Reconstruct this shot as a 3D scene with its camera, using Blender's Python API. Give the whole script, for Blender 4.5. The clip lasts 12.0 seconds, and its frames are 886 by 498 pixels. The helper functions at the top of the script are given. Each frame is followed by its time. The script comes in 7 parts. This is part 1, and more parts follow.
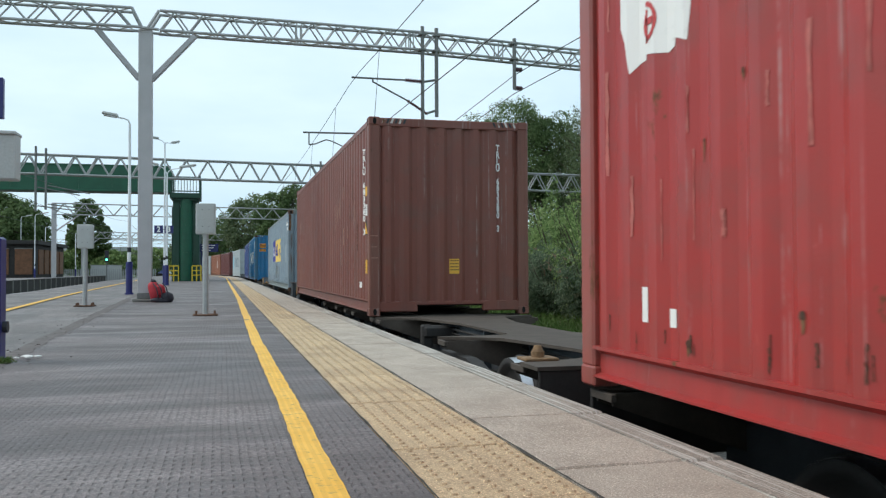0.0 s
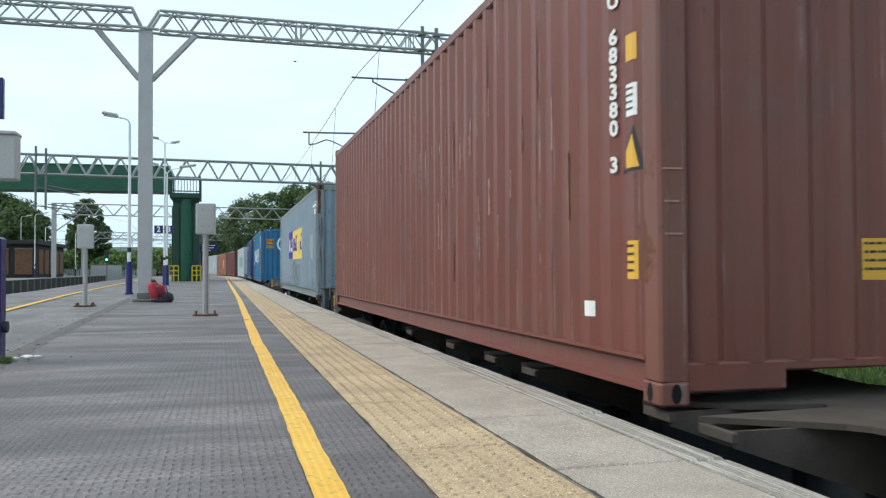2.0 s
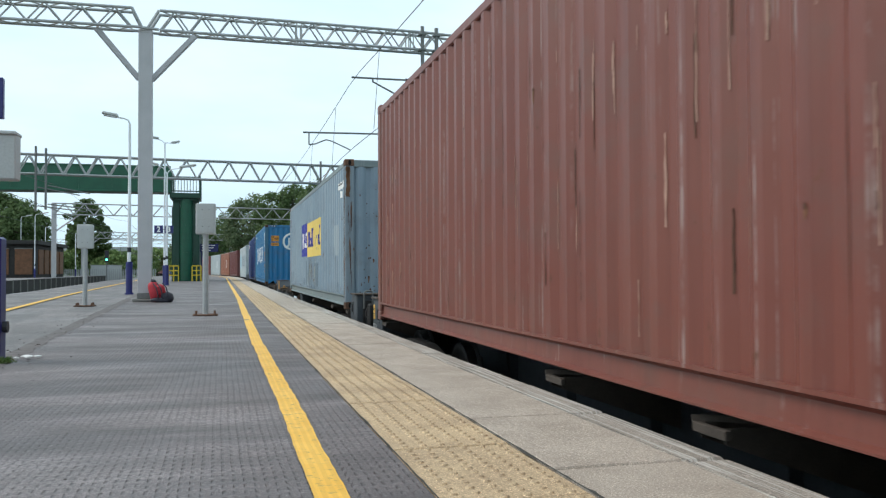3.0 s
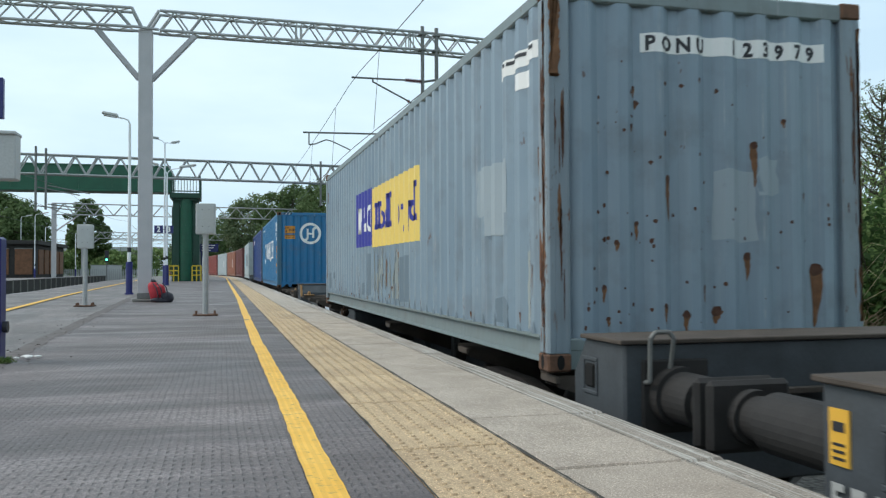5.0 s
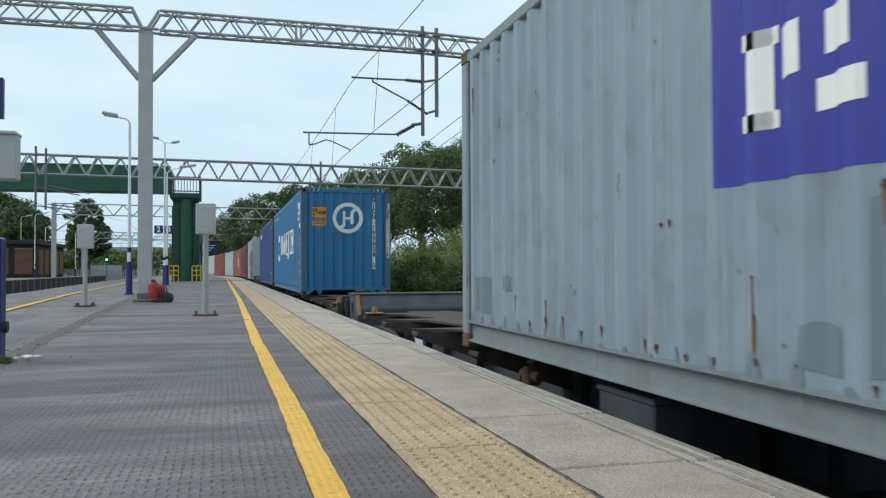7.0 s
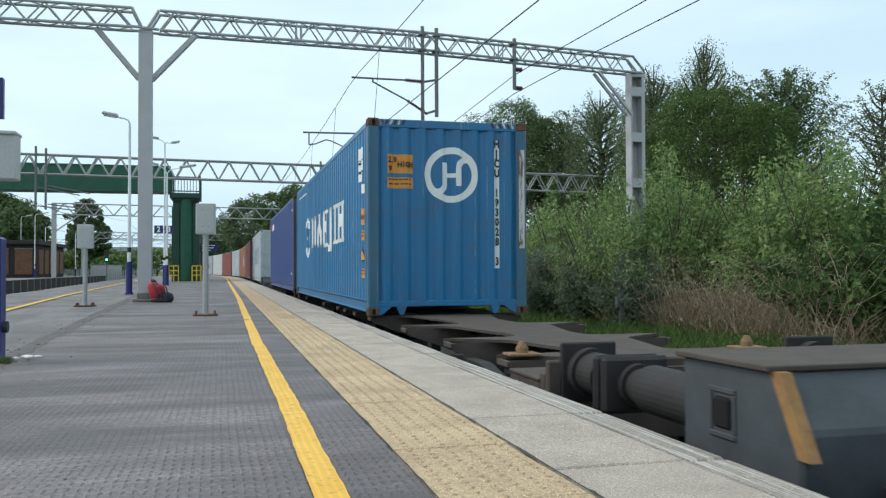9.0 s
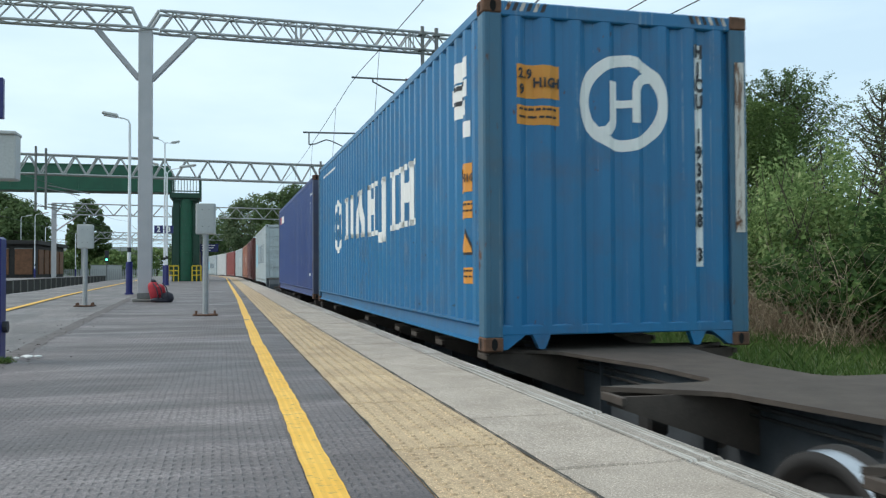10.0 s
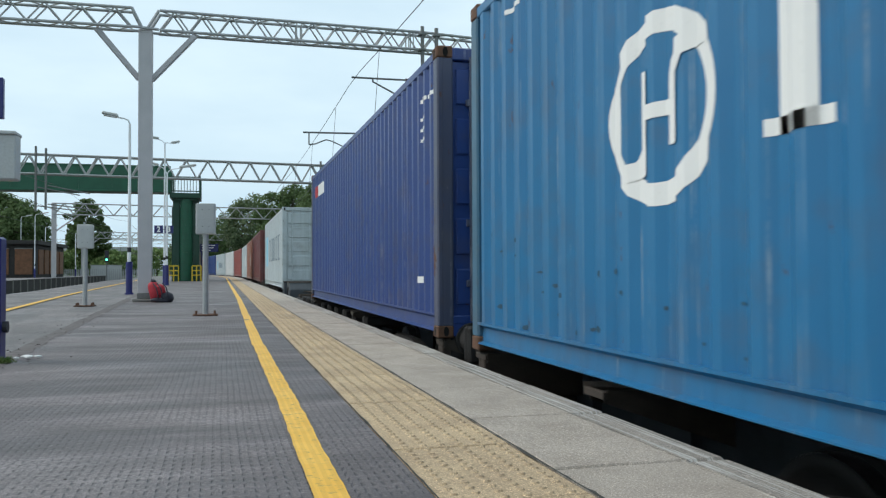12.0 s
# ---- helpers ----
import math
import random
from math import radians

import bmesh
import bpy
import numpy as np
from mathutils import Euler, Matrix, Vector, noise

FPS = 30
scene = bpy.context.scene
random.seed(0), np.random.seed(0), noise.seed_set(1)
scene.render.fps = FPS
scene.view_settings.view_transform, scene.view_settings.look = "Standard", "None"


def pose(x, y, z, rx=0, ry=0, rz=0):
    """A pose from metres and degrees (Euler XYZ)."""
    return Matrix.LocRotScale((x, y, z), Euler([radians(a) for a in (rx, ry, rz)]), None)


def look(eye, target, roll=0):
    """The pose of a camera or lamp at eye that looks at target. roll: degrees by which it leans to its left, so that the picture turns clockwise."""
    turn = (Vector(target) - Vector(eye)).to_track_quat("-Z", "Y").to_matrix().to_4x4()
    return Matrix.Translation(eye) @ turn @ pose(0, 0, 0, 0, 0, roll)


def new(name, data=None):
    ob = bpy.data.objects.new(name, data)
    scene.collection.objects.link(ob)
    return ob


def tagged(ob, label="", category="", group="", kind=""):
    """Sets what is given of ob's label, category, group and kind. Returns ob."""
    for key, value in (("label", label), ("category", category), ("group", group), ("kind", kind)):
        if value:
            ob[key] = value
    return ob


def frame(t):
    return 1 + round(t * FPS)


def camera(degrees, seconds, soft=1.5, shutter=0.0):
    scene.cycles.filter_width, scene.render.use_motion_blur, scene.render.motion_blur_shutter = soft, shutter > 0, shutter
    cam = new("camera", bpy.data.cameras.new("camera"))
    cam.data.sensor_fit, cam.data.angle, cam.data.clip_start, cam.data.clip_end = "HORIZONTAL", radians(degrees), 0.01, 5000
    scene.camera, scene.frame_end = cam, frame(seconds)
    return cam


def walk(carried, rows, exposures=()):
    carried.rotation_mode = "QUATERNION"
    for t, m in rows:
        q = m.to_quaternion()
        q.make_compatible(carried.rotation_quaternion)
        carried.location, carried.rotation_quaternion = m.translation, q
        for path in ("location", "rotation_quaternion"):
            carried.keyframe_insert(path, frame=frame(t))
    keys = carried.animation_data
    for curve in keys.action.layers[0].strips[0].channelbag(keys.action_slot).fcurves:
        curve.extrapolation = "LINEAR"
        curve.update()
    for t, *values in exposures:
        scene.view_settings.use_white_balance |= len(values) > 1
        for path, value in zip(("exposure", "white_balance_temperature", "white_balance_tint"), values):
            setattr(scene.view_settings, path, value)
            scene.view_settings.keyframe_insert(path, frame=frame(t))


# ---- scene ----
cam = camera(54.76, 12.0, soft=1.25, shutter=0.15)
EYE = (-2.059, 0.0, 0.702)
TURN = pose(*EYE, 91.369, 0.0, -14.519) @ pose(0, 0, 0, 0, 0, -0.244)
walk(cam, [(0.0, TURN), (12.0, TURN)], exposures=[(0.0, 0.0), (1.5, 0.18), (3.0, 0.13), (5.0, 0.0), (6.5, -0.16), (7.2, -0.15), (8.8, 0.02), (9.5, 0.03), (10.5, -0.06), (12.0, -0.11)])

# ---- sky and sun: bright overcast ----
world = bpy.data.worlds.new("sky")
scene.world = world
world.use_nodes = True
wn, wl = world.node_tree.nodes, world.node_tree.links
wn.clear()
w_out = wn.new("ShaderNodeOutputWorld")
w_bg = wn.new("ShaderNodeBackground")
w_sky = wn.new("ShaderNodeTexSky")
w_sky.sky_type = "NISHITA"
w_sky.sun_disc = False
w_sky.sun_elevation, w_sky.sun_rotation = radians(46), radians(255)
w_sky.air_density, w_sky.dust_density, w_sky.ozone_density = 1.0, 3.0, 2.0
w_tc = wn.new("ShaderNodeTexCoord")
w_map = wn.new("ShaderNodeMapping")
w_map.inputs["Scale"].default_value = (1.0, 1.0, 3.2)
w_noise = wn.new("ShaderNodeTexNoise")
w_noise.inputs["Scale"].default_value = 2.2
w_noise.inputs["Detail"].default_value = 5.0
w_noise.inputs["Roughness"].default_value = 0.55
w_ramp = wn.new("ShaderNodeValToRGB")
w_ramp.color_ramp.elements[0].position, w_ramp.color_ramp.elements[0].color = 0.3, (6.15, 8.25, 9.75, 1)
w_ramp.color_ramp.elements[1].position, w_ramp.color_ramp.elements[1].color = 0.7, (8.45, 10.4, 11.3, 1)
w_mix = wn.new("ShaderNodeMix")
w_mix.data_type = "RGBA"
w_mix.inputs["Factor"].default_value = 0.9
wl.new(w_tc.outputs["Generated"], w_map.inputs["Vector"])
wl.new(w_map.outputs["Vector"], w_noise.inputs["Vector"])
wl.new(w_noise.outputs["Fac"], w_ramp.inputs["Fac"])
wl.new(w_sky.outputs["Color"], w_mix.inputs["A"])
wl.new(w_ramp.outputs["Color"], w_mix.inputs["B"])
wl.new(w_mix.outputs["Result"], w_bg.inputs["Color"])
w_bg.inputs["Strength"].default_value = 0.108
wl.new(w_bg.outputs["Background"], w_out.inputs["Surface"])
sun = new("sun", bpy.data.lights.new("sun", "SUN"))
sun.data.energy, sun.data.angle, sun.data.color = 1.85, radians(25), (1.0, 0.935, 0.85)
sun.matrix_world = look((-34, 9, 36), (0, 0, 0))


# ---- materials ----
class Mat:
    """A node material with a few short-hands."""

    def __init__(self, name, rough=0.6, metal=0.0, placed=False):
        self.m = bpy.data.materials.new(name)
        self.m.use_nodes = True
        self.n, self.l = self.m.node_tree.nodes, self.m.node_tree.links
        self.b = self.n["Principled BSDF"]
        self.b.inputs["Roughness"].default_value = rough
        self.b.inputs["Metallic"].default_value = metal
        self.tc = self.n.new("ShaderNodeTexCoord")
        # placed: the pattern lies over the whole place, so that repeats of a piece differ
        self.co = self.n.new("ShaderNodeNewGeometry").outputs["Position"] if placed else self.tc.outputs["Object"]
        self.h = None

    def noise(self, scale, detail=4.0, rough=0.55, stretch=(1, 1, 1), offset=(0, 0, 0), turn=0.0):
        mp = self.n.new("ShaderNodeMapping")
        mp.inputs["Scale"].default_value = stretch
        mp.inputs["Location"].default_value = offset
        mp.inputs["Rotation"].default_value = (0, 0, radians(turn))
        t = self.n.new("ShaderNodeTexNoise")
        t.inputs["Scale"].default_value, t.inputs["Detail"].default_value, t.inputs["Roughness"].default_value = scale, detail, rough
        self.l.new(self.co, mp.inputs["Vector"])
        self.l.new(mp.outputs["Vector"], t.inputs["Vector"])
        return t.outputs["Fac"]

    def ramp(self, fac, stops):
        r = self.n.new("ShaderNodeValToRGB")
        e = r.color_ramp.elements
        while len(e) < len(stops):
            e.new(0.5)
        for k, (p, c) in zip(e, stops):
            k.position = p
            k.color = (c, c, c, 1) if isinstance(c, (int, float)) else (*c, 1)
        self.l.new(fac, r.inputs["Fac"])
        return r.outputs["Color"]

    def mix(self, fac, a, b, blend="MIX"):
        x = self.n.new("ShaderNodeMix")
        x.data_type, x.blend_type = "RGBA", blend
        for sock, v in (("Factor", fac), ("A", a), ("B", b)):
            if isinstance(v, (int, float)) and sock == "Factor":
                x.inputs[sock].default_value = v
            elif isinstance(v, tuple):
                x.inputs[sock].default_value = (*v, 1)
            else:
                self.l.new(v, x.inputs[sock])
        return x.outputs["Result"]

    def math(self, op, a, b=0.0):
        x = self.n.new("ShaderNodeMath")
        x.operation = op
        for i, v in enumerate((a, b)):
            if isinstance(v, (int, float)):
                x.inputs[i].default_value = v
            else:
                self.l.new(v, x.inputs[i])
        return x.outputs["Value"]

    def axis(self, k):
        s = self.n.new("ShaderNodeSeparateXYZ")
        self.l.new(self.co, s.inputs["Vector"])
        return s.outputs[k]

    def random(self):
        return self.n.new("ShaderNodeObjectInfo").outputs["Random"]

    def island(self):
        return self.n.new("ShaderNodeNewGeometry").outputs["Random Per Island"]

    def color(self, c):
        if isinstance(c, tuple):
            self.b.inputs["Base Color"].default_value = (*c, 1)
        else:
            self.l.new(c, self.b.inputs["Base Color"])
        return self

    def rough(self, c):
        self.l.new(c, self.b.inputs["Roughness"])
        return self

    def bump(self, height, distance=0.01, strength=0.6):
        x = self.n.new("ShaderNodeBump")
        x.inputs["Distance"].default_value, x.inputs["Strength"].default_value = distance, strength
        self.l.new(height, x.inputs["Height"])
        if self.h:
            self.l.new(self.h, x.inputs["Normal"])
        self.h = x.outputs["Normal"]
        self.l.new(self.h, self.b.inputs["Normal"])
        return self


def shade(c, k):
    return tuple(min(1.0, v * k) for v in c)


def mottled(name, c, rough=0.7, scale=6.0, spread=0.25, bump=0.004, metal=0.0, fine=60.0):
    """A surface with two scales of tone and a fine relief."""
    m = Mat(name, rough, metal)
    a = m.ramp(m.noise(scale), [(0.3, shade(c, 1 - spread)), (0.7, shade(c, 1 + spread))])
    g = m.noise(fine, 3)
    col = m.mix(0.35, a, m.ramp(g, [(0.3, shade(c, 0.75)), (0.7, shade(c, 1.25))]))
    m.color(col).bump(g, bump, 0.5)
    return m.m


RUST = (0.13, 0.045, 0.018)


def paint(name, c, rust=0.3, fade=0.2, rough=0.42, faded=None):
    """Old container paint: sun-bleached, streaked with dirt, rusting in spots and runs."""
    m = Mat(name, rough)
    faded = faded or tuple(0.6 * v + 0.12 for v in c)
    col = m.mix(m.ramp(m.noise(0.6, 5), [(0.35, 0.0), (0.75, fade)]), c, faded)
    streak = m.noise(1.0, 5, 0.6, (9, 9, 0.35))
    col = m.mix(m.ramp(streak, [(0.5, 0.0), (0.75, 0.35)]), col, shade(c, 0.55))
    dirt = m.ramp(m.noise(3.0, 5, 0.6, (1, 1, 1), (9, 4, 2)), [(0.5, 0.0), (0.8, 0.4)])
    col = m.mix(dirt, col, (0.10, 0.08, 0.065))
    spots = m.noise(2.6, 6, 0.65, (1, 1, 0.6))
    runs = m.noise(1.4, 6, 0.7, (5, 5, 0.7), (3, 1, 7))
    lo = 0.735 - 0.155 * rust
    mask = m.math("MAXIMUM", m.ramp(spots, [(lo, 0.0), (lo + 0.04, 1.0)]), m.ramp(runs, [(lo + 0.02, 0.0), (lo + 0.07, 0.9)]))
    rustc = m.ramp(m.noise(18, 4), [(0.3, shade(RUST, 0.75)), (0.75, (0.175, 0.078, 0.034))])
    col = m.mix(mask, col, rustc)
    scuff = m.ramp(m.noise(7, 6, 0.7, (1, 1, 0.5), (5, 2, 1)), [(0.68, 0.0), (0.71, 0.5)])
    col = m.mix(scuff, col, faded)
    # pale rub marks in upright lines
    rub = m.math("MULTIPLY", m.ramp(m.noise(1.0, 3, 0.6, (26, 26, 0.22), (2, 8, 5)), [(0.60, 0.0), (0.66, 1.0)]), m.ramp(m.noise(2.2, 5, 0.7, (1, 1, 1), (3, 3, 8)), [(0.46, 0.0), (0.60, 0.75)]))
    col = m.mix(rub, col, tuple(0.55 * v + 0.17 for v in faded))
    nick = m.ramp(m.noise(9, 4, 0.65, (1, 1, 0.45), (1, 7, 3)), [(0.68, 0.0), (0.71, 0.7)])
    col = m.mix(nick, col, shade(RUST, 0.7))
    m.color(col)
    m.rough(m.math("ADD", m.math("MULTIPLY", mask, 0.4), rough))
    m.bump(m.noise(1.6, 3), 0.03, 0.4).bump(m.math("ADD", mask, m.noise(70, 2)), 0.0012, 0.4)
    return m.m


def marking(name, c, wear=0.5):
    """Lettering film and stencil paint, cracked and worn."""
    m = Mat(name, 0.5)
    w = m.ramp(m.noise(14, 6, 0.7), [(0.6, 0.0), (0.75, wear)])
    m.color(m.mix(w, c, shade(c, 0.6)))
    return m.m


M = {}
M["red"] = paint("red_paint", (0.355, 0.027, 0.025), 0.4, 0.3, 0.4, (0.43, 0.075, 0.06))
M["maroon"] = paint("oxide_paint", (0.165, 0.046, 0.032), 0.2, 0.4, 0.45, (0.225, 0.083, 0.054))
M["grey"] = paint("grey_blue_paint", (0.195, 0.265, 0.325), 0.30, 0.5, 0.45, (0.30, 0.365, 0.405))
M["blue"] = paint("bright_blue_paint", (0.010, 0.138, 0.310), 0.10, 0.35, 0.38, (0.020, 0.190, 0.360))
M["navy"] = paint("navy_paint", (0.016, 0.045, 0.185), 0.2, 0.3, 0.4, (0.04, 0.085, 0.27))
M["silver"] = paint("pale_grey_paint", (0.42, 0.48, 0.50), 0.2, 0.3, 0.4, (0.5, 0.55, 0.56))
M["dull_red"] = paint("dull_red_paint", (0.27, 0.06, 0.05), 0.3, 0.4)
M["dark_maroon"] = paint("dark_maroon_paint", (0.13, 0.028, 0.026), 0.2, 0.3)
M["spigot_orange"] = mottled("orange_painted_spigot", (0.27, 0.145, 0.05), 0.7, 14, 0.35, 0.002)
M["brown"] = paint("brown_paint", (0.16, 0.05, 0.035), 0.3, 0.4)
M["orange"] = paint("faded_orange_paint", (0.30, 0.11, 0.06), 0.3, 0.4)
M["white_paint"] = paint("white_paint", (0.6, 0.62, 0.62), 0.2, 0.3)
M["rusty_red"] = paint("rusty_red_paint", (0.30, 0.05, 0.035), 0.9, 0.5)
M["rusty_maroon"] = paint("rusty_oxide_paint", (0.160, 0.052, 0.037), 0.75, 0.5, 0.5, (0.22, 0.10, 0.068))
M["grey_rail"] = paint("grey_rail_paint", (0.165, 0.21, 0.215), 0.45, 0.4)
M["rusty_grey"] = paint("rusty_grey_paint", (0.20, 0.255, 0.295), 0.85, 0.5)
M["rusty_blue"] = paint("dull_blue_post_paint", (0.028, 0.115, 0.195), 0.6, 0.4, 0.42, (0.075, 0.155, 0.21))
M["rusty_navy"] = paint("dull_navy_post_paint", (0.045, 0.055, 0.105), 0.7, 0.5)
M["rust"] = mottled("rusty_steel", (0.12, 0.06, 0.035), 0.85, 12, 0.5, 0.004)
M["scuff_pale"] = mottled("scuffed_oxide", (0.36, 0.21, 0.16), 0.7, 14, 0.35, 0.002)
M["scuff_red"] = mottled("scuffed_red", (0.46, 0.13, 0.11), 0.65, 14, 0.3, 0.002)
# darker blue for the painted shade of dents
M["dent_shade"] = mottled("blue_dent_shade", (0.022, 0.075, 0.125), 0.6, 14, 0.4, 0.002)
M["rust_run"] = mottled("rust_run", (0.165, 0.080, 0.038), 0.85, 14, 0.45, 0.003)
M["rust_dark"] = mottled("dark_rust", (0.085, 0.04, 0.025), 0.9, 20, 0.4, 0.003)
M["bare_paint"] = paint("scraped_pale_paint", (0.30, 0.335, 0.325), 0.95, 0.3)
M["strip_worn"] = paint("worn_white_strip", (0.60, 0.56, 0.51), 1.25, 0.3)
M["mark_white"] = marking("white_film", (0.78, 0.78, 0.76))
M["mark_black"] = marking("black_film", (0.02, 0.02, 0.025))
M["mark_orange"] = marking("orange_film", (0.64, 0.265, 0.035))
M["mark_caution"] = marking("caution_film", (0.72, 0.40, 0.045), 0.45)
M["mark_yellow"] = marking("yellow_film", (0.80, 0.58, 0.14), 0.35)
M["mark_blue"] = marking("blue_film", (0.035, 0.04, 0.30), 0.3)
M["mark_pale"] = marking("pale_grey_patch", (0.30, 0.355, 0.39), 0.3)
M["mark_dark"] = marking("dark_grey_patch", (0.14, 0.19, 0.23), 0.3)
M["mark_cyan"] = marking("pale_blue_film", (0.25, 0.55, 0.7), 0.3)
M["mark_red"] = marking("red_film", (0.5, 0.04, 0.04), 0.3)
M["wagon"] = mottled("wagon_brake_dust", (0.066, 0.052, 0.042), 0.9, 5, 0.35, 0.003)
M["wagon_side"] = mottled("wagon_blue_grey", (0.050, 0.058, 0.066), 0.7, 4, 0.35, 0.002)
# near black that stands in for the shade inside pockets and hand holes
M["void"] = mottled("unlit_opening", (0.004, 0.004, 0.004), 1.0, 6, 0.2, 0.0)
# underframe grime; on the web_hole discs it stands for shade
M["under"] = mottled("underframe_grime_and_hole_shade", (0.022, 0.020, 0.019), 0.8, 6, 0.4, 0.004)
M["tyre"] = mottled("polished_wheel_steel", (0.55, 0.55, 0.57), 0.38, 8, 0.15, 0.0005, 1.0)
M["spigot"] = mottled("rusty_spigot", (0.20, 0.12, 0.06), 0.8, 20, 0.4, 0.002)
M["galv"] = mottled("galvanised_steel", (0.36, 0.37, 0.37), 0.55, 9, 0.16, 0.001, 0.3)
M["mast"] = mottled("grey_painted_steel", (0.42, 0.41, 0.42), 0.5, 3, 0.08, 0.0008)
M["dull_steel"] = mottled("dull_dark_steel", (0.16, 0.165, 0.16), 0.55, 9, 0.25, 0.001, 0.3)
M["wire"] = mottled("dark_wire", (0.06, 0.065, 0.06), 0.6, 9, 0.1, 0.0005, 0.3)
M["insulator"] = mottled("brown_glazed_porcelain", (0.10, 0.045, 0.05), 0.25, 9, 0.2, 0.0004)
M["bridge"] = mottled("bridge_green_paint", (0.008, 0.085, 0.045), 0.45, 2, 0.2, 0.001)
M["bridge_dark"] = mottled("dark_green_paint", (0.006, 0.045, 0.026), 0.5, 2, 0.25, 0.001)
M["lamp_white"] = mottled("white_lamp_paint", (0.72, 0.74, 0.76), 0.4, 3, 0.06, 0.0006)
M["blue_post"] = mottled("dark_blue_paint", (0.018, 0.022, 0.13), 0.4, 4, 0.15, 0.0006)
M["fence_yellow"] = mottled("yellow_rail_paint", (0.62, 0.44, 0.02), 0.45, 6, 0.12, 0.0006)
M["cabinet"] = mottled("grey_box_paint", (0.43, 0.44, 0.43), 0.45, 3, 0.08, 0.0006)
M["concrete_base"] = mottled("weathered_concrete", (0.17, 0.165, 0.15), 0.9, 5, 0.25, 0.004)
M["tan_brick"] = mottled("tan_brick", (0.15, 0.072, 0.037), 0.85, 3, 0.35, 0.004)
M["dark_wall"] = mottled("sooty_wall", (0.030, 0.028, 0.026), 0.9, 4, 0.4, 0.006)


# ---- mesh helpers ----
def part(name, bm, material, parent=None, label="", smooth=False):
    me = bpy.data.meshes.new(name)
    bmesh.ops.recalc_face_normals(bm, faces=bm.faces)
    bm.to_mesh(me)
    bm.free()
    if smooth:
        for f in me.polygons:
            f.use_smooth = True
    me.materials.append(material)
    ob = new(name, me)
    ob.parent = parent
    if label:
        ob["label"] = label
    return ob


def thing(name, label, category, m=None, group="", kind=""):
    ob = new(name)
    ob.empty_display_size = 0.2
    tagged(ob, label, category, group, kind)
    if m is not None:
        ob.matrix_basis = m
    return ob


def box(bm, lo, hi, bevel=0.0, m=None):
    """A box between two corners, its edges bevelled."""
    c = [(a + b) / 2 for a, b in zip(lo, hi)]
    s = [max(abs(b - a), 1e-4) for a, b in zip(lo, hi)]
    mat = Matrix.Translation(c) @ Matrix.Diagonal((*s, 1))
    r = bmesh.ops.create_cube(bm, size=1.0, matrix=(m @ mat) if m is not None else mat)
    if bevel:
        es = list({e for v in r["verts"] for e in v.link_edges})
        bmesh.ops.bevel(bm, geom=es, offset=min(bevel, min(s) * 0.4), segments=1, affect="EDGES", profile=0.5)
    return bm


def rod(bm, a, b, r, n=8, r2=None):
    """A round bar from a to b."""
    a, b = Vector(a), Vector(b)
    d = b - a
    m = Matrix.Translation((a + b) / 2) @ d.to_track_quat("Z", "Y").to_matrix().to_4x4()
    bmesh.ops.create_cone(bm, cap_ends=True, segments=n, radius1=r, radius2=r if r2 is None else r2, depth=d.length, matrix=m)
    return bm


def bar(bm, a, b, w, h, up=(0, 0, 1)):
    """A rectangular bar from a to b."""
    a, b = Vector(a), Vector(b)
    d = (b - a)
    z = d.normalized()
    x = z.cross(Vector(up))
    if x.length < 1e-4:
        x = z.cross(Vector((0, 1, 0)))
    x.normalize()
    y = z.cross(x)
    rot = Matrix((x, y, z)).transposed().to_4x4()
    bmesh.ops.create_cube(bm, size=1.0, matrix=Matrix.Translation((a + b) / 2) @ rot @ Matrix.Diagonal((w, h, d.length, 1)))
    return bm


def tube(bm, pts, r, n=6):
    for a, b in zip(pts, pts[1:]):
        rod(bm, a, b, r, n)
    return bm


def prism(bm, outline, z0, z1):
    """Extrudes an outline (x, y) from z0 to z1."""
    a = [bm.verts.new((x, y, z0)) for x, y in outline]
    b = [bm.verts.new((x, y, z1)) for x, y in outline]
    bm.faces.new(a[::-1])
    bm.faces.new(b)
    for i in range(len(a)):
        j = (i + 1) % len(a)
        bm.faces.new((a[i], a[j], b[j], b[i]))
    return bm


def sheet(name, verts, faces, material, parent=None, label=""):
    me = bpy.data.meshes.new(name)
    me.from_pydata(verts, [], faces)
    me.materials.append(material)
    ob = new(name, me)
    ob.parent = parent
    if label:
        ob["label"] = label
    return ob


# ---- the line: straight by the platform, then bending away ----
CX, BEND, K = 1.219, 75.0, 0.00102
RAIL = -0.93


def line(s):
    """Place and heading (degrees) on the track's centre at s metres."""
    e = max(0.0, s - BEND)
    return CX - K * e * e, s - 0.66 * K * K * e ** 3, math.degrees(math.atan(2 * K * e))


def off(x, s):
    """A place x metres across (0: the containers' near face) at s metres along the line."""
    cx, cy, h = line(s)
    a = radians(h)
    return cx + (x - CX) * math.cos(a), cy + (x - CX) * math.sin(a)


def gone(t):
    """Metres that the train has run by t seconds."""
    return 4.05 * t + 0.085 * t * t


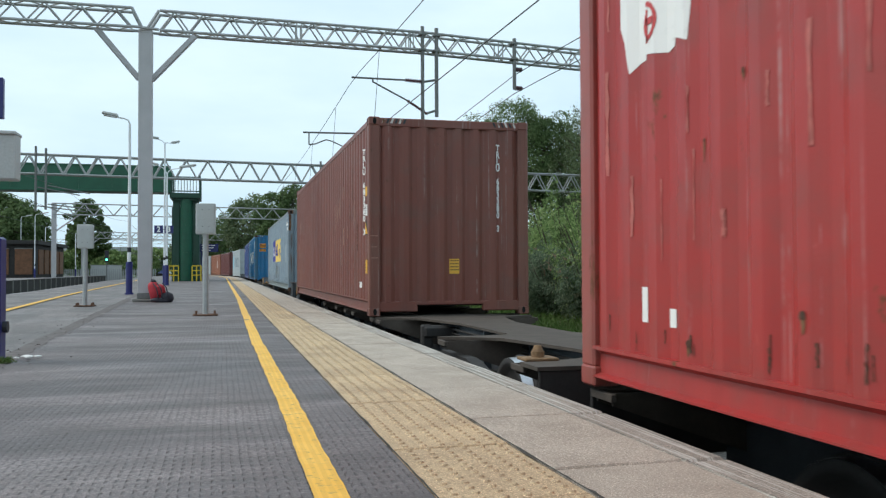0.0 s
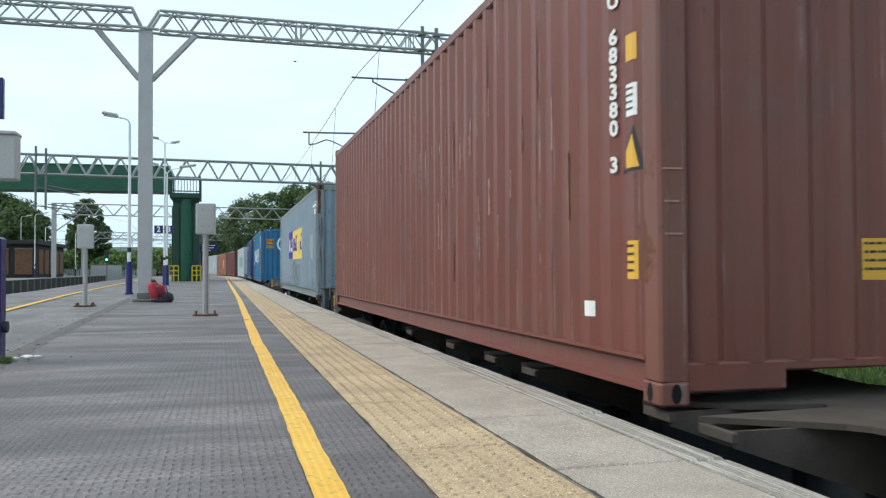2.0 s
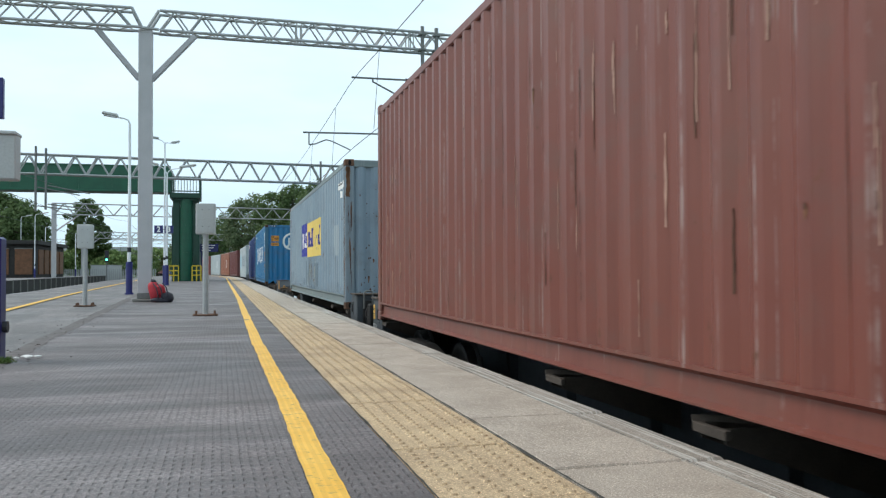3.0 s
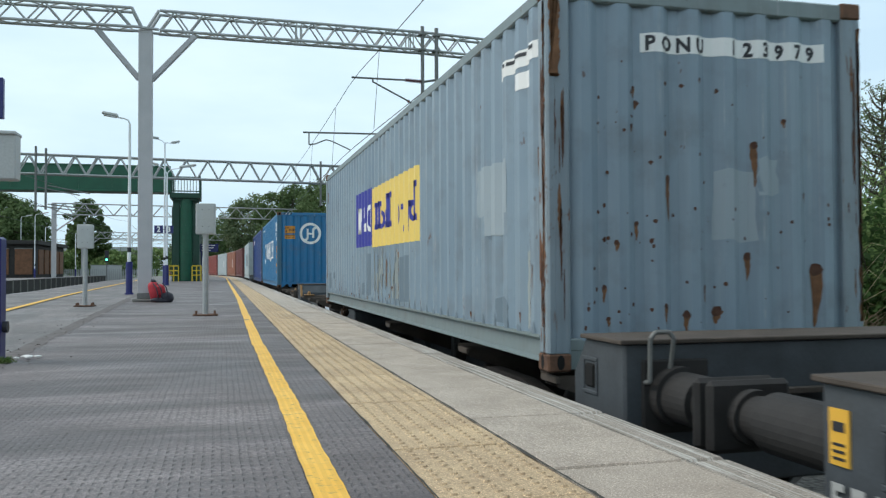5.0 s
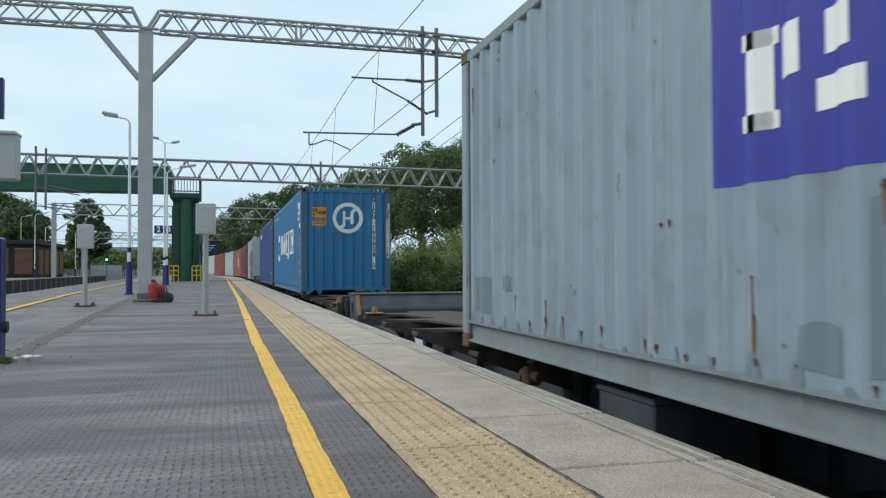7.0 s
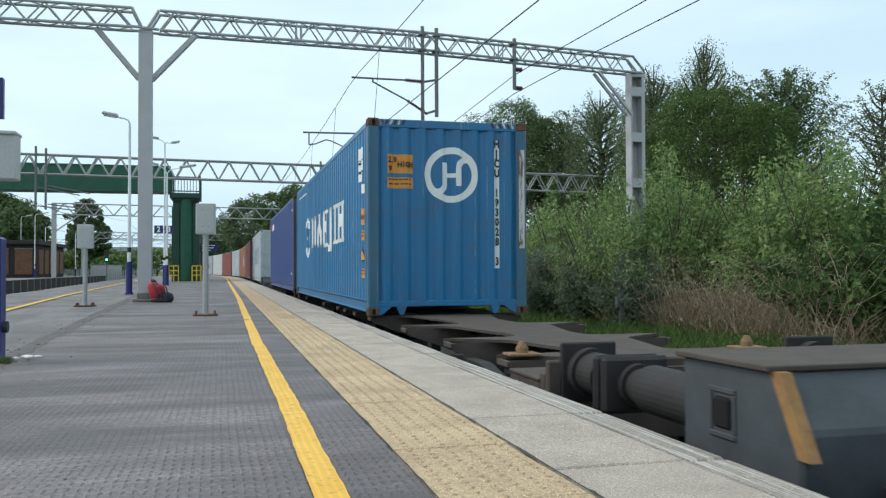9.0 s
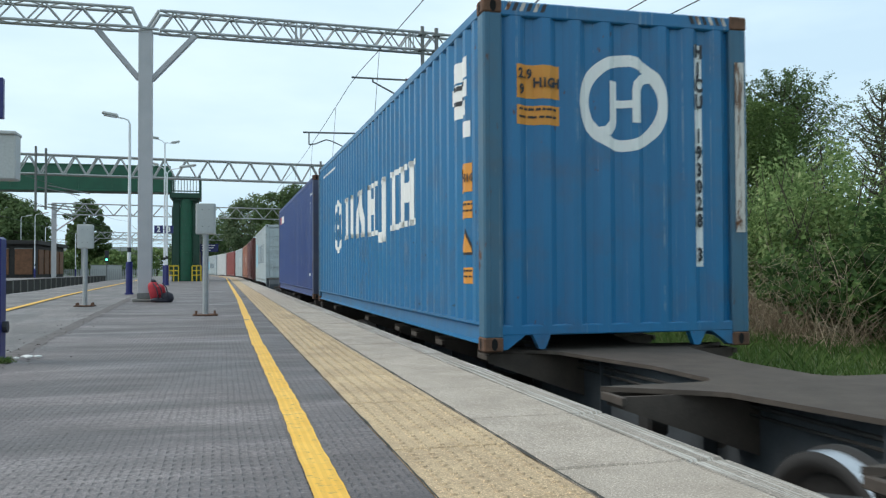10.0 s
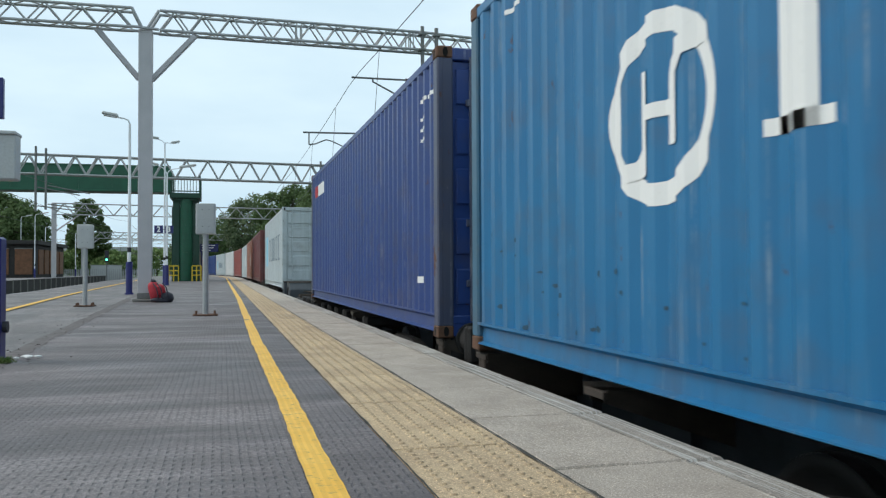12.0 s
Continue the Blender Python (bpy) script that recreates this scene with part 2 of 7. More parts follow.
# ---- platform and ground materials ----
def asphalt_material():
    """Grey platform asphalt, rolled with a studded mat: columns of short dents, with worn and damp patches. The light
    and shade of its undulations is painted into the colour.
    """
    m = Mat("ribbed_asphalt", 0.62)
    x, y = m.axis(0), m.axis(1)
    wob = m.math("MULTIPLY", m.noise(0.6, 2), 0.04)
    row = m.math("SINE", m.math("MULTIPLY", m.math("ADD", x, wob), 2 * math.pi / 0.034))
    shift = m.math("MULTIPLY", m.noise(1.0, 1, 0.5, (24, 0.5, 1), (4, 1, 1)), 7.0)
    dash = m.math("SINE", m.math("ADD", m.math("MULTIPLY", y, 2 * math.pi / 0.074), shift))
    dent = m.math("MULTIPLY", m.ramp(row, [(0.15, 0.0), (0.75, 1.0)]), m.ramp(m.math("ADD", dash, 0.45), [(0.1, 0.0), (0.8, 1.0)]))
    worn = m.noise(1.1, 5, 0.65, (0.5, 1.6, 1))
    dent = m.math("MULTIPLY", dent, m.ramp(worn, [(0.36, 0.10), (0.58, 1.0)]))
    base = m.ramp(m.noise(0.55, 5, 0.6, (0.5, 1.8, 1)), [(0.3, (0.150, 0.124, 0.123)), (0.7, (0.280, 0.236, 0.232))])
    # undulation shading painted in: dark in the hollows, pale sheen on the crests
    wave = m.noise(1.0, 4, 0.55, (0.5, 2.2, 1), (3, 6, 1), -14)
    base = m.mix(m.ramp(wave, [(0.40, 0.85), (0.54, 0.0)]), base, (0.090, 0.076, 0.076))
    base = m.mix(m.ramp(wave, [(0.54, 0.0), (0.66, 0.65)]), base, (0.41, 0.355, 0.345))
    grit = m.noise(160, 3, 0.7)
    speck = m.noise(38, 4, 0.75)
    base = m.mix(m.ramp(speck, [(0.40, 0.65), (0.56, 0.0)]), base, (0.078, 0.070, 0.070))
    base = m.mix(m.ramp(m.noise(45, 3, 0.7, (1, 1, 1), (7, 7, 2)), [(0.58, 0.0), (0.70, 0.6)]), base, (0.38, 0.335, 0.325))
    base = m.mix(m.ramp(grit, [(0.38, 0.85), (0.56, 0.0)]), base, (0.080, 0.073, 0.073))
    # dents are darkened in colour as well as sunk in the relief
    col = m.mix(m.math("MULTIPLY", dent, 0.5), base, (0.066, 0.059, 0.060))
    blot = m.ramp(m.noise(1.7, 6, 0.7, (0.8, 1.2, 1), (4, 4, 4)), [(0.52, 0.0), (0.68, 0.4)])
    m.color(m.mix(blot, col, (0.093, 0.078, 0.078)))
    m.rough(m.ramp(m.noise(0.8, 4), [(0.3, 0.5), (0.7, 0.75)]))
    return m.bump(wave, 0.08, 0.5).bump(m.math("SUBTRACT", 1.0, dent), 0.012, 0.7).bump(speck, 0.008, 0.7).bump(grit, 0.003, 0.6).m


def plain_asphalt_material():
    """Older asphalt: blotched with damp, patched, finely cracked."""
    m = Mat("old_asphalt", 0.7)
    base = m.ramp(m.noise(0.5, 6, 0.65, (0.6, 1.6, 1)), [(0.32, (0.165, 0.140, 0.135)), (0.5, (0.255, 0.218, 0.208)), (0.70, (0.365, 0.315, 0.300))])
    band = m.ramp(m.noise(1.0, 4, 0.6, (2.6, 0.25, 1), (6, 1, 2)), [(0.42, 0.0), (0.62, 0.55)])
    base = m.mix(band, base, (0.098, 0.095, 0.095))
    grit = m.noise(120, 3, 0.7)
    base = m.mix(m.ramp(m.noise(30, 4, 0.75), [(0.40, 0.7), (0.56, 0.0)]), base, (0.055, 0.053, 0.052))
    crack = m.ramp(m.noise(1.4, 8, 0.75), [(0.485, 0.0), (0.5, 0.6), (0.515, 0.0)])
    col = m.mix(m.ramp(grit, [(0.35, 0.6), (0.6, 0.0)]), base, (0.06, 0.06, 0.06))
    spot = m.ramp(m.noise(6, 4, 0.7, (1, 1, 1), (2, 9, 4)), [(0.64, 0.0), (0.70, 0.55)])
    col = m.mix(spot, col, (0.07, 0.068, 0.066))
    m.color(m.mix(crack, col, (0.07, 0.07, 0.07)))
    m.rough(m.ramp(m.noise(0.6, 4), [(0.3, 0.55), (0.7, 0.8)]))
    return m.bump(m.noise(1.0, 4, 0.5), 0.10, 0.5).bump(grit, 0.004, 0.5).m


def slab_material(name, c, dark, streaks=False):
    """Paving that differs from stone to stone, stained and gritty."""
    m = Mat(name, 0.78, 0.0, True)
    col = m.mix(m.random(), shade(c, 0.93), shade(c, 1.06))
    col = m.mix(m.ramp(m.noise(2.3, 7, 0.68), [(0.40, 0.0), (0.68, 0.85)]), col, dark)
    grit = m.noise(110, 3, 0.75)
    col = m.mix(m.ramp(grit, [(0.36, 0.85), (0.52, 0.0)]), col, shade(c, 0.38))
    col = m.mix(m.ramp(m.noise(140, 2, 0.6, (1, 1, 1), (7, 3, 1)), [(0.57, 0.0), (0.66, 0.7)]), col, shade(c, 1.7))
    if streaks:
        w = m.noise(1.0, 5, 0.7, (60, 0.8, 1))
        col = m.mix(m.ramp(w, [(0.50, 0.0), (0.60, 0.7)]), col, (0.62, 0.60, 0.55))
        col = m.mix(m.ramp(m.noise(1.0, 4, 0.6, (45, 0.4, 1), (8, 2, 0)), [(0.56, 0.0), (0.64, 0.6)]), col, (0.12, 0.115, 0.10))
    return m.color(col).bump(grit, 0.004, 0.5).bump(m.noise(5, 4), 0.008, 0.4).m


def yellow_line_material():
    m = Mat("yellow_road_paint", 0.6)
    w = m.ramp(m.noise(22, 5, 0.7), [(0.56, 0.0), (0.66, 0.8)])
    rows = m.math("SINE", m.math("MULTIPLY", m.axis(0), 2 * math.pi / 0.03))
    c = m.mix(m.ramp(m.noise(5, 4), [(0.3, 0.0), (0.7, 1.0)]), (0.76, 0.40, 0.03), (0.86, 0.51, 0.075))
    c = m.mix(m.ramp(rows, [(0.0, 0.25), (0.5, 0.0)]), c, (0.5, 0.27, 0.03))
    m.color(m.mix(w, c, (0.33, 0.22, 0.07)))
    return m.bump(m.noise(60, 3), 0.003, 0.5).m


def grass_ground_material():
    m = Mat("rough_grass_ground", 0.95)
    col = m.ramp(m.noise(0.8, 6, 0.65), [(0.3, (0.035, 0.065, 0.015)), (0.55, (0.06, 0.10, 0.025)), (0.8, (0.12, 0.13, 0.05))])
    return m.color(col).bump(m.noise(14, 5), 0.05, 0.6).m


def ballast_material():
    m = Mat("ballast_stone", 0.9)
    v = m.n.new("ShaderNodeTexVoronoi")
    v.inputs["Scale"].default_value = 18
    m.l.new(m.tc.outputs["Object"], v.inputs["Vector"])
    col = m.ramp(v.outputs["Distance"], [(0.0, (0.17, 0.15, 0.13)), (0.7, (0.05, 0.045, 0.04))])
    return m.color(m.mix(0.5, col, m.ramp(m.noise(9, 5), [(0.3, (0.06, 0.05, 0.04)), (0.7, (0.18, 0.15, 0.13))]))).bump(v.outputs["Distance"], 0.03, 0.8).m


M["asphalt"] = asphalt_material()
M["old_asphalt"] = plain_asphalt_material()
M["slab"] = slab_material("coping_concrete", (0.455, 0.388, 0.322), (0.29, 0.24, 0.19))
M["nosing"] = slab_material("edge_concrete", (0.34, 0.295, 0.25), (0.19, 0.162, 0.132), True)
M["tactile"] = slab_material("buff_tactile_concrete", (0.55, 0.405, 0.245), (0.34, 0.24, 0.15))
M["yellow_line"] = yellow_line_material()
M["grass_ground"] = grass_ground_material()
M["ballast"] = ballast_material()
M["seam"] = mottled("damp_seam", (0.115, 0.100, 0.096), 0.9, 9, 0.5, 0.006)
M["joint"] = mottled("joint_dirt", (0.05, 0.047, 0.04), 0.95, 9, 0.3, 0.002)
M["sleeper"] = mottled("sleeper_concrete", (0.16, 0.14, 0.12), 0.9, 4, 0.25, 0.003)
M["rail_side"] = mottled("rusty_rail", (0.09, 0.05, 0.03), 0.8, 8, 0.3, 0.001)


# ---- ground and tracks ----
def ground():
    """One sheet to the horizon: a trackbed hollow, a low grass bank by the line and the land beyond."""
    xs = [-1500, -400, -120, -60, -40, -28, -23, -9, -4, -1, 3.4, 4.4, 6, 8, 10, 12, 15, 20, 30, 60, 150, 500, 1500]
    zs = [0, 0, -0.3, -0.8, -1.0, -1.12, -1.12, -1.12, -1.12, -1.12, -1.12, -0.98, -0.92, -0.86, -0.8, -0.6, -0.3, 0.1, 0.4, 0.6, 0.6, 0.6, 0.6]
    ys = [-300, -80, -40, -20, -8, 0, 4, 8, 12, 16, 20, 24, 28, 34, 42, 54, 70, 90, 110, 135, 170, 230, 320, 600, 2500]
    v = []
    for y in ys:
        bend = line(min(y, 200))[0] - CX
        for x, z in zip(xs, zs):
            k = 1.0 if abs(x) < 130 else 0.0
            v.append((x + bend * k, y, z + (0.06 * noise.noise((x * 0.4, y * 0.3, 0)) if 4 < x < 60 else 0)))
    n = len(xs)
    f = [(r * n + c, r * n + c + 1, (r + 1) * n + c + 1, (r + 1) * n + c) for r in range(len(ys) - 1) for c in range(n - 1)]
    return tagged(sheet("ground", v, f, M["grass_ground"]), "rough green grass bank and land beside the railway line", "ground", kind="structure")


ground()


def strip(name, x0, x1, s0, s1, z, material, step=4.0, parent=None, thick=0.0, label=""):
    """A band along the line between two offsets."""
    bm = bmesh.new()
    n = max(1, int((s1 - s0) / step))
    rows = []
    for i in range(n + 1):
        s = s0 + (s1 - s0) * i / n
        rows.append([bm.verts.new((*off(x, s), zz)) for x, zz in ((x0, z), (x1, z), (x1, z - thick), (x0, z - thick))])
    for a, b in zip(rows, rows[1:]):
        for i in range(4 if thick else 1):
            j = (i + 1) % 4
            bm.faces.new((a[i], a[j], b[j], b[i]))
    if thick:
        bm.faces.new(rows[0])
        bm.faces.new(rows[-1])
    return part(name, bm, material, parent, label)


def railway(name, cx_off, s0, s1, label):
    """Ballast, sleepers and two rails; cx_off: offset of its centre from the train's line."""
    t = thing(name, label, "track", kind="structure")
    c = CX + cx_off
    strip("ballast", c - 1.75, c + 1.9, s0, s1, RAIL - 0.16, M["ballast"], 6, t)
    bm = bmesh.new()
    s = s0
    while s < min(s1, 60):
        x, y = off(c, s)
        h = line(s)[2]
        box(bm, (-1.25, -0.13, -0.1), (1.25, 0.13, 0.0), 0.0, pose(x, y, RAIL - 0.12, 0, 0, h))
        s += 0.65
    part("sleepers", bm, M["sleeper"], t)["kind"] = "stuff"
    for sx in (-0.755, 0.755):
        strip("rail", c + sx - 0.035, c + sx + 0.035, s0, s1, RAIL, M["tyre"], 6, t, 0.03, "bright worn railhead")
        strip("rail_web", c + sx - 0.012, c + sx + 0.012, s0, s1, RAIL - 0.03, M["rail_side"], 6, t, 0.12)
    return t


railway("track_1", 0.0, -60, 260, "ballasted railway track under the freight train")
railway("track_2", -13.9, -20, 200, "ballasted railway track beyond the island platform")
railway("track_3", -17.3, -20, 200, "second ballasted railway track by the far platform")

# ---- island platform ----
EDGE = -0.23


def left_edge(y):
    """The island platform's far edge, which draws away from the line."""
    return -7.0 - 0.047 * max(0, y) if y < 66 else -10.1 + 0.02 * (y - 66)


def swell(x, y):
    """The uneven height of the ribbed asphalt, level where it meets the tactile paving."""
    k = min(1.0, max(0.0, (-1.43 - x) / 0.3)) * (1.0 if y < 10 else max(0.3, 1 - (y - 10) / 8))
    return k * (0.020 * noise.noise((x * 0.55 - y * 0.25, y * 1.25, 3)) + 0.010 * noise.noise((x * 1.2 - y * 0.5, y * 3.1, 8)))


def island_platform():
    t = thing("platform", "grey asphalt station platform with concrete coping and buff tactile paving", "platform", kind="structure")
    ys = [-14 + 2.0 * i for i in range(82)]
    for name, mat in (("ribbed_surface", M["asphalt"]), ("old_surface", M["old_asphalt"])):
        bm = bmesh.new()
        rows = []
        near = name == "ribbed_surface"
        grid = [-14.0, -8.0, -2.0] + [0.1 * i for i in range(260)] + [26 + 2.0 * i for i in range(62)] if near else ys
        cols = 16 if near else 3
        for y in grid:
            ridge = -3.42 - 0.037 * y if y < 60 else -5.64
            b = line(y)[0] - CX
            lo, hi = (ridge + b, -1.42 + b) if near else (left_edge(y) + b, ridge + b + 0.02)
            r = [lo + (hi - lo) * i / (cols - 1) for i in range(cols)]
            if y > 110:
                k = max(0.0, 1 - (y - 110) / 45)
                r = [(-1.42 + b) * (1 - k) + v * k for v in r]
            rows.append([bm.verts.new((x, y, swell(x, y) if near else 0.012 * noise.noise((x * 0.7, y * 0.5, 3)) - 0.008)) for x in r])
        for a, b in zip(rows, rows[1:]):
            for i in range(cols - 1):
                bm.faces.new((a[i], a[i + 1], b[i + 1], b[i]))
        part(name, bm, mat, t, smooth=True)
    # bed below the surfaces, and the brick face to the far track
    strip("bed", -1.47, EDGE, -14, 150, -0.045, M["joint"], 4, t, 0.9)
    bm = bmesh.new()
    rows = [[bm.verts.new((left_edge(y) + line(y)[0] - CX + dx, y, z)) for dx, z in ((0.3, -0.03), (0.0, -0.03), (0.0, -1.12))] for y in ys]
    for a, b in zip(rows, rows[1:]):
        for i in range(2):
            bm.faces.new((a[i], a[i + 1], b[i + 1], b[i]))
    part("platform_face", bm, M["dark_wall"], t)
    # a dark ragged seam between the two asphalts, with loose grit along it
    bm = bmesh.new()
    rows = []
    for i in range(150):
        y = 3.0 + 0.18 * i
        x = -3.42 - 0.037 * y + 0.03 * noise.noise((y * 0.9, 2, 0))
        w = 0.11 + 0.03 * noise.noise((y * 1.7, 7, 0)) + 0.03 * noise.noise((y * 6.1, 3, 0))
        v = 0.05 + 0.05 * noise.noise((y * 2.3, 1, 0)) + 0.03 * noise.noise((y * 8.1, 5, 0))
        rows.append([bm.verts.new((x - w, y, 0.006)), bm.verts.new((x + v, y, 0.003 + swell(x + v, y)))])
    for a, b in zip(rows, rows[1:]):
        bm.faces.new((a[0], a[1], b[1], b[0]))
    part("seam", bm, M["seam"], t, "dark patched seam in the asphalt")
    bm = bmesh.new()
    rg = random.Random(31)
    for i in range(100):
        y = rg.uniform(5.0, 15.0) if i < 80 else rg.uniform(3.0, 9.0)
        x = -3.42 - 0.037 * y + rg.gauss(0, 0.18) if i < 80 else rg.uniform(-3.4, -1.9)
        r = rg.uniform(0.003, 0.009) if i < 80 else rg.uniform(0.002, 0.005)
        bmesh.ops.create_icosphere(bm, subdivisions=1, radius=r, matrix=Matrix.Translation((x, y, 0.008 + 0.4 * r)) @ Matrix.Diagonal((rg.uniform(0.8, 1.8), 1.0, 0.7, 1.0)))
    part("loose_grit", bm, M["seam"], t, "loose dark grit")["kind"] = "stuff"
    # coping slabs with a worn nosing
    slab = bmesh.new()
    box(slab, (-0.258, -0.516, -0.05), (0.250, 0.516, 0.0), 0.007)
    nose = bmesh.new()
    box(nose, (-0.090, -0.518, -0.085), (0.090, 0.518, 0.0), 0.016)
    first = part("coping_slab", slab, M["slab"], t)
    first_n = part("nosing_slab", nose, M["nosing"], t)
    rnd = random.Random(4)
    for i in range(140):
        s = 0.74 + 1.045 * (i - 6) + 0.52
        x, y = off(-0.67, s)
        xn, yn = off(-0.325, s)
        h = line(s)[2]
        a, b = (first, first_n) if i == 0 else (new("coping_slab", first.data), new("nosing_slab", first_n.data))
        a.parent = b.parent = t
        a.matrix_basis = pose(x, y, rnd.uniform(-0.004, 0.003), 0, rnd.uniform(-0.15, 0.15), h + rnd.uniform(-0.12, 0.12))
        b.matrix_basis = pose(xn, yn, rnd.uniform(-0.004, 0.002), 0, 0.0, h)
    # buff tactile tiles with rows of blisters
    tile = bmesh.new()
    box(tile, (-0.240, -0.1985, -0.05), (0.234, 0.1985, 0.0), 0.004)
    for i in range(6):
        for j in range(6):
            bmesh.ops.create_cone(tile, cap_ends=True, segments=7, radius1=0.017, radius2=0.011, depth=0.006,
                                  matrix=Matrix.Translation((-0.185 + 0.074 * i, -0.165 + 0.066 * j, 0.003)))
    first = part("tactile_tile", tile, M["tactile"], t)
    far = bmesh.new()
    box(far, (-0.240, -0.1985, -0.05), (0.234, 0.1985, 0.0), 0.004)
    far_me = part("tactile_tile", far, M["tactile"], t)
    for i in range(280):
        s = -1.3 + 0.4 * i
        x, y = off(-1.171, s)
        o = first if i == 0 else far_me if i == 90 else new("tactile_tile", first.data if i < 90 else far_me.data)
        o.parent = t
        o.matrix_basis = pose(x, y, rnd.uniform(-0.005, 0.002), 0, 0, line(s)[2] + rnd.uniform(-0.2, 0.2))
    # hand-laid yellow line, its edges uneven
    bm = bmesh.new()
    rows = []
    s = -2.0
    while s < 140:
        w = 0.014 * noise.noise((s * 0.5, 1, 0)) + 0.005 * noise.noise((s * 2.3, 5, 0))
        ww = 0.008 * noise.noise((s * 7, 9, 0))
        u = 0.075 * min(1, max(0, (s - 9) / 12))
        pair = (off(-1.775 + w + u + ww, s), off(-1.668 + w + u + 0.008 * noise.noise((s * 8, 2, 0)), s))
        rows.append([bm.verts.new((px, py, swell(px, py) + 0.006)) for px, py in pair])
        s += 0.1 if s < 12 else 0.5
    for a, b in zip(rows, rows[1:]):
        bm.faces.new((a[0], a[1], b[1], b[0]))
    part("yellow_line", bm, M["yellow_line"], t, "uneven yellow painted safety line")
    bm = bmesh.new()
    rows = []
    for i in range(90):
        y = 4 + 1.2 * i
        x = -4.75 - 0.062 * y if y < 27 else -6.42 - 0.041 * (y - 27)
        x += line(y)[0] - CX + 0.02 * noise.noise((y * 0.6, 0, 0))
        rows.append([bm.verts.new((x - 0.07, y, 0.009)), bm.verts.new((x + 0.07, y, 0.009))])
    for a, b in zip(rows, rows[1:]):
        bm.faces.new((a[0], a[1], b[1], b[0]))
    part("yellow_line", bm, M["yellow_line"], t, "yellow painted safety line by the far edge")
    # dirt and moss in the long joints, ragged along its edges
    for x0, seed in ((-1.415, 1), (-0.933, 5), (-0.417, 9)):
        bm = bmesh.new()
        rows = []
        s = 0.5
        while s < 45:
            a = 0.003 + 0.012 * max(0, noise.noise((s * 3.1, seed, 0)) - 0.05) + 0.012 * max(0, noise.noise((s * 13, seed, 2)))
            c = 0.003 + 0.012 * max(0, noise.noise((s * 2.7, seed, 4)) - 0.05) + 0.012 * max(0, noise.noise((s * 15, seed, 6)))
            if seed == 9:
                a, c = a * 0.35, c * 0.35
            rows.append([bm.verts.new((*off(x0 - a, s), 0.0035)), bm.verts.new((*off(x0 + c, s), 0.0035))])
            s += 0.04 if s < 9 else 0.15
        for a, c in zip(rows, rows[1:]):
            bm.faces.new((a[0], a[1], c[1], c[0]))
        part("joint_dirt", bm, M["joint"], t, "dark dirt in the paving joint")
    return t


island_platform()

# ---- containers ----
CL, CW, CH = 12.192, 2.438, 2.896


def corrugation(length, pitch, depth, inset):
    """The plan profile of a corrugated wall: (along, depth in from the outer face)."""
    pts = [(inset, depth)]
    n = int((length - 2 * inset) / pitch)
    p = (length - 2 * inset) / n
    for i in range(n):
        a = inset + i * p
        pts += [(a + 0.13 * p, depth), (a + 0.37 * p, 0.0), (a + 0.63 * p, 0.0), (a + 0.87 * p, depth)]
    pts.append((length - inset, depth))
    return pts


SIDE = corrugation(CL, 0.278, 0.036, 0.16)
END = corrugation(CW, 0.262, 0.045, 0.15)


def depth_at(profile, u):
    for (a, da), (b, db) in zip(profile, profile[1:]):
        if a <= u <= b:
            return da + (db - da) * (u - a) / max(1e-6, b - a)
    return profile[0][1]


def wall_place(wall, u, v, d):
    """The place of (u along, v up, d in) on a wall; side: near long side, u from the front end; end: front end, u from the near side."""
    if wall == "side":
        return (-CW / 2 + d + 0.004, -CL / 2 + u, v)
    if wall == "far_side":
        return (CW / 2 - d - 0.004, -CL / 2 + u, v)
    if wall == "end":
        return (-CW / 2 + u, -CL / 2 + d + 0.010, v)
    return (-CW / 2 + u, CL / 2 - d - 0.010, v)


def wall_mesh(wall, H):
    """A folded steel sheet with a flat lining behind it."""
    profile, z0, z1 = (SIDE, 0.228, H - 0.12) if "side" in wall else (END, 0.20, H - 0.13)
    back = max(d for _, d in profile) + 0.012
    bm = bmesh.new()
    rows = [[bm.verts.new(wall_place(wall, u, z, dd)) for z, dd in ((z0, d), (z1, d), (z1, back), (z0, back))] for u, d in profile]
    for p, q in zip(rows, rows[1:]):
        for i in range(4):
            j = (i + 1) % 4
            bm.faces.new((p[i], q[i], q[j], p[j]))
    bm.faces.new(rows[0])
    bm.faces.new(rows[-1])
    return bm


def drape(bm, wall, parent, name, material, label="", lift=0.003):
    """Lays a flat shape (x: along, y: up) on a corrugated wall, following its folds."""
    profile = SIDE if "side" in wall else END
    us = [v.co.x for v in bm.verts]
    lo, hi = min(us), max(us)
    if name in ("numbering", "height_print"):
        bmesh.ops.triangulate(bm, faces=bm.faces[:])
    for u, _ in profile:
        if lo < u < hi:
            bmesh.ops.bisect_plane(bm, geom=bm.verts[:] + bm.edges[:] + bm.faces[:], plane_co=(u, 0, 0), plane_no=(1, 0, 0))
    for v in bm.verts:
        v.co = wall_place(wall, v.co.x, v.co.y, depth_at(profile, v.co.x) - lift)
    ob = part(name, bm, material, parent, label)
    if name.endswith("print") or name == "numbering":
        ob["kind"] = "stuff"
    return ob


def flat(*polys):
    bm = bmesh.new()
    for p in polys:
        bm.faces.new([bm.verts.new((x, y, 0)) for x, y in p])
    return bm


def rect(x0, y0, x1, y1, lean=0.0):
    return [(x0, y0), (x1, y0), (x1 + lean, y1), (x0 + lean, y1)]


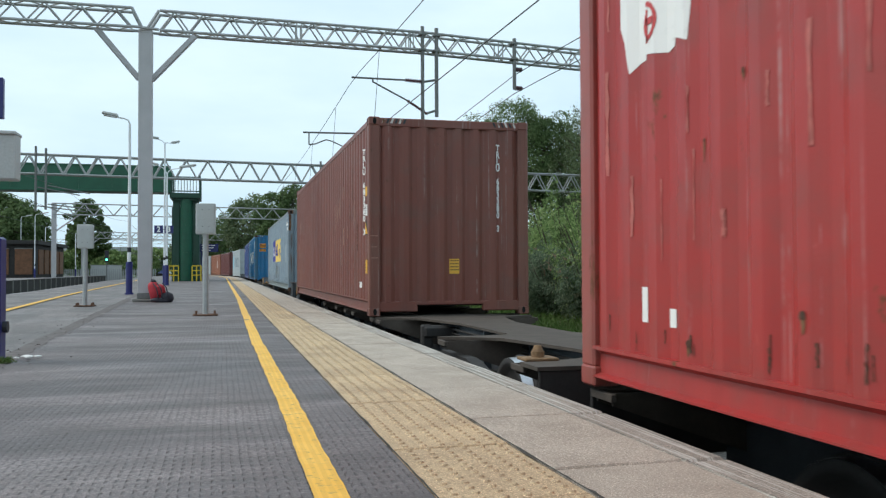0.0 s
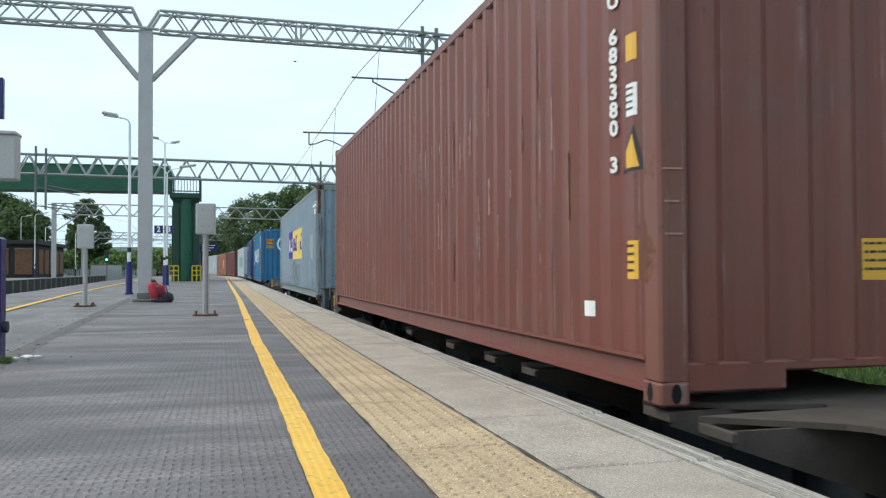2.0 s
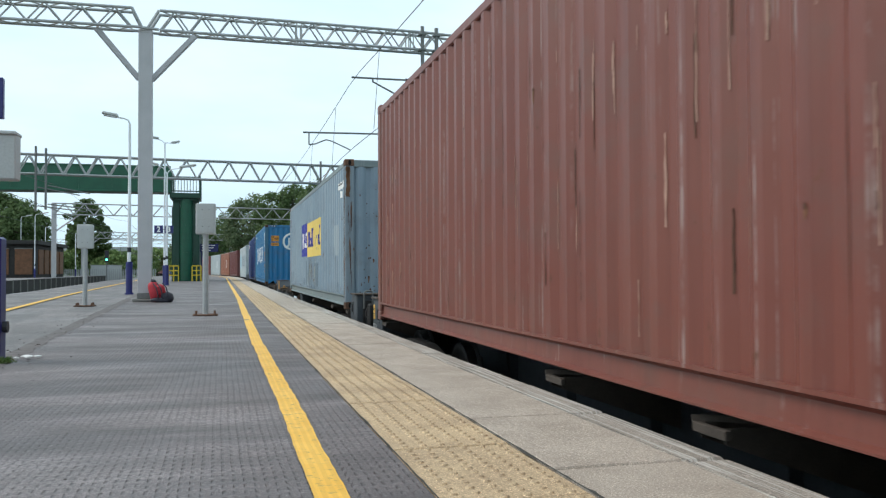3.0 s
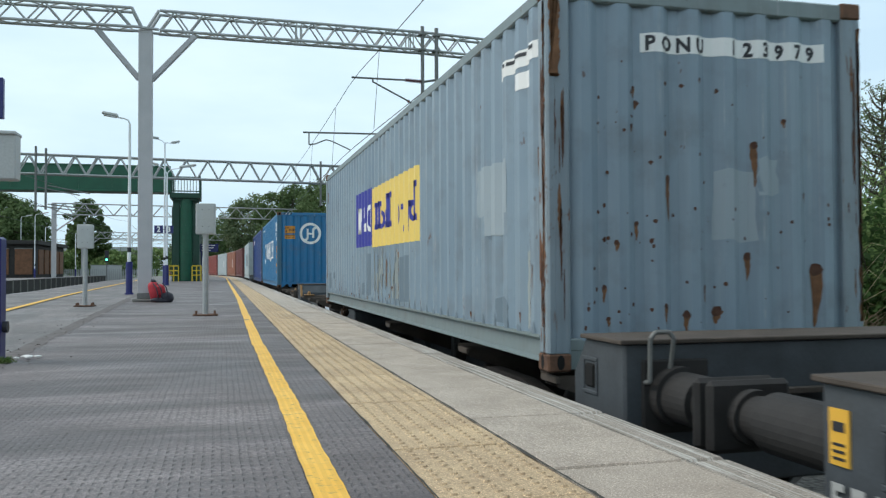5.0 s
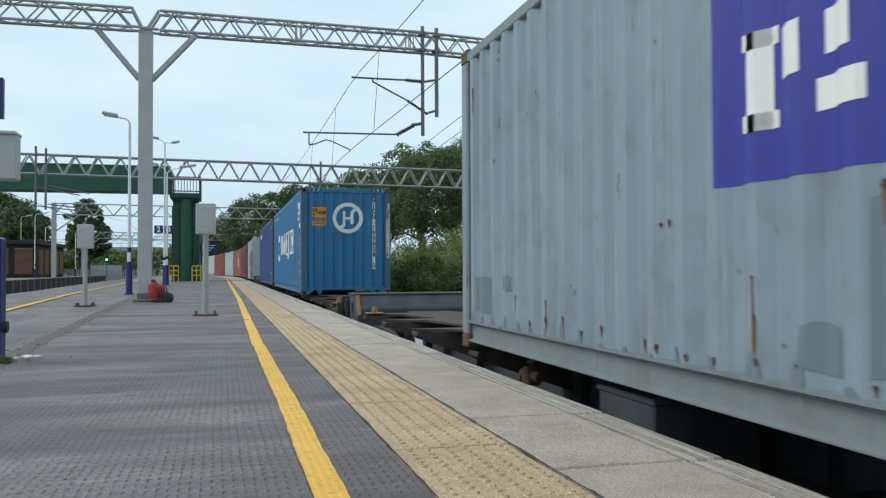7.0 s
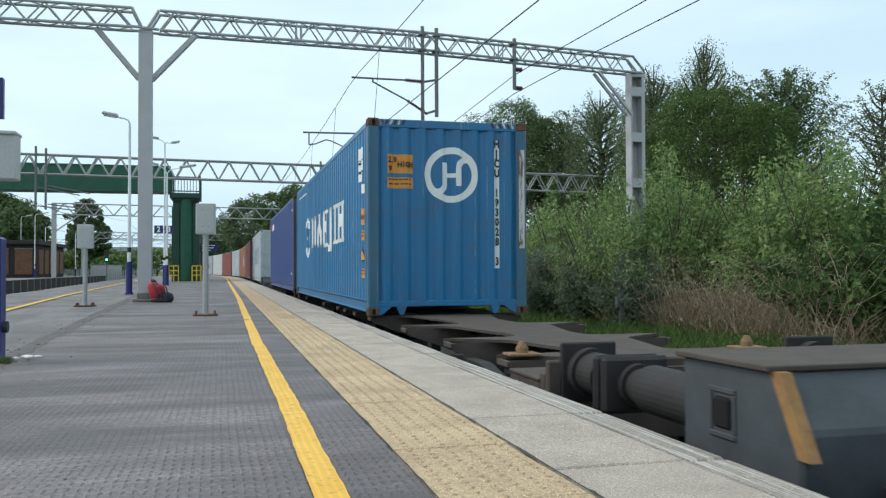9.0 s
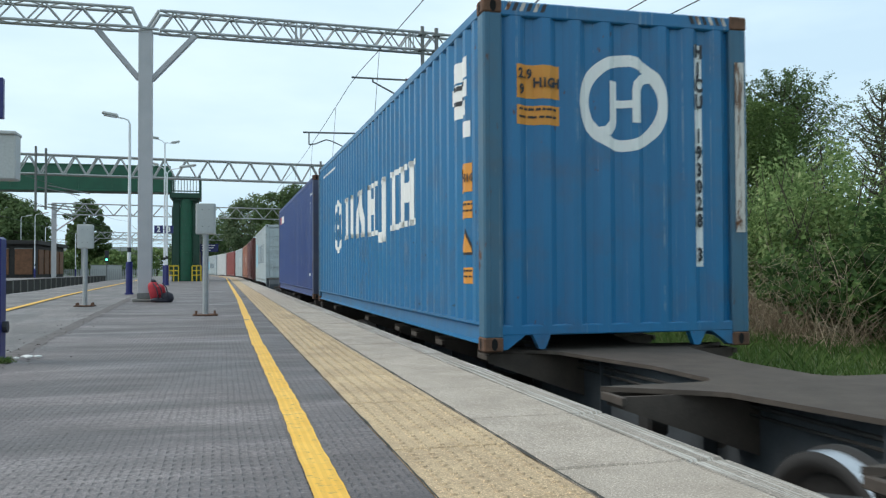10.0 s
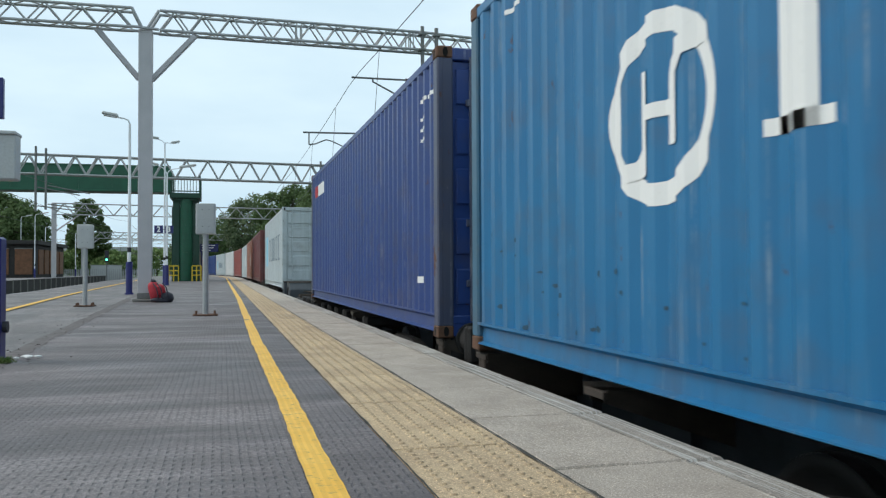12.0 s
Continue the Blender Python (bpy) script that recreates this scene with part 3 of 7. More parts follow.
def ragged(x0, y0, x1, y1, n, amp, seed):
    """A worn patch with a broken outline."""
    r = random.Random(seed)
    pts = []
    for (ax, ay), (bx, by) in zip([(x0, y0), (x1, y0), (x1, y1), (x0, y1)], [(x1, y0), (x1, y1), (x0, y1), (x0, y0)]):
        for i in range(n):
            k = i / n
            pts.append((ax + (bx - ax) * k + r.uniform(-amp, amp), ay + (by - ay) * k + r.uniform(-amp, amp)))
    return pts


def ring(cx, cy, r0, r1, n=40, squeeze=1.0):
    bm = bmesh.new()
    a = [bm.verts.new((cx + r0 * squeeze * math.cos(2 * math.pi * i / n), cy + r0 * math.sin(2 * math.pi * i / n), 0)) for i in range(n)]
    b = [bm.verts.new((cx + r1 * squeeze * math.cos(2 * math.pi * i / n), cy + r1 * math.sin(2 * math.pi * i / n), 0)) for i in range(n)]
    for i in range(n):
        j = (i + 1) % n
        bm.faces.new((a[i], a[j], b[j], b[i]))
    return bm


def letters(text, x, y, height, gap=None, down=False, mirror=False):
    """Plain characters as a flat mesh from x, y; down: one under the other; mirror: for walls whose u runs to the left."""
    bm = bmesh.new()
    for i, ch in enumerate(text):
        if ch == " ":
            continue
        c = bpy.data.curves.new("text", "FONT")
        c.body, c.size, c.align_x, c.resolution_u, c.offset = ch, height * 1.38, "CENTER", 2, height * 0.055
        ob = bpy.data.objects.new("text", c)
        me = bpy.data.meshes.new_from_object(ob)
        step = gap or height * 0.72
        px, py = (x, y - i * step) if down else (x + (-1 if mirror else 1) * i * step, y)
        for v in me.vertices:
            v.co = (px + v.co.x * (-0.85 if mirror else 0.85), py + v.co.y, 0)
        bm.from_mesh(me)
        bpy.data.objects.remove(ob)
        bpy.data.meshes.remove(me)
        bpy.data.curves.remove(c)
    return bm


def bars(x, y, w, h, rows, seed, mirror=1):
    """Unreadable small print: short plain bars in rows."""
    r = random.Random(seed)
    polys = []
    for i in range(rows):
        u = 0.0
        hh = h / rows
        while u < w * 0.9:
            k = min(r.uniform(0.1, 0.3) * w, w - u)
            polys.append(rect(x + mirror * u, y - i * hh - hh * 0.30, x + mirror * (u + k * 0.8), y - i * hh))
            u += k
    return flat(*polys)


def casting(bm, x, y, z):
    """A corner casting with its oval pockets."""
    sx, sy, sz = (0.081 if x < 0 else -0.081), (0.089 if y < 0 else -0.089), (0.059 if z < 1 else -0.059)
    box(bm, (x - (0.003 if x < 0 else -0.003), y - (0.003 if y < 0 else -0.003), z), (x + 2 * sx, y + 2 * sy, z + 2 * sz), 0.012)


def container(name, label, colour, post, s, group="containers on the train", doors=False, tunnel=False, rail=None, plain=False, cast=None, H=CH):
    """A forty-foot high-cube container; s: its middle on the line at the start."""
    t = thing(name, label, "container", group=group)
    rail = rail or colour
    near = not plain
    w2, l2 = CW / 2, CL / 2
    part("side_wall", wall_mesh("side", H), colour, t)
    part("side_wall", wall_mesh("far_side", H), colour, t)
    if doors:
        for k in (0, 1):
            bm = bmesh.new()
            x0 = -w2 + 0.1 + k * (CW / 2 - 0.1)
            x1 = x0 + CW / 2 - 0.11
            box(bm, (x0, -l2 + 0.05, 0.2), (x1, -l2 + 0.1, H - 0.14), 0.01)
            for i in range(5):
                z = 0.32 + i * 0.5
                box(bm, (x0 + 0.1, -l2 + 0.025, z), (x1 - 0.1, -l2 + 0.055, z + 0.36), 0.02)
            door = part("door", bm, colour, t, "ribbed steel container door")
            for dx in (0.25, 0.85):
                bm = bmesh.new()
                rod(bm, (x0 + dx, -l2 + 0.012, 0.16), (x0 + dx, -l2 + 0.012, H - 0.1), 0.017)
                for z in (0.5, 1.1, 2.3):
                    box(bm, (x0 + dx - 0.05, -l2 + 0.0, z), (x0 + dx + 0.05, -l2 + 0.04, z + 0.07), 0.008)
                part("lock_rod", bm, post, door, "galvanised door locking bar")
    else:
        part("end_wall", wall_mesh("end", H), colour, t)
    part("end_wall", wall_mesh("rear_end", H), colour, t)
    bm = bmesh.new()
    n = 52
    for i in range(n):
        a = -l2 + 0.15 + (CL - 0.3) * i / n
        p = (CL - 0.3) / n
        box(bm, (-w2 + 0.06, a, H - 0.06), (w2 - 0.06, a + p * 0.55, H - 0.02))
    box(bm, (-w2 + 0.06, -l2 + 0.1, H - 0.075), (w2 - 0.06, l2 - 0.1, H - 0.05))
    part("roof", bm, colour, t)
    for x in (-1, 1):
        for y in (-1, 1):
            bm = bmesh.new()
            xa, ya = x * w2, y * l2
            # an L-section post, its two flanges and a rounded outer edge
            box(bm, (xa, ya, 0.11), (xa - x * 0.065, ya - y * 0.165, H - 0.11), 0.015)
            box(bm, (xa - x * 0.004, ya - y * 0.006, 0.11), (xa - x * 0.165, ya - y * 0.07, H - 0.11), 0.012)
            part("corner_post", bm, post, t, "rust-stained corner post")
            for z in (0, H):
                bm = bmesh.new()
                casting(bm, xa, ya, z)
                c = part("corner_casting", bm, cast or post, t)
                if near and x < 0 and y < 0 or near and z == 0 and y < 0:
                    # solid ovals on the casting, the pockets' inner shade painted near black
                    bm = bmesh.new()
                    zc = z + (0.062 if z == 0 else -0.062)
                    r = bmesh.ops.create_cone(bm, cap_ends=True, segments=14, radius1=0.035, radius2=0.035, depth=0.012, matrix=Matrix.Translation((xa - x * 0.085, ya - y * 0.002, zc)) @ Matrix.Rotation(radians(90), 4, "X") @ Matrix.Diagonal((0.78, 1.4, 1, 1)))
                    part("pocket", bm, M["void"], c, "dark lashing pocket")
                    bm = bmesh.new()
                    r = bmesh.ops.create_cone(bm, cap_ends=True, segments=14, radius1=0.035, radius2=0.035, depth=0.012, matrix=Matrix.Translation((xa - x * 0.002, ya - y * 0.1, zc)) @ Matrix.Rotation(radians(90), 4, "Y") @ Matrix.Diagonal((1.4, 0.78, 1, 1)))
                    part("pocket", bm, M["void"], c, "dark lashing pocket")
    for x in (-1, 1):
        bm = bmesh.new()
        xa = x * w2
        # a channel section, open to the outside
        q = [(0.0, 0.058), (0.0, 0.067), (0.040, 0.082), (0.046, 0.190), (0.020, 0.212), (0.0, 0.216), (0.0, 0.236), (0.085, 0.236), (0.085, 0.058)]
        ends = [[bm.verts.new((xa - x * a, yy, z)) for a, z in q] for yy in (-l2 + 0.16, l2 - 0.16)]
        bm.faces.new(ends[0])
        bm.faces.new(ends[1][::-1])
        for i in range(len(q)):
            j = (i + 1) % len(q)
            bm.faces.new((ends[0][i], ends[0][j], ends[1][j], ends[1][i]))
        bmesh.ops.recalc_face_normals(bm, faces=bm.faces[:])
        part("bottom_rail", bm, rail, t)
        bm = bmesh.new()
        box(bm, (xa - x * 0.004, -l2 + 0.16, H - 0.125), (xa - x * 0.065, l2 - 0.16, H - 0.03), 0.012)
        part("top_rail", bm, rail, t)
    for y in (-1, 1):
        ya = y * l2
        bm = bmesh.new()
        box(bm, (-w2 + 0.15, ya - y * 0.012, H - 0.135), (w2 - 0.15, ya - y * 0.07, H - 0.01), 0.012)
        part("top_end_rail", bm, rail, t)
        bm = bmesh.new()
        if tunnel and y < 0:
            for x0, x1 in ((-w2 + 0.15, -0.5), (0.5, w2 - 0.15)):
                box(bm, (x0, ya - y * 0.012, 0.06), (x1, ya - y * 0.1, 0.21), 0.012)
            box(bm, (-0.52, ya - y * 0.014, 0.155), (0.52, ya - y * 0.1, 0.208), 0.01)
        else:
            box(bm, (-w2 + 0.15, ya - y * 0.012, 0.13), (w2 - 0.15, ya - y * 0.1, 0.215), 0.01)
            for x0, x1, x2, x3 in ((-0.80, -0.64, -0.69, -0.74), (0.64, 0.80, 0.74, 0.69), (-w2 + 0.15, -w2 + 0.36, -w2 + 0.20, -w2 + 0.15), (w2 - 0.36, w2 - 0.15, w2 - 0.15, w2 - 0.20)):
                va = [bm.verts.new((a, ya - y * 0.016, z)) for a, z in ((x0, 0.135), (x1, 0.135), (x2, 0.015), (x3, 0.015))]
                vb = [bm.verts.new((v.co.x, ya - y * 0.09, v.co.z)) for v in va]
                bm.faces.new(va)
                bm.faces.new(vb[::-1])
                for i in range(4):
                    bm.faces.new((va[i], va[(i + 1) % 4], vb[(i + 1) % 4], vb[i]))
        part("bottom_end_rail", bm, rail, t)
    bm = bmesh.new()
    box(bm, (-w2 + 0.05, -l2 + 0.2, 0.13), (w2 - 0.05, l2 - 0.2, 0.17))
    part("floor", bm, M["under"], t)
    return t


def stripes(t, wall_y=-1, wide=0.42):
    """Black and yellow hazard paint on the top end rail by the corners."""
    for sgn in (-1, 1):
        for i in range(6):
            x = sgn * (CW / 2 - 0.19) - sgn * i * 0.062
            y = -CL / 2 + 0.009
            q = [(x, CH - 0.09), (x - sgn * 0.034, CH - 0.09), (x - sgn * 0.064, CH - 0.02), (x - sgn * 0.03, CH - 0.02)]
            bm = bmesh.new()
            bm.faces.new([bm.verts.new((a, y, b)) for a, b in q])
            part("hazard_stripe", bm, M["mark_black" if i % 2 else "strip_worn"], t)


def mid(front):
    return front + CL / 2


BOXES = []


def add(t, front):
    BOXES.append((t, mid(front)))
    return t


def rust_shapes(t, wall, spots, seed):
    """Rust blooms, each with a run below it: (along, up, half width, length of the run)."""
    for i, (u, v, w, h) in enumerate(spots):
        r = random.Random(seed + i)
        tail = max(0.5 * w, h * r.uniform(0.9, 1.2))
        left, right = [], []
        for k in range(9):
            g = k / 8
            half = w * (0.55 * (1 - g) ** 0.7 + 0.06) * r.uniform(0.7, 1.15)
            z = max(0.245, v - tail * g)
            left.append((u - half + 0.1 * w * math.sin(5 * g + i), z))
            right.append((u + half + 0.1 * w * math.sin(5 * g + i), z))
        drape(flat(left + right[::-1]), wall, t, "rust_run", M["rust_run"], "", 0.0035)
        drape(flat([(u + w * 0.6 * r.uniform(0.7, 1.2) * math.cos(2 * math.pi * k / 9), v + w * 0.7 * r.uniform(0.7, 1.2) * math.sin(2 * math.pi * k / 9)) for k in range(9)]), wall, t, "rust_bloom", M["rust_dark"], "", 0.005)


def uprights(spec, lo, hi, foot=0.05):
    """Lettering-like uprights with small feet: (along, width, lean)."""
    polys = []
    for u, w, lean in spec:
        polys += [rect(u - w / 2, lo, u + w / 2, hi, lean), rect(u - w / 2 - foot, lo, u + w / 2 + foot, lo + 0.07), rect(u - w / 2 - foot + lean, hi - 0.07, u + w / 2 + foot + lean, hi)]
    return polys


def train_containers():
    # red box, its rear end beside the camera
    t = add(container("container", "bright red corrugated shipping container with a torn white panel", M["red"], M["rusty_red"], 0), 4.70 - CL)
    drape(flat([(11.72, 2.13), (11.66, 1.98), (11.60, 1.86), (11.56, 1.69), (11.50, 1.73), (11.35, 1.745), (11.2, 1.72), (11.08, 1.76), (10.99, 1.725), (10.96, 2.0), (10.99, 2.3), (11.2, 2.42), (11.5, 2.38), (11.7, 2.44), (11.62, 2.2)]), "side", t, "torn_panel", M["mark_white"], "torn white panel with a red emblem")
    drape(ring(11.36, 1.91, 0.075, 0.10, 24, 0.9), "side", t, "emblem", M["mark_red"], "red ring emblem", 0.006)
    drape(flat(rect(11.30, 1.89, 11.42, 1.925), rect(11.345, 1.80, 11.375, 1.97)), "side", t, "emblem_bar", M["mark_red"], "", 0.006)
    for u, v in ((11.47, 0.49), (11.47, 0.40), (11.19, 0.39)):
        drape(flat(rect(u - 0.03, v, u + 0.03, v + 0.09)), "side", t, "sticker", M["mark_white"], "small white sticker")
    rust_shapes(t, "side", [(11.66, 0.62, 0.018, 0.06), (10.6, 1.5, 0.02, 0.05), (10.2, 0.5, 0.03, 0.08), (11.0, 0.33, 0.025, 0.06), (9.7, 1.1, 0.02, 0.08), (10.9, 1.25, 0.015, 0.1)], 70)
    rr = random.Random(63)
    for name, mat, label, count, wide in (("scuffs", "scuff_red", "pale red rub marks along the folds", 26, 0.018), ("stains", "rust_dark", "dark rust marks along the folds", 34, 0.009)):
        polys = []
        for i in range(count):
            u = 0.139 * round(rr.uniform(8.5, 11.9) / 0.139) + rr.uniform(-0.02, 0.02)
            low = name == "stains"
            z0, w = rr.uniform(0.25, 0.34) if low else rr.uniform(0.5, 2.0), rr.uniform(0.3, 1.0) * wide
            polys.append(ragged(u, z0, u + w, z0 + (rr.uniform(0.03, 0.13) if low else rr.uniform(0.1, 0.6)), 8, w * 0.45, 700 + i))
        drape(flat(*polys), "side", t, name, M[mat], label, 0.004)["kind"] = "stuff"

    # oxide-brown box
    t = add(container("container", "oxide brown corrugated shipping container with white stencilled numbers", M["maroon"], M["rusty_maroon"], 0, tunnel=True), 12.2)
    drape(letters("TRLU 683380 3", 1.96, 2.45, 0.095, 0.101, True), "end", t, "numbering", M["mark_white"], "white stencilled container number", 0.016)
    drape(flat(rect(1.21, 0.61, 1.35, 0.83)), "end", t, "plate", M["mark_caution"], "yellow caution plate")
    drape(bars(1.225, 0.81, 0.12, 0.18, 4, 5), "end", t, "plate_print", M["mark_black"], "", 0.006)
    drape(flat(rect(0.24, 0.62, 0.38, 0.82)), "side", t, "plate", M["mark_caution"], "yellow caution plate")
    drape(bars(0.37, 0.80, 0.11, 0.17, 4, 6, -1), "side", t, "plate_print", M["mark_black"], "", 0.006)
    drape(flat([(0.20, 1.185), (0.45, 1.185), (0.26, 1.42)]), "side", t, "plate", M["mark_black"], "yellow warning triangle with a black border")
    drape(flat([(0.23, 1.20), (0.41, 1.20), (0.27, 1.375)]), "side", t, "plate_face", M["mark_caution"], "", 0.006)
    for z, x0, x1 in ((1.16, 0.02, 0.13), (1.0, 0.03, 0.11), (0.84, 0.03, 0.13)):
        bm = bmesh.new()
        box(bm, (-CW / 2 + x0, -CL / 2 - 0.001, z), (-CW / 2 + x1, -CL / 2 + 0.004, z + 0.009))
        part("scratch", bm, M["scuff_pale"], t, "pale scratch on the corner post")
    drape(flat(rect(0.24, 1.47, 0.35, 1.64)), "side", t, "plate", M["mark_white"], "white data plate")
    drape(bars(0.34, 1.62, 0.08, 0.14, 4, 7, -1), "side", t, "plate_print", M["mark_black"], "", 0.006)
    drape(flat(rect(0.24, 1.76, 0.34, 1.90)), "side", t, "plate", M["mark_caution"], "yellow height plate")
    drape(letters("TRLU 683380 3", 0.51, 2.40, 0.085, 0.1, True, True), "side", t, "numbering", M["mark_white"], "white stencilled container number", 0.012)
    drape(bars(0.20, 2.45, 0.025, 0.5, 6, 18, -1), "side", t, "small_print", M["mark_white"], "small white stencilled print")
    drape(flat(rect(0.79, 0.40, 0.89, 0.49)), "side", t, "sticker", M["mark_white"], "small white sticker")
    rust_shapes(t, "side", [(6.2, 1.9, 0.02, 0.1), (5.0, 2.3, 0.015, 0.12), (7.4, 1.4, 0.015, 0.08), (3.4, 0.9, 0.02, 0.05)], 80)
    rw = random.Random(44)
    for name, mat, label, count, wide in (("scuffs", "scuff_pale", "pale upright scuffs along the folds", 90, 0.012), ("stains", "rust_dark", "dark upright stains along the folds", 60, 0.010)):
        polys = []
        for i in range(count):
            u = 0.139 * round(rw.uniform(1.0, 11.6) / 0.139) + rw.uniform(-0.012, 0.012)
            z0, w = rw.uniform(0.3, 2.1), rw.uniform(0.3, 1.0) * wide
            polys.append(ragged(u, z0, u + w, z0 + rw.uniform(0.05, 0.55), 6, w * 0.45, 300 + i))
        drape(flat(*polys), "side", t, name, M[mat], label, 0.004)["kind"] = "stuff"
    stripes(t)

    # weathered grey-blue box, lower than the rest
    LOW = 2.591
    t = add(container("container", "weathered grey-blue shipping container with rust and a blue and yellow panel", M["grey"], M["rusty_grey"], 0, H=LOW, cast=M["rust"], rail=M["grey_rail"]), 27.6)
    drape(flat(rect(6.76, 1.02, 8.20, 1.85)), "side", t, "blue_panel", M["mark_blue"], "blue painted panel with white bars")
    drape(flat(rect(3.84, 0.99, 6.755, 1.82)), "side", t, "yellow_panel", M["mark_yellow"], "yellow painted panel with blue bars")
    for polys in (uprights(((7.88, 0.13, 0.0),), 1.22, 1.62, 0.03), [rect(7.62, 1.40, 7.76, 1.60)], [rect(7.30, 1.24, 7.56, 1.36)], [rect(7.36, 1.44, 7.52, 1.60)]):
        drape(flat(*polys), "side", t, "panel_bar", M["mark_white"], "", 0.006)
    drape(ring(6.98, 1.42, 0.13, 0.20, 20, 0.85), "side", t, "panel_ring", M["mark_white"], "", 0.006)
    for u, w, lean, z0, z1, foot in ((6.44, 0.07, 0.0, 1.23, 1.60, 0.03), (6.20, 0.07, 0.0, 1.23, 1.60, 0.03), (5.60, 0.08, 0, 1.22, 1.66, 0.025), (5.40, 0.08, 0, 1.22, 1.66, 0.025), (5.22, 0.08, 0, 1.22, 1.66, 0.025), (3.98, 0.08, 0, 1.22, 1.66, 0.025), (4.60, 0.07, 0.1, 1.12, 1.46, 0.03), (4.34, 0.07, -0.1, 1.12, 1.46, 0.03)):
        drape(flat(*uprights(((u, w, lean),), z0, z1, foot)), "side", t, "panel_bar", M["mark_blue"], "", 0.006)
    for u in (5.96, 5.73, 4.90, 4.14):
        drape(ring(u, 1.34, 0.065, 0.125, 16, 0.9), "side", t, "panel_ring", M["mark_blue"], "", 0.006)
    drape(flat(ragged(0.84, 1.10, 1.64, 1.50, 6, 0.012, 11)), "side", t, "patch", M["mark_pale"], "pale repainted patch")
    drape(flat(ragged(0.98, 0.94, 1.40, 1.11, 6, 0.010, 12)), "side", t, "patch", M["mark_pale"], "", 0.004)
    for x0, x1, z0, z1, k in ((0.83, 1.11, 0.26, 0.46, 1), (6.96, 7.30, 0.31, 0.91, 2), (4.35, 5.08, 0.30, 0.83, 3), (7.45, 7.65, 0.3, 0.47, 4), (1.3, 1.36, 0.9, 1.1, 5), (11.34, 11.83, 0.32, 0.61, 6), (10.95, 11.1, 0.52, 0.62, 7)):
        drape(flat(ragged(x0, z0, x1, z1, 3, 0.015, k)), "side", t, "patch", M["mark_dark"], "dark repainted patch")
    rs = random.Random(33)
    for i in range(64):
        u = 5.0 + 1.65 * i / 63 + rs.uniform(-0.03, 0.03)
        w = rs.uniform(0.004, 0.020)
        top = rs.uniform(0.55, 0.97)
        mat = "rust_run" if i % 6 == 0 else "mark_pale" if i % 3 == 0 else "bare_paint"
        drape(flat(ragged(u - w, 0.27 + rs.uniform(0, 0.25), u + w, top, 9, w * 0.55, 60 + i)), "side", t, "scrape", M[mat], "rust in the scraped paint" if mat == "rust_run" else "bare scraped paint", 0.004 + 0.0005 * (i % 4))
    rust_shapes(t, "side", [(5.2 + 0.13 * i, 0.30 + 0.05 * ((i * 7) % 4), 0.018 + 0.008 * (i % 3), 0.05) for i in range(11)] + [(0.30, 0.7, 0.012, 0.2), (0.22, 1.5, 0.010, 0.2), (0.55, 0.36, 0.02, 0.06), (1.9, 0.3, 0.02, 0.04), (8.9, 0.3, 0.025, 0.05), (11.4, 0.35, 0.03, 0.05), (11.73, 0.40, 0.03, 0.12), (10.80, 0.47, 0.03, 0.15), (10.49, 0.30, 0.03, 0.05), (10.19, 0.46, 0.02, 0.14), (10.19, 0.34, 0.035, 0.06), (9.90, 0.37, 0.02, 0.06), (9.34, 0.34, 0.03, 0.06), (9.61, 0.30, 0.02, 0.03), (8.73, 0.29, 0.02, 0.03), (8.45, 0.27, 0.018, 0.03), (8.21, 0.28, 0.02, 0.03), (7.93, 0.64, 0.012, 0.36), (7.92, 0.48, 0.018, 0.24), (7.91, 0.30, 0.028, 0.07), (7.66, 0.31, 0.015, 0.03), (7.78, 0.38, 0.008, 0.02), (7.29, 0.28, 0.015, 0.04), (7.25, 0.95, 0.03, 0.12), (8.64, 0.90, 0.025, 0.03), (8.70, 0.89, 0.015, 0.02), (10.53, 1.76, 0.02, 0.04), (11.95, 1.3, 0.03, 0.3), (11.95, 0.8, 0.03, 0.3), (11.85, 2.2, 0.02, 0.2)], 90)
    drape(flat(ragged(1.25, 0.86, 1.57, 1.36, 3, 0.02, 14)), "end", t, "patch", M["mark_pale"], "pale repainted patch")
    drape(flat(ragged(1.57, 1.2, 1.76, 1.45, 3, 0.02, 15)), "end", t, "patch", M["mark_pale"], "", 0.004)
    drape(flat(rect(0.70, 2.15, 2.13, 2.28)), "end", t, "number_strip", M["mark_white"], "white strip with black stencilled number")
    drape(letters("PONU 123979", 0.76, 2.165, 0.10, 0.128), "end", t, "numbering", M["mark_black"], "", 0.006)
    drape(flat(rect(0.17, 2.12, 1.03, 2.24), rect(0.36, 1.96, 0.66, 2.08)), "side", t, "number_strip", M["mark_white"], "white strip with black stencilled number")
    drape(bars(1.0, 2.22, 0.78, 0.09, 1, 5, -1), "side", t, "number_print", M["mark_black"], "", 0.006)
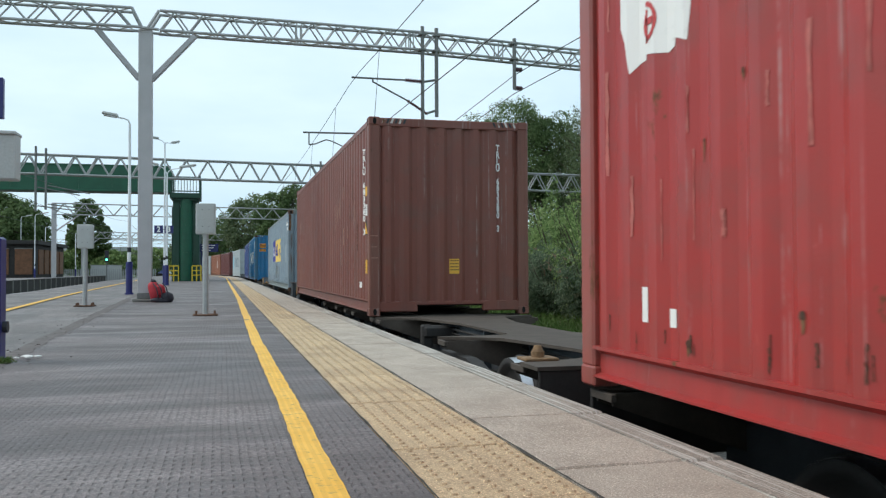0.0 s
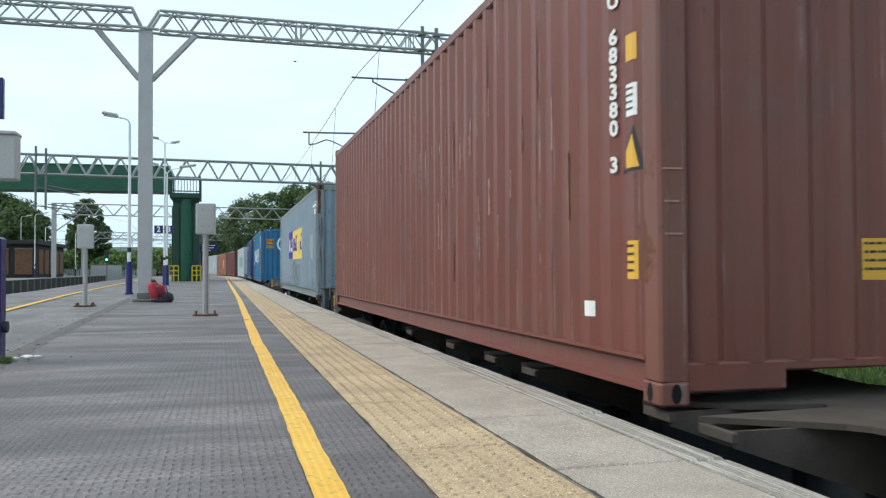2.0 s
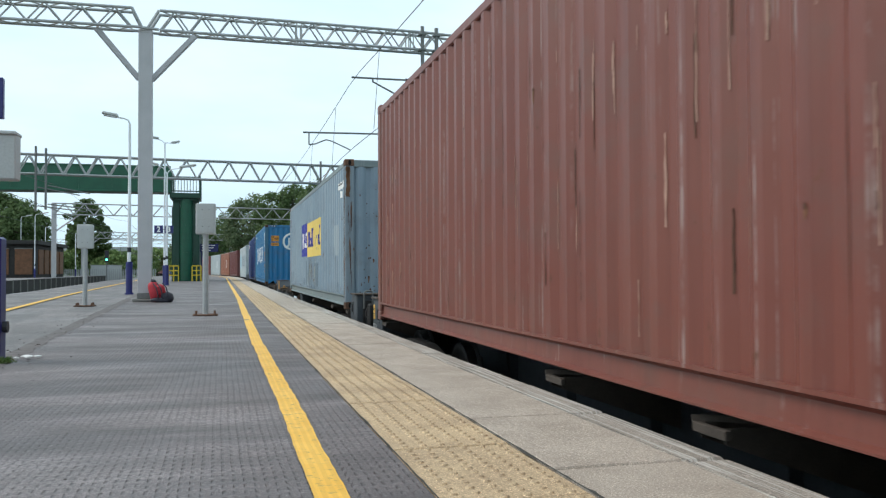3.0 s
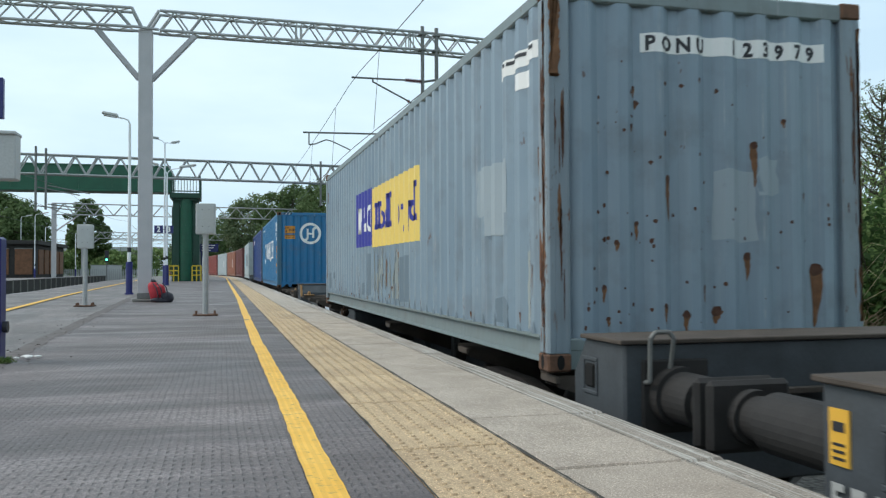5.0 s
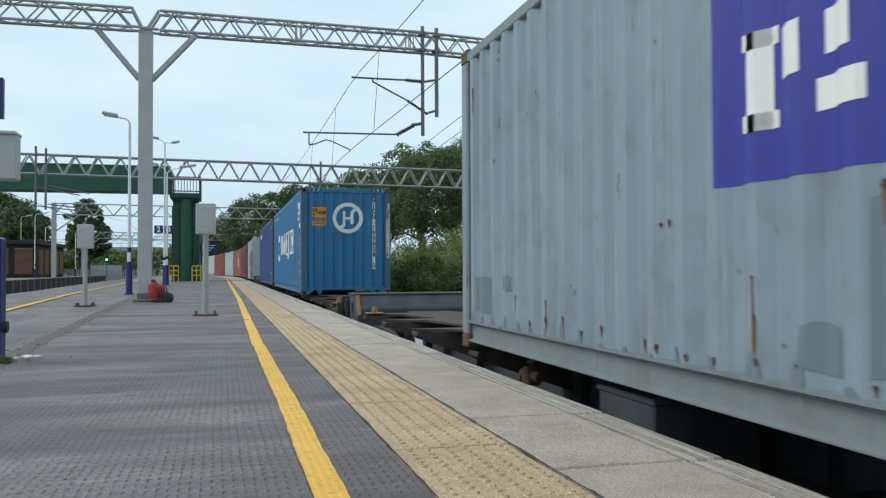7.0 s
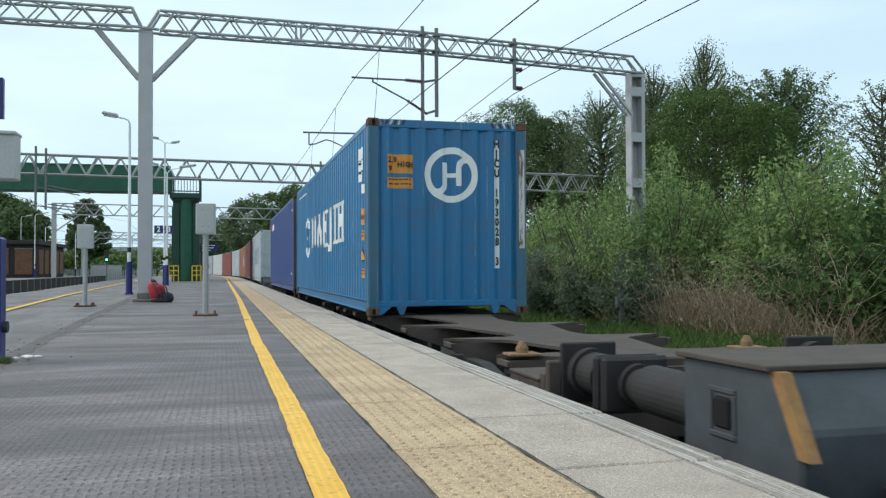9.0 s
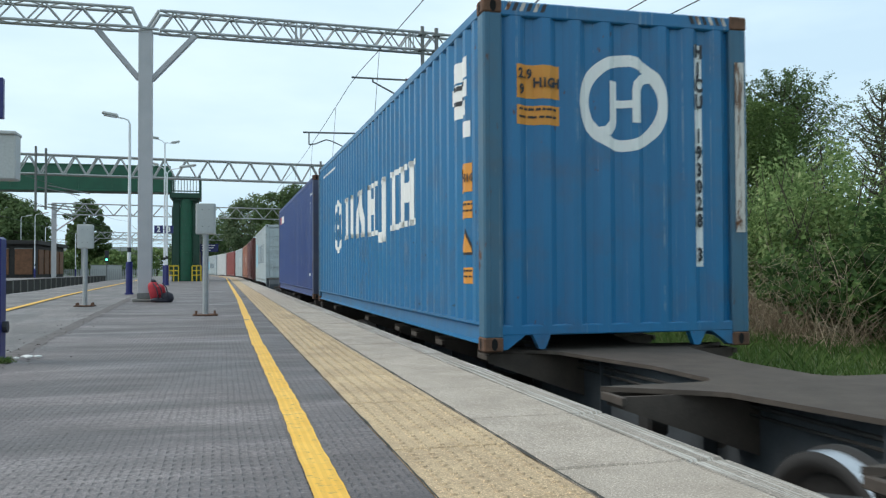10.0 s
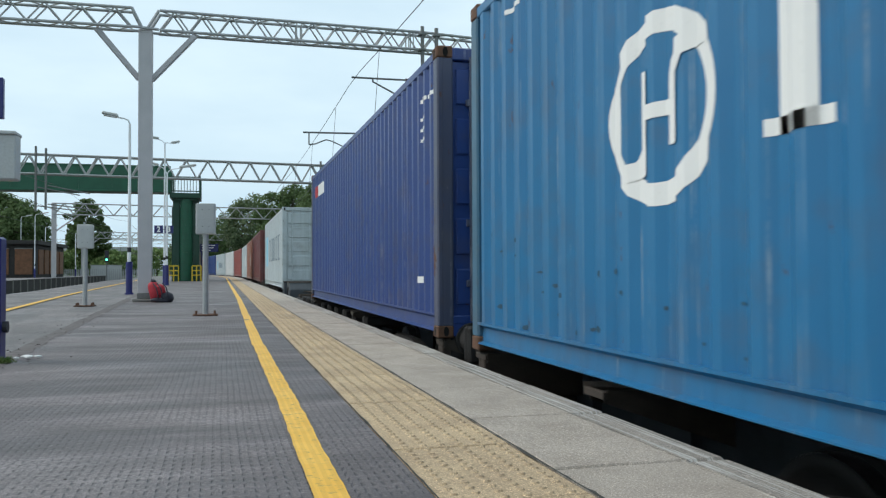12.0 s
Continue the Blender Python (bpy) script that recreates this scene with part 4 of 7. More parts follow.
    rust_shapes(t, "end", [(0.64, 1.90, 0.025, 0.06), (0.66, 1.80, 0.03, 0.05), (0.62, 1.64, 0.025, 0.04), (0.89, 1.29, 0.045, 0.32), (1.56, 1.54, 0.04, 0.25), (1.51, 0.76, 0.045, 0.15), (2.06, 0.66, 0.075, 0.4), (1.26, 0.38, 0.06, 0.1), (1.02, 0.36, 0.04, 0.1), (1.13, 1.98, 0.02, 0.03), (1.81, 1.72, 0.025, 0.05), (0.66, 0.98, 0.03, 0.12), (0.5, 0.85, 0.025, 0.06), (0.42, 0.55, 0.03, 0.1), (0.86, 0.42, 0.03, 0.12), (1.17, 0.55, 0.02, 0.1), (1.97, 1.2, 0.02, 0.06), (0.45, 0.34, 0.025, 0.06)], 120)
    re = random.Random(55)
    polys = []
    for i in range(70):
        u, v = re.choice([re.uniform(0.25, 2.2), re.uniform(0.3, 0.9)]), re.uniform(0.27, 2.0) * re.choice([1.0, 0.5]) + 0.1
        w = re.uniform(0.004, 0.016)
        polys.append([(u + w * re.uniform(0.6, 1.2) * math.cos(2 * math.pi * k / 8), v + 1.2 * w * re.uniform(0.6, 1.3) * math.sin(2 * math.pi * k / 8)) for k in range(8)])
    drape(flat(*polys), "end", t, "rust_spots", M["rust_dark"], "small rust spots", 0.0045)["kind"] = "stuff"

    # dirty crescents where each fold meets the bottom rail
    rb = random.Random(91)
    polys = []
    for i in range(42):
        u = 0.16 + 0.2828 * (i + 0.5) + rb.uniform(-0.03, 0.03)
        w, hgt = rb.uniform(0.02, 0.05), rb.uniform(0.03, 0.12)
        polys.append([(u + w * math.cos(math.pi * k / 8), 0.232 + hgt * math.sin(math.pi * k / 8) * rb.uniform(0.75, 1.1)) for k in range(9)])
    drape(flat(*polys), "side", t, "stains", M["mark_dark"], "dark dirt where the folds meet the rail", 0.0045)["kind"] = "stuff"
    drape(flat(ragged(0.36, 0.24, 0.385, 0.92, 22, 0.011, 501), ragged(0.405, 0.26, 0.425, 0.60, 16, 0.008, 502)), "side", t, "rust_run", M["rust_run"], "long rust run by the corner", 0.0048)
    drape(flat(ragged(0.40, 0.26, 0.47, 0.80, 18, 0.012, 503), ragged(0.95, 0.45, 0.98, 1.0, 16, 0.008, 504)), "side", t, "scrape", M["bare_paint"], "", 0.0042)

    # rust streaks down the leading corner posts
    rp = random.Random(77)
    for i in range(34):
        bm = bmesh.new()
        z0, hgt, w = rp.uniform(0.15, 2.0), rp.uniform(0.06, 0.55), rp.uniform(0.005, 0.017)
        c0 = rp.uniform(0.04, 0.12)
        edge = [(min(0.155, max(0.004, c0 + s * w * math.sin(math.pi * (0.06 + 0.88 * k / 12)) ** 0.6 * rp.uniform(0.35, 1.1))), z0 + hgt * k / 12) for s, ks in ((-1, range(13)), (1, range(12, -1, -1))) for k in ks]
        if i % 2:
            vs = [bm.verts.new((-CW / 2 - 0.003, -CL / 2 + a, z)) for a, z in edge]
        else:
            vs = [bm.verts.new(((CW / 2 - a) * (1 if i % 4 else -1), -CL / 2 + 0.003, z)) for a, z in edge]
        bm.faces.new(vs)
        part("rust_streak", bm, M["rust_run" if i % 3 == 0 else "rust_dark"], t, "brown rust streak")

    for a0, a1, z0, z1, amp, mat, lift in ((0.055, 0.080, 0.12, 1.35, 0.012, "rust_run", 0.0025), (0.064, 0.076, 0.30, 1.28, 0.008, "rust_dark", 0.0035), (0.05, 0.075, 1.75, 2.44, 0.022, "rust_run", 0.0025), (0.05, 0.07, 1.9, 2.45, 0.008, "rust_dark", 0.0035)):
        pts = ragged(a0, z0, a1, z1, 26, amp, int(z1 * 100))
        bm = bmesh.new()
        bm.faces.new([bm.verts.new((-CW / 2 - lift, -CL / 2 + max(0.004, a), z)) for a, z in pts])
        part("rust_streak", bm, M[mat], t, "brown rust streak")
    for x0, x1, z0, z1, amp, mat, lift in ((-1.20, -1.13, 1.95, 2.46, 0.012, "rust_run", 0.0025), (1.185, 1.20, 0.3, 2.4, 0.016, "rust_run", 0.0025), (1.19, 1.20, 0.7, 2.3, 0.011, "rust_dark", 0.0035)):
        bm = bmesh.new()
        bm.faces.new([bm.verts.new((min(1.212, max(-1.212, x)), -CL / 2 - lift, z)) for x, z in ragged(x0, z0, x1, z1, 26, amp, int(z0 * 100))])
        part("rust_streak", bm, M[mat], t, "brown rust streak")

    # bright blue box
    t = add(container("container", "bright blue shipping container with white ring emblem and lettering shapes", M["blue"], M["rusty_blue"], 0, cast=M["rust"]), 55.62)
    drape(ring(1.262, 2.085, 0.315, 0.415, 48), "end", t, "emblem_ring", M["mark_white"], "white ring emblem")
    drape(flat(rect(1.12, 1.93, 1.20, 2.27), rect(1.33, 1.92, 1.42, 2.20), rect(1.20, 2.045, 1.33, 2.11), [(1.33, 2.20), (1.42, 2.20), (1.46, 2.26), (1.56, 2.28), (1.50, 2.36), (1.40, 2.33), (1.345, 2.27)], [(1.20, 1.93), (1.12, 1.93), (1.08, 1.88), (0.99, 1.87), (1.03, 1.79), (1.14, 1.81), (1.19, 1.87)]), "end", t, "emblem_stroke", M["mark_white"], "", 0.0065)
    drape(flat(rect(0.29, 2.09, 0.68, 2.37)), "end", t, "height_plate", M["mark_orange"], "orange height warning plate")
    drape(flat(rect(0.29, 1.87, 0.68, 2.03)), "end", t, "height_plate", M["mark_orange"], "orange warning plate")
    drape(letters("2.9", 0.325, 2.255, 0.080, 0.042), "end", t, "height_print", M["mark_black"], "", 0.019)
    drape(letters("9", 0.335, 2.12, 0.085), "end", t, "height_print", M["mark_black"], "", 0.019)
    drape(letters("HIGH", 0.475, 2.185, 0.078, 0.056), "end", t, "height_print", M["mark_black"], "", 0.019)
    drape(bars(0.31, 2.01, 0.35, 0.13, 2, 4), "end", t, "small_print", M["mark_black"], "", 0.006)
    drape(flat(rect(1.93, 0.69, 2.02, 2.63)), "end", t, "number_strip", M["mark_white"], "white strip with black stencilled number")
    drape(letters("HJCU 193028 3", 1.975, 2.515, 0.118, 0.148, True), "end", t, "numbering", M["mark_black"], "", 0.019)
    bm = bmesh.new()
    box(bm, (CW / 2 - 0.12, -CL / 2 - 0.003, 0.99), (CW / 2 - 0.03, -CL / 2 + 0.002, 2.49))
    part("post_strip", bm, M["strip_worn"], t, "worn white strip on the corner post")
    for k, (z0, z1) in enumerate(((1.35, 1.60), (1.12, 1.27), (0.80, 1.01), (0.55, 0.69))):
        if k == 2:
            drape(flat([(0.43, z0), (0.69, z0), (0.56, z1 + 0.03)]), "side", t, "warning_triangle", M["mark_black"], "orange warning triangle with a black border")
            drape(flat([(0.465, z0 + 0.022), (0.655, z0 + 0.022), (0.56, z1 - 0.015)]), "side", t, "warning_triangle", M["mark_orange"], "", 0.006)
        else:
            drape(flat(rect(0.34, z0, 0.76, z1) if k < 2 else rect(0.41, z0, 0.68, z1)), "side", t, "height_plate", M["mark_orange"], "orange height warning plate")
            if k == 0:
                for text, u, z, size, gap in (("2.9", 0.725, 1.49, 0.070, 0.042), ("9", 0.715, 1.385, 0.070, 0.05), ("HIGH", 0.565, 1.44, 0.068, 0.052)):
                    drape(letters(text, u, z, size, gap, False, True), "side", t, "height_print", M["mark_black"], "", 0.014)
                continue
            drape(bars(0.72 if k < 2 else 0.65, z1 - 0.02, 0.34 if k < 2 else 0.2, z1 - z0 - 0.04, 2, 3 + k, -1), "side", t, "small_print", M["mark_black"], "", 0.006)
    drape(flat(rect(0.53, 2.36, 0.95, 2.54), rect(0.53, 2.19, 1.06, 2.34), rect(0.55, 2.03, 0.95, 2.16)), "side", t, "number_strip", M["mark_white"], "white stencil blocks")
    drape(flat(rect(0.49, 1.83, 0.62, 1.97)), "side", t, "number_strip", M["mark_white"], "small white stencil block")
    drape(bars(1.0, 2.33, 0.42, 0.28, 2, 31, -1), "side", t, "number_print", M["mark_black"], "", 0.006)
    drape(ring(9.02, 1.465, 0.37, 0.485, 44, 1.12), "side", t, "emblem_ring", M["mark_white"], "white ring emblem")
    strokes = [rect(1.12, 1.93, 1.20, 2.27), rect(1.33, 1.92, 1.42, 2.20), rect(1.20, 2.045, 1.33, 2.11), [(1.33, 2.20), (1.42, 2.20), (1.46, 2.26), (1.56, 2.28), (1.50, 2.36), (1.40, 2.33), (1.345, 2.27)], [(1.20, 1.93), (1.12, 1.93), (1.08, 1.88), (0.99, 1.87), (1.03, 1.79), (1.14, 1.81), (1.19, 1.87)]]
    drape(flat(*[[(9.02 - (x - 1.262) * 1.31, 1.465 + (y - 2.085) * 1.17) for x, y in q] for q in strokes]), "side", t, "emblem_stroke", M["mark_white"], "", 0.0065)
    for u, w, lean, lo in ((7.97, 0.24, 0, 1.19), (7.32, 0.24, 0, 1.19), (6.78, 0.22, -0.22, 1.17), (6.22, 0.32, 0.22, 1.17), (5.68, 0.22, 0, 1.15), (5.20, 0.22, 0, 1.15), (4.54, 0.26, 0, 1.04), (3.79, 0.26, 0, 1.16), (3.24, 0.24, 0, 1.17), (2.72, 0.24, 0, 1.17)):
        drape(flat(*uprights(((u, w, lean),), lo, 1.90, 0.07)), "side", t, "lettering_shape", M["mark_white"], "large white lettering-like upright")
    for q in (rect(5.25, 1.45, 5.62, 1.68), rect(2.8, 1.45, 3.2, 1.68), rect(4.62, 1.04, 4.84, 1.18)):
        drape(flat(q), "side", t, "lettering_shape", M["mark_white"], "", 0.0045)
    drape(bars(11.3, 2.62, 2.0, 0.12, 1, 12, -1), "side", t, "small_print", M["mark_white"], "small white print")["kind"] = "stuff"
    # shade of shallow dents painted as dark spots, most of them low on the folds
    rd = random.Random(17)
    polys = []
    for i in range(58):
        u = 0.16 + 0.2828 * rd.randrange(3, 42) + rd.uniform(-0.05, 0.05)
        z = rd.choice([rd.uniform(0.26, 0.40), rd.uniform(0.26, 0.34), rd.uniform(0.4, 1.0)])
        w, hgt = rd.uniform(0.010, 0.035), rd.uniform(0.006, 0.022)
        polys.append([(u + w * rd.uniform(0.7, 1.2) * math.cos(2 * math.pi * k / 9), z + hgt * rd.uniform(0.6, 1.3) * math.sin(2 * math.pi * k / 9)) for k in range(9)])
    drape(flat(*polys), "side", t, "dents", M["dent_shade"], "shallow dents low on the folds, their shade painted darker blue", 0.004)["kind"] = "stuff"
    rust_shapes(t, "side", [(7.05, 0.55, 0.014, 0.02), (4.6, 0.27, 0.010, 0.02), (10.9, 0.3, 0.012, 0.03)], 150)
    stripes(t)

    # navy box, its doors to the front
    t = add(container("container", "navy blue shipping container with doors and rusty corner posts", M["navy"], M["rusty_navy"], 0, doors=True, cast=M["rust"]), 69.0)
    drape(bars(0.80, 2.50, 0.66, 0.14, 1, 41, -1), "side", t, "number_print", M["mark_white"], "small white stencilled number")
    drape(bars(0.80, 2.30, 0.24, 0.34, 3, 42, -1), "side", t, "number_print", M["mark_white"], "small white stencilled print")
    drape(flat(rect(0.76, 0.53, 0.94, 0.60)), "side", t, "sticker", M["mark_white"], "small white sticker")
    drape(flat(rect(9.8, 2.30, 10.75, 2.54)), "side", t, "maker_mark", M["mark_white"], "small white mark")
    drape(flat(rect(10.8, 2.30, 11.35, 2.54)), "side", t, "maker_mark", M["mark_red"], "small red mark")

    # pale grey box with dark letter-like blocks and doors
    t = add(container("container", "pale grey shipping container with doors and dark letter blocks", M["silver"], M["silver"], 0, doors=True), 91.3)
    for i in range(6):
        u = 8.3 - 1.2 * i
        drape(flat(*uprights(((u, 0.22, 0), (u - 0.5, 0.22, 0)), 1.05, 2.0, 0.04)), "side", t, "letter_block", M["mark_dark"], "dark letter-like block")
    drape(flat(rect(9.5, 0.85, 11.0, 2.2)), "side", t, "emblem", M["mark_cyan"], "pale blue square emblem")
    bm = bmesh.new()
    bmesh.ops.create_circle(bm, cap_ends=True, segments=7, radius=0.17, matrix=Matrix.Translation((0.05, -CL / 2 + 0.018, 2.38)) @ Matrix.Rotation(radians(90), 4, "X"))
    part("emblem", bm, M["mark_cyan"], t, "pale blue star-like emblem")

    # the rest of the train, drawing away round the bend
    rest = (("dark_maroon", "dark maroon shipping container far down the train", 109.0, 0), ("orange", "faded orange-brown shipping container with doors", 122.4, 1),
            ("silver", "pale grey shipping container with a white emblem", 135.8, 0), ("dull_red", "dull red shipping container far down the train", 150.0, 0),
            ("white_paint", "off-white shipping container far down the train", 163.4, 0), ("silver", "pale grey shipping container with dark letter blocks", 176.8, 2),
            ("navy", "blue shipping container at the train's far end", 190.2, 0), ("brown", "brown shipping container at the train's far end", 203.6, 0))
    for c, label, front, kind in rest:
        t = add(container("container", label, M[c], M[c], 0, doors=kind == 1, plain=True), front)
        if kind == 2:
            drape(flat(*[rect(CL - 4.2 - 0.9 * i - 0.6, 1.0, CL - 4.2 - 0.9 * i, 1.7) for i in range(6)]), "side", t, "letter_blocks", M["mark_dark"])
            drape(flat(rect(CL - 3.2, 0.8, CL - 2.2, 2.0)), "side", t, "emblem", M["mark_cyan"])
        elif c in ("silver", "orange"):
            drape(ring(3.5, 1.5, 0.3, 0.5, 24), "side", t, "emblem", M["mark_white"])


train_containers()

# ---- flat wagons ----
R_WHEEL = 0.42
WAGONS, WHEELS = [], []


def wheelset():
    """Two wheels on an axle, turning about its own centre."""
    bm = bmesh.new()
    for sx in (-1, 1):
        c = sx * 0.735
        rings = []
        for x, r in ((c - sx * 0.075, 0.445), (c - sx * 0.045, 0.445), (c - sx * 0.035, 0.422), (c + sx * 0.065, R_WHEEL), (c + sx * 0.067, 0.36), (c + sx * 0.02, 0.33), (c + sx * 0.02, 0.16), (c + sx * 0.07, 0.12), (c + sx * 0.07, 0.0)):
            rings.append([bm.verts.new((x, r * math.cos(2 * math.pi * i / 40), r * math.sin(2 * math.pi * i / 40))) for i in range(40)])
        for a, b in zip(rings, rings[1:]):
            for i in range(40):
                j = (i + 1) % 40
                bm.faces.new((a[i], a[j], b[j], b[i]))
    rod(bm, (-1.0, 0, 0), (1.0, 0, 0), 0.075, 12)
    bmesh.ops.remove_doubles(bm, verts=bm.verts[:], dist=0.0005)
    return bm


def tread(sx):
    """The polished running band of one wheel."""
    bm = bmesh.new()
    c = sx * 0.735
    rings = []
    for x, r in ((c - sx * 0.034, 0.4245), (c + sx * 0.030, 0.4235), (c + sx * 0.062, 0.4215)):
        rings.append([bm.verts.new((x, r * math.cos(2 * math.pi * i / 48), r * math.sin(2 * math.pi * i / 48))) for i in range(48)])
    for a, b in zip(rings, rings[1:]):
        for i in range(48):
            j = (i + 1) % 48
            bm.faces.new((a[i], a[j], b[j], b[i]))
    return bm


SET_MESH = None
TREAD_MESH = None
BOG_MESH = None


def deck_outline(lo, hi, arms, joined=0):
    """The deck plate in plan: a narrow spine that flares to an arm at each place in arms; a joined end is full width."""
    right = [(1.17, lo), (1.17, lo + 0.36), (0.75, lo + 0.42), (0.46, lo + 0.62), (0.34, lo + 0.85)] if joined < 0 else [(0.34, lo)]
    for y in arms:
        for dy, x in ((-1.45, 0.37), (-0.30, 0.60), (-0.22, 0.66), (-0.155, 0.75), (-0.14, 1.17), (0.13, 1.17), (0.15, 0.52), (0.19, 0.42), (0.29, 0.37)):
            if lo < y + dy < hi and y + dy > right[-1][1] + 0.02:
                right.append((x, y + dy))
    right.append((right[-1][0] if joined > 0 else 0.34, hi))
    return right + [(-x, y) for x, y in reversed(right)]


def bogie_mesh():
    bm = bmesh.new()
    for sx in (-1, 1):
        x = sx * 0.98
        prism_pts = [(-1.35, 0.46), (-1.2, 0.58), (-0.85, 0.72), (-0.45, 0.79), (0.45, 0.79), (0.85, 0.72), (1.2, 0.58), (1.35, 0.46), (1.3, 0.36), (0.8, 0.34), (0.45, 0.22), (-0.45, 0.22), (-0.8, 0.34), (-1.3, 0.36)]
        a = [bm.verts.new((x - 0.06, y, z)) for y, z in prism_pts]
        b = [bm.verts.new((x + 0.06, y, z)) for y, z in prism_pts]
        bm.faces.new(a)
        bm.faces.new(b[::-1])
        for i in range(len(a)):
            j = (i + 1) % len(a)
            bm.faces.new((a[i], a[j], b[j], b[i]))
        for yy in (-1.0, 1.0):
            box(bm, (x - 0.11, yy - 0.17, R_WHEEL - 0.14), (x + 0.11, yy + 0.17, R_WHEEL + 0.14), 0.03)
            rod(bm, (x + sx * 0.1, yy, R_WHEEL), (x + sx * 0.15, yy, R_WHEEL), 0.10, 12)
        for yy in (-0.2, 0.2):
            rod(bm, (x, yy, 0.3), (x, yy, 0.62), 0.075, 10)
    box(bm, (-1.0, -0.22, 0.36), (1.0, 0.22, 0.6), 0.03)
    return bm


def wagon(a, b, arms, front_box, rear_box, ends=True, spigots=(), plate=False, stripe=False, joined=0, inset=3.2):
    """A spine container flat between two couplings at a and b metres along the line."""
    global SET_MESH, BOG_MESH, TREAD_MESH
    c, half = (a + b) / 2, (b - a) / 2
    t = thing("container_wagon", "dark grimy spine container flat wagon with bogies and outriggers", "railway wagon", group="wagons of the train")
    D = -RAIL + 0.026  # deck top above the rail
    h = half - 0.55
    tip = 0.14
    bm = bmesh.new()
    lo, hi = (-half + 0.36 if joined < 0 else -h), (half - 0.45 if joined > 0 else h)
    prism(bm, deck_outline(lo, hi, [y - c for y in arms[joined < 0:]], joined), D - 0.028, D)
    part("deck_plate", bm, M["wagon"], t)
    for sx in (-1, 1):
        bm = bmesh.new()
        x = sx * 0.28
        box(bm, (x - 0.012, lo + 0.1, D - 0.50), (x + 0.012, hi - 0.1, D - 0.028))
        box(bm, (x - 0.10, lo + 0.1, D - 0.525), (x + 0.10, hi - 0.1, D - 0.50), 0.004)
        for y in np.arange(-h + 0.6, h - 0.3, 1.5):
            box(bm, (x + sx * 0.012, y, D - 0.5), (x + sx * 0.1, y + 0.012, D - 0.03))
        web = part("spine_web", bm, M["wagon_side"], t)
        for dx, dz, pr in ((0.06, 0.11, 0.014), (0.07, 0.16, 0.010)):
            bm = bmesh.new()
            rod(bm, (x + sx * dx, -h + 0.3, D - dz), (x + sx * dx, h - 0.3, D - dz), pr, 6)
            part("brake_pipe", bm, M["under"], web)
        # solid dark discs on the web, painted as the shade in round openings
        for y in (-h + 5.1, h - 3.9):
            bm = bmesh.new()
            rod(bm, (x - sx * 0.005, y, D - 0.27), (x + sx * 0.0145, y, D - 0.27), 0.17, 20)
            part("web_hole", bm, M["under"], web, "round opening in the web, its shade a dark disc")
    for y in arms:
        for sx in (-1, 1):
            bm = bmesh.new()
            p = [(0.29, D - 0.40), (1.14, D - 0.10), (1.14, D - 0.028), (0.29, D - 0.028)]
            for yy in (0.04 - tip, tip - 0.04):
                va = [bm.verts.new((sx * q, y - c + yy - 0.01, z)) for q, z in p]
                vb = [bm.verts.new((sx * q, y - c + yy + 0.01, z)) for q, z in p]
                bm.faces.new(va)
                bm.faces.new(vb[::-1])
                for i in range(4):
                    bm.faces.new((va[i], va[(i + 1) % 4], vb[(i + 1) % 4], vb[i]))
            box(bm, (sx * 1.135, y - c - tip, D - 0.075), (sx * 1.168, y - c + tip - 0.01, D - 0.029), 0.004)
            part("outrigger", bm, M["wagon"], t)
            if y in spigots:
                bm = bmesh.new()
                xx, yy = sx * 1.0, y - c
                box(bm, (xx - 0.13, yy - 0.1, D - 0.001), (xx + 0.13, yy + 0.1, D + 0.022), 0.006)
                rod(bm, (xx, yy, D + 0.02), (xx, yy, D + 0.065), 0.05, 12)
                rod(bm, (xx, yy, D + 0.065), (xx, yy, D + 0.11), 0.045, 12, 0.025)
                part("spigot", bm, M["spigot_orange" if stripe else "spigot"], t, "rusty container locating spigot")
    for sgn, raised in ((-1, front_box), (1, rear_box)):
        if sgn == joined:
            # close-coupled end: a full-width plate under the deck, and a drawbar
            bm = bmesh.new()
            q = lo + 0.012 if sgn < 0 else hi - 0.012
            box(bm, (-1.15, q, D - 0.46), (1.15, q - sgn * 0.03, D - 0.03), 0.006)
            part("headstock", bm, M["under"], t)
            bm = bmesh.new()
            bar(bm, (0, q, D - 0.40), (0, sgn * half, D - 0.40), 0.16, 0.12)
            part("drawbar", bm, M["under"], t)
            continue
        e = sgn * half
        y0, y1 = (e - sgn * 0.62, e - sgn * 1.30) if sgn < 0 or not raised else (e - 0.95, e - 1.62) if plate else (e - 1.13, e - 1.98)
        bm = bmesh.new()
        if raised:
            # a full-width end box with sloped inner shoulder
            for x0, x1 in ((-1.17, 1.17),):
                v = [(y0, D - 0.52), (y0, D + 0.27), (y1 + sgn * 0.18, D + 0.27), (y1, D + 0.05), (y1, D - 0.52)]
                A = [bm.verts.new((x0, y, z)) for y, z in v]
                B = [bm.verts.new((x1, y, z)) for y, z in v]
                bm.faces.new(A)
                bm.faces.new(B[::-1])
                for i in range(5):
                    bm.faces.new((A[i], A[(i + 1) % 5], B[(i + 1) % 5], B[i]))
            bmesh.ops.bevel(bm, geom=bm.edges[:], offset=0.015, segments=1, affect="EDGES", profile=0.5)
            ebox = part("end_box", bm, M["wagon_side"], t, "dark blue-grey steel end box")
            bm = bmesh.new()
            ym = (y0 + y1) / 2 - (0.16 if plate and sgn > 0 else 0.0)
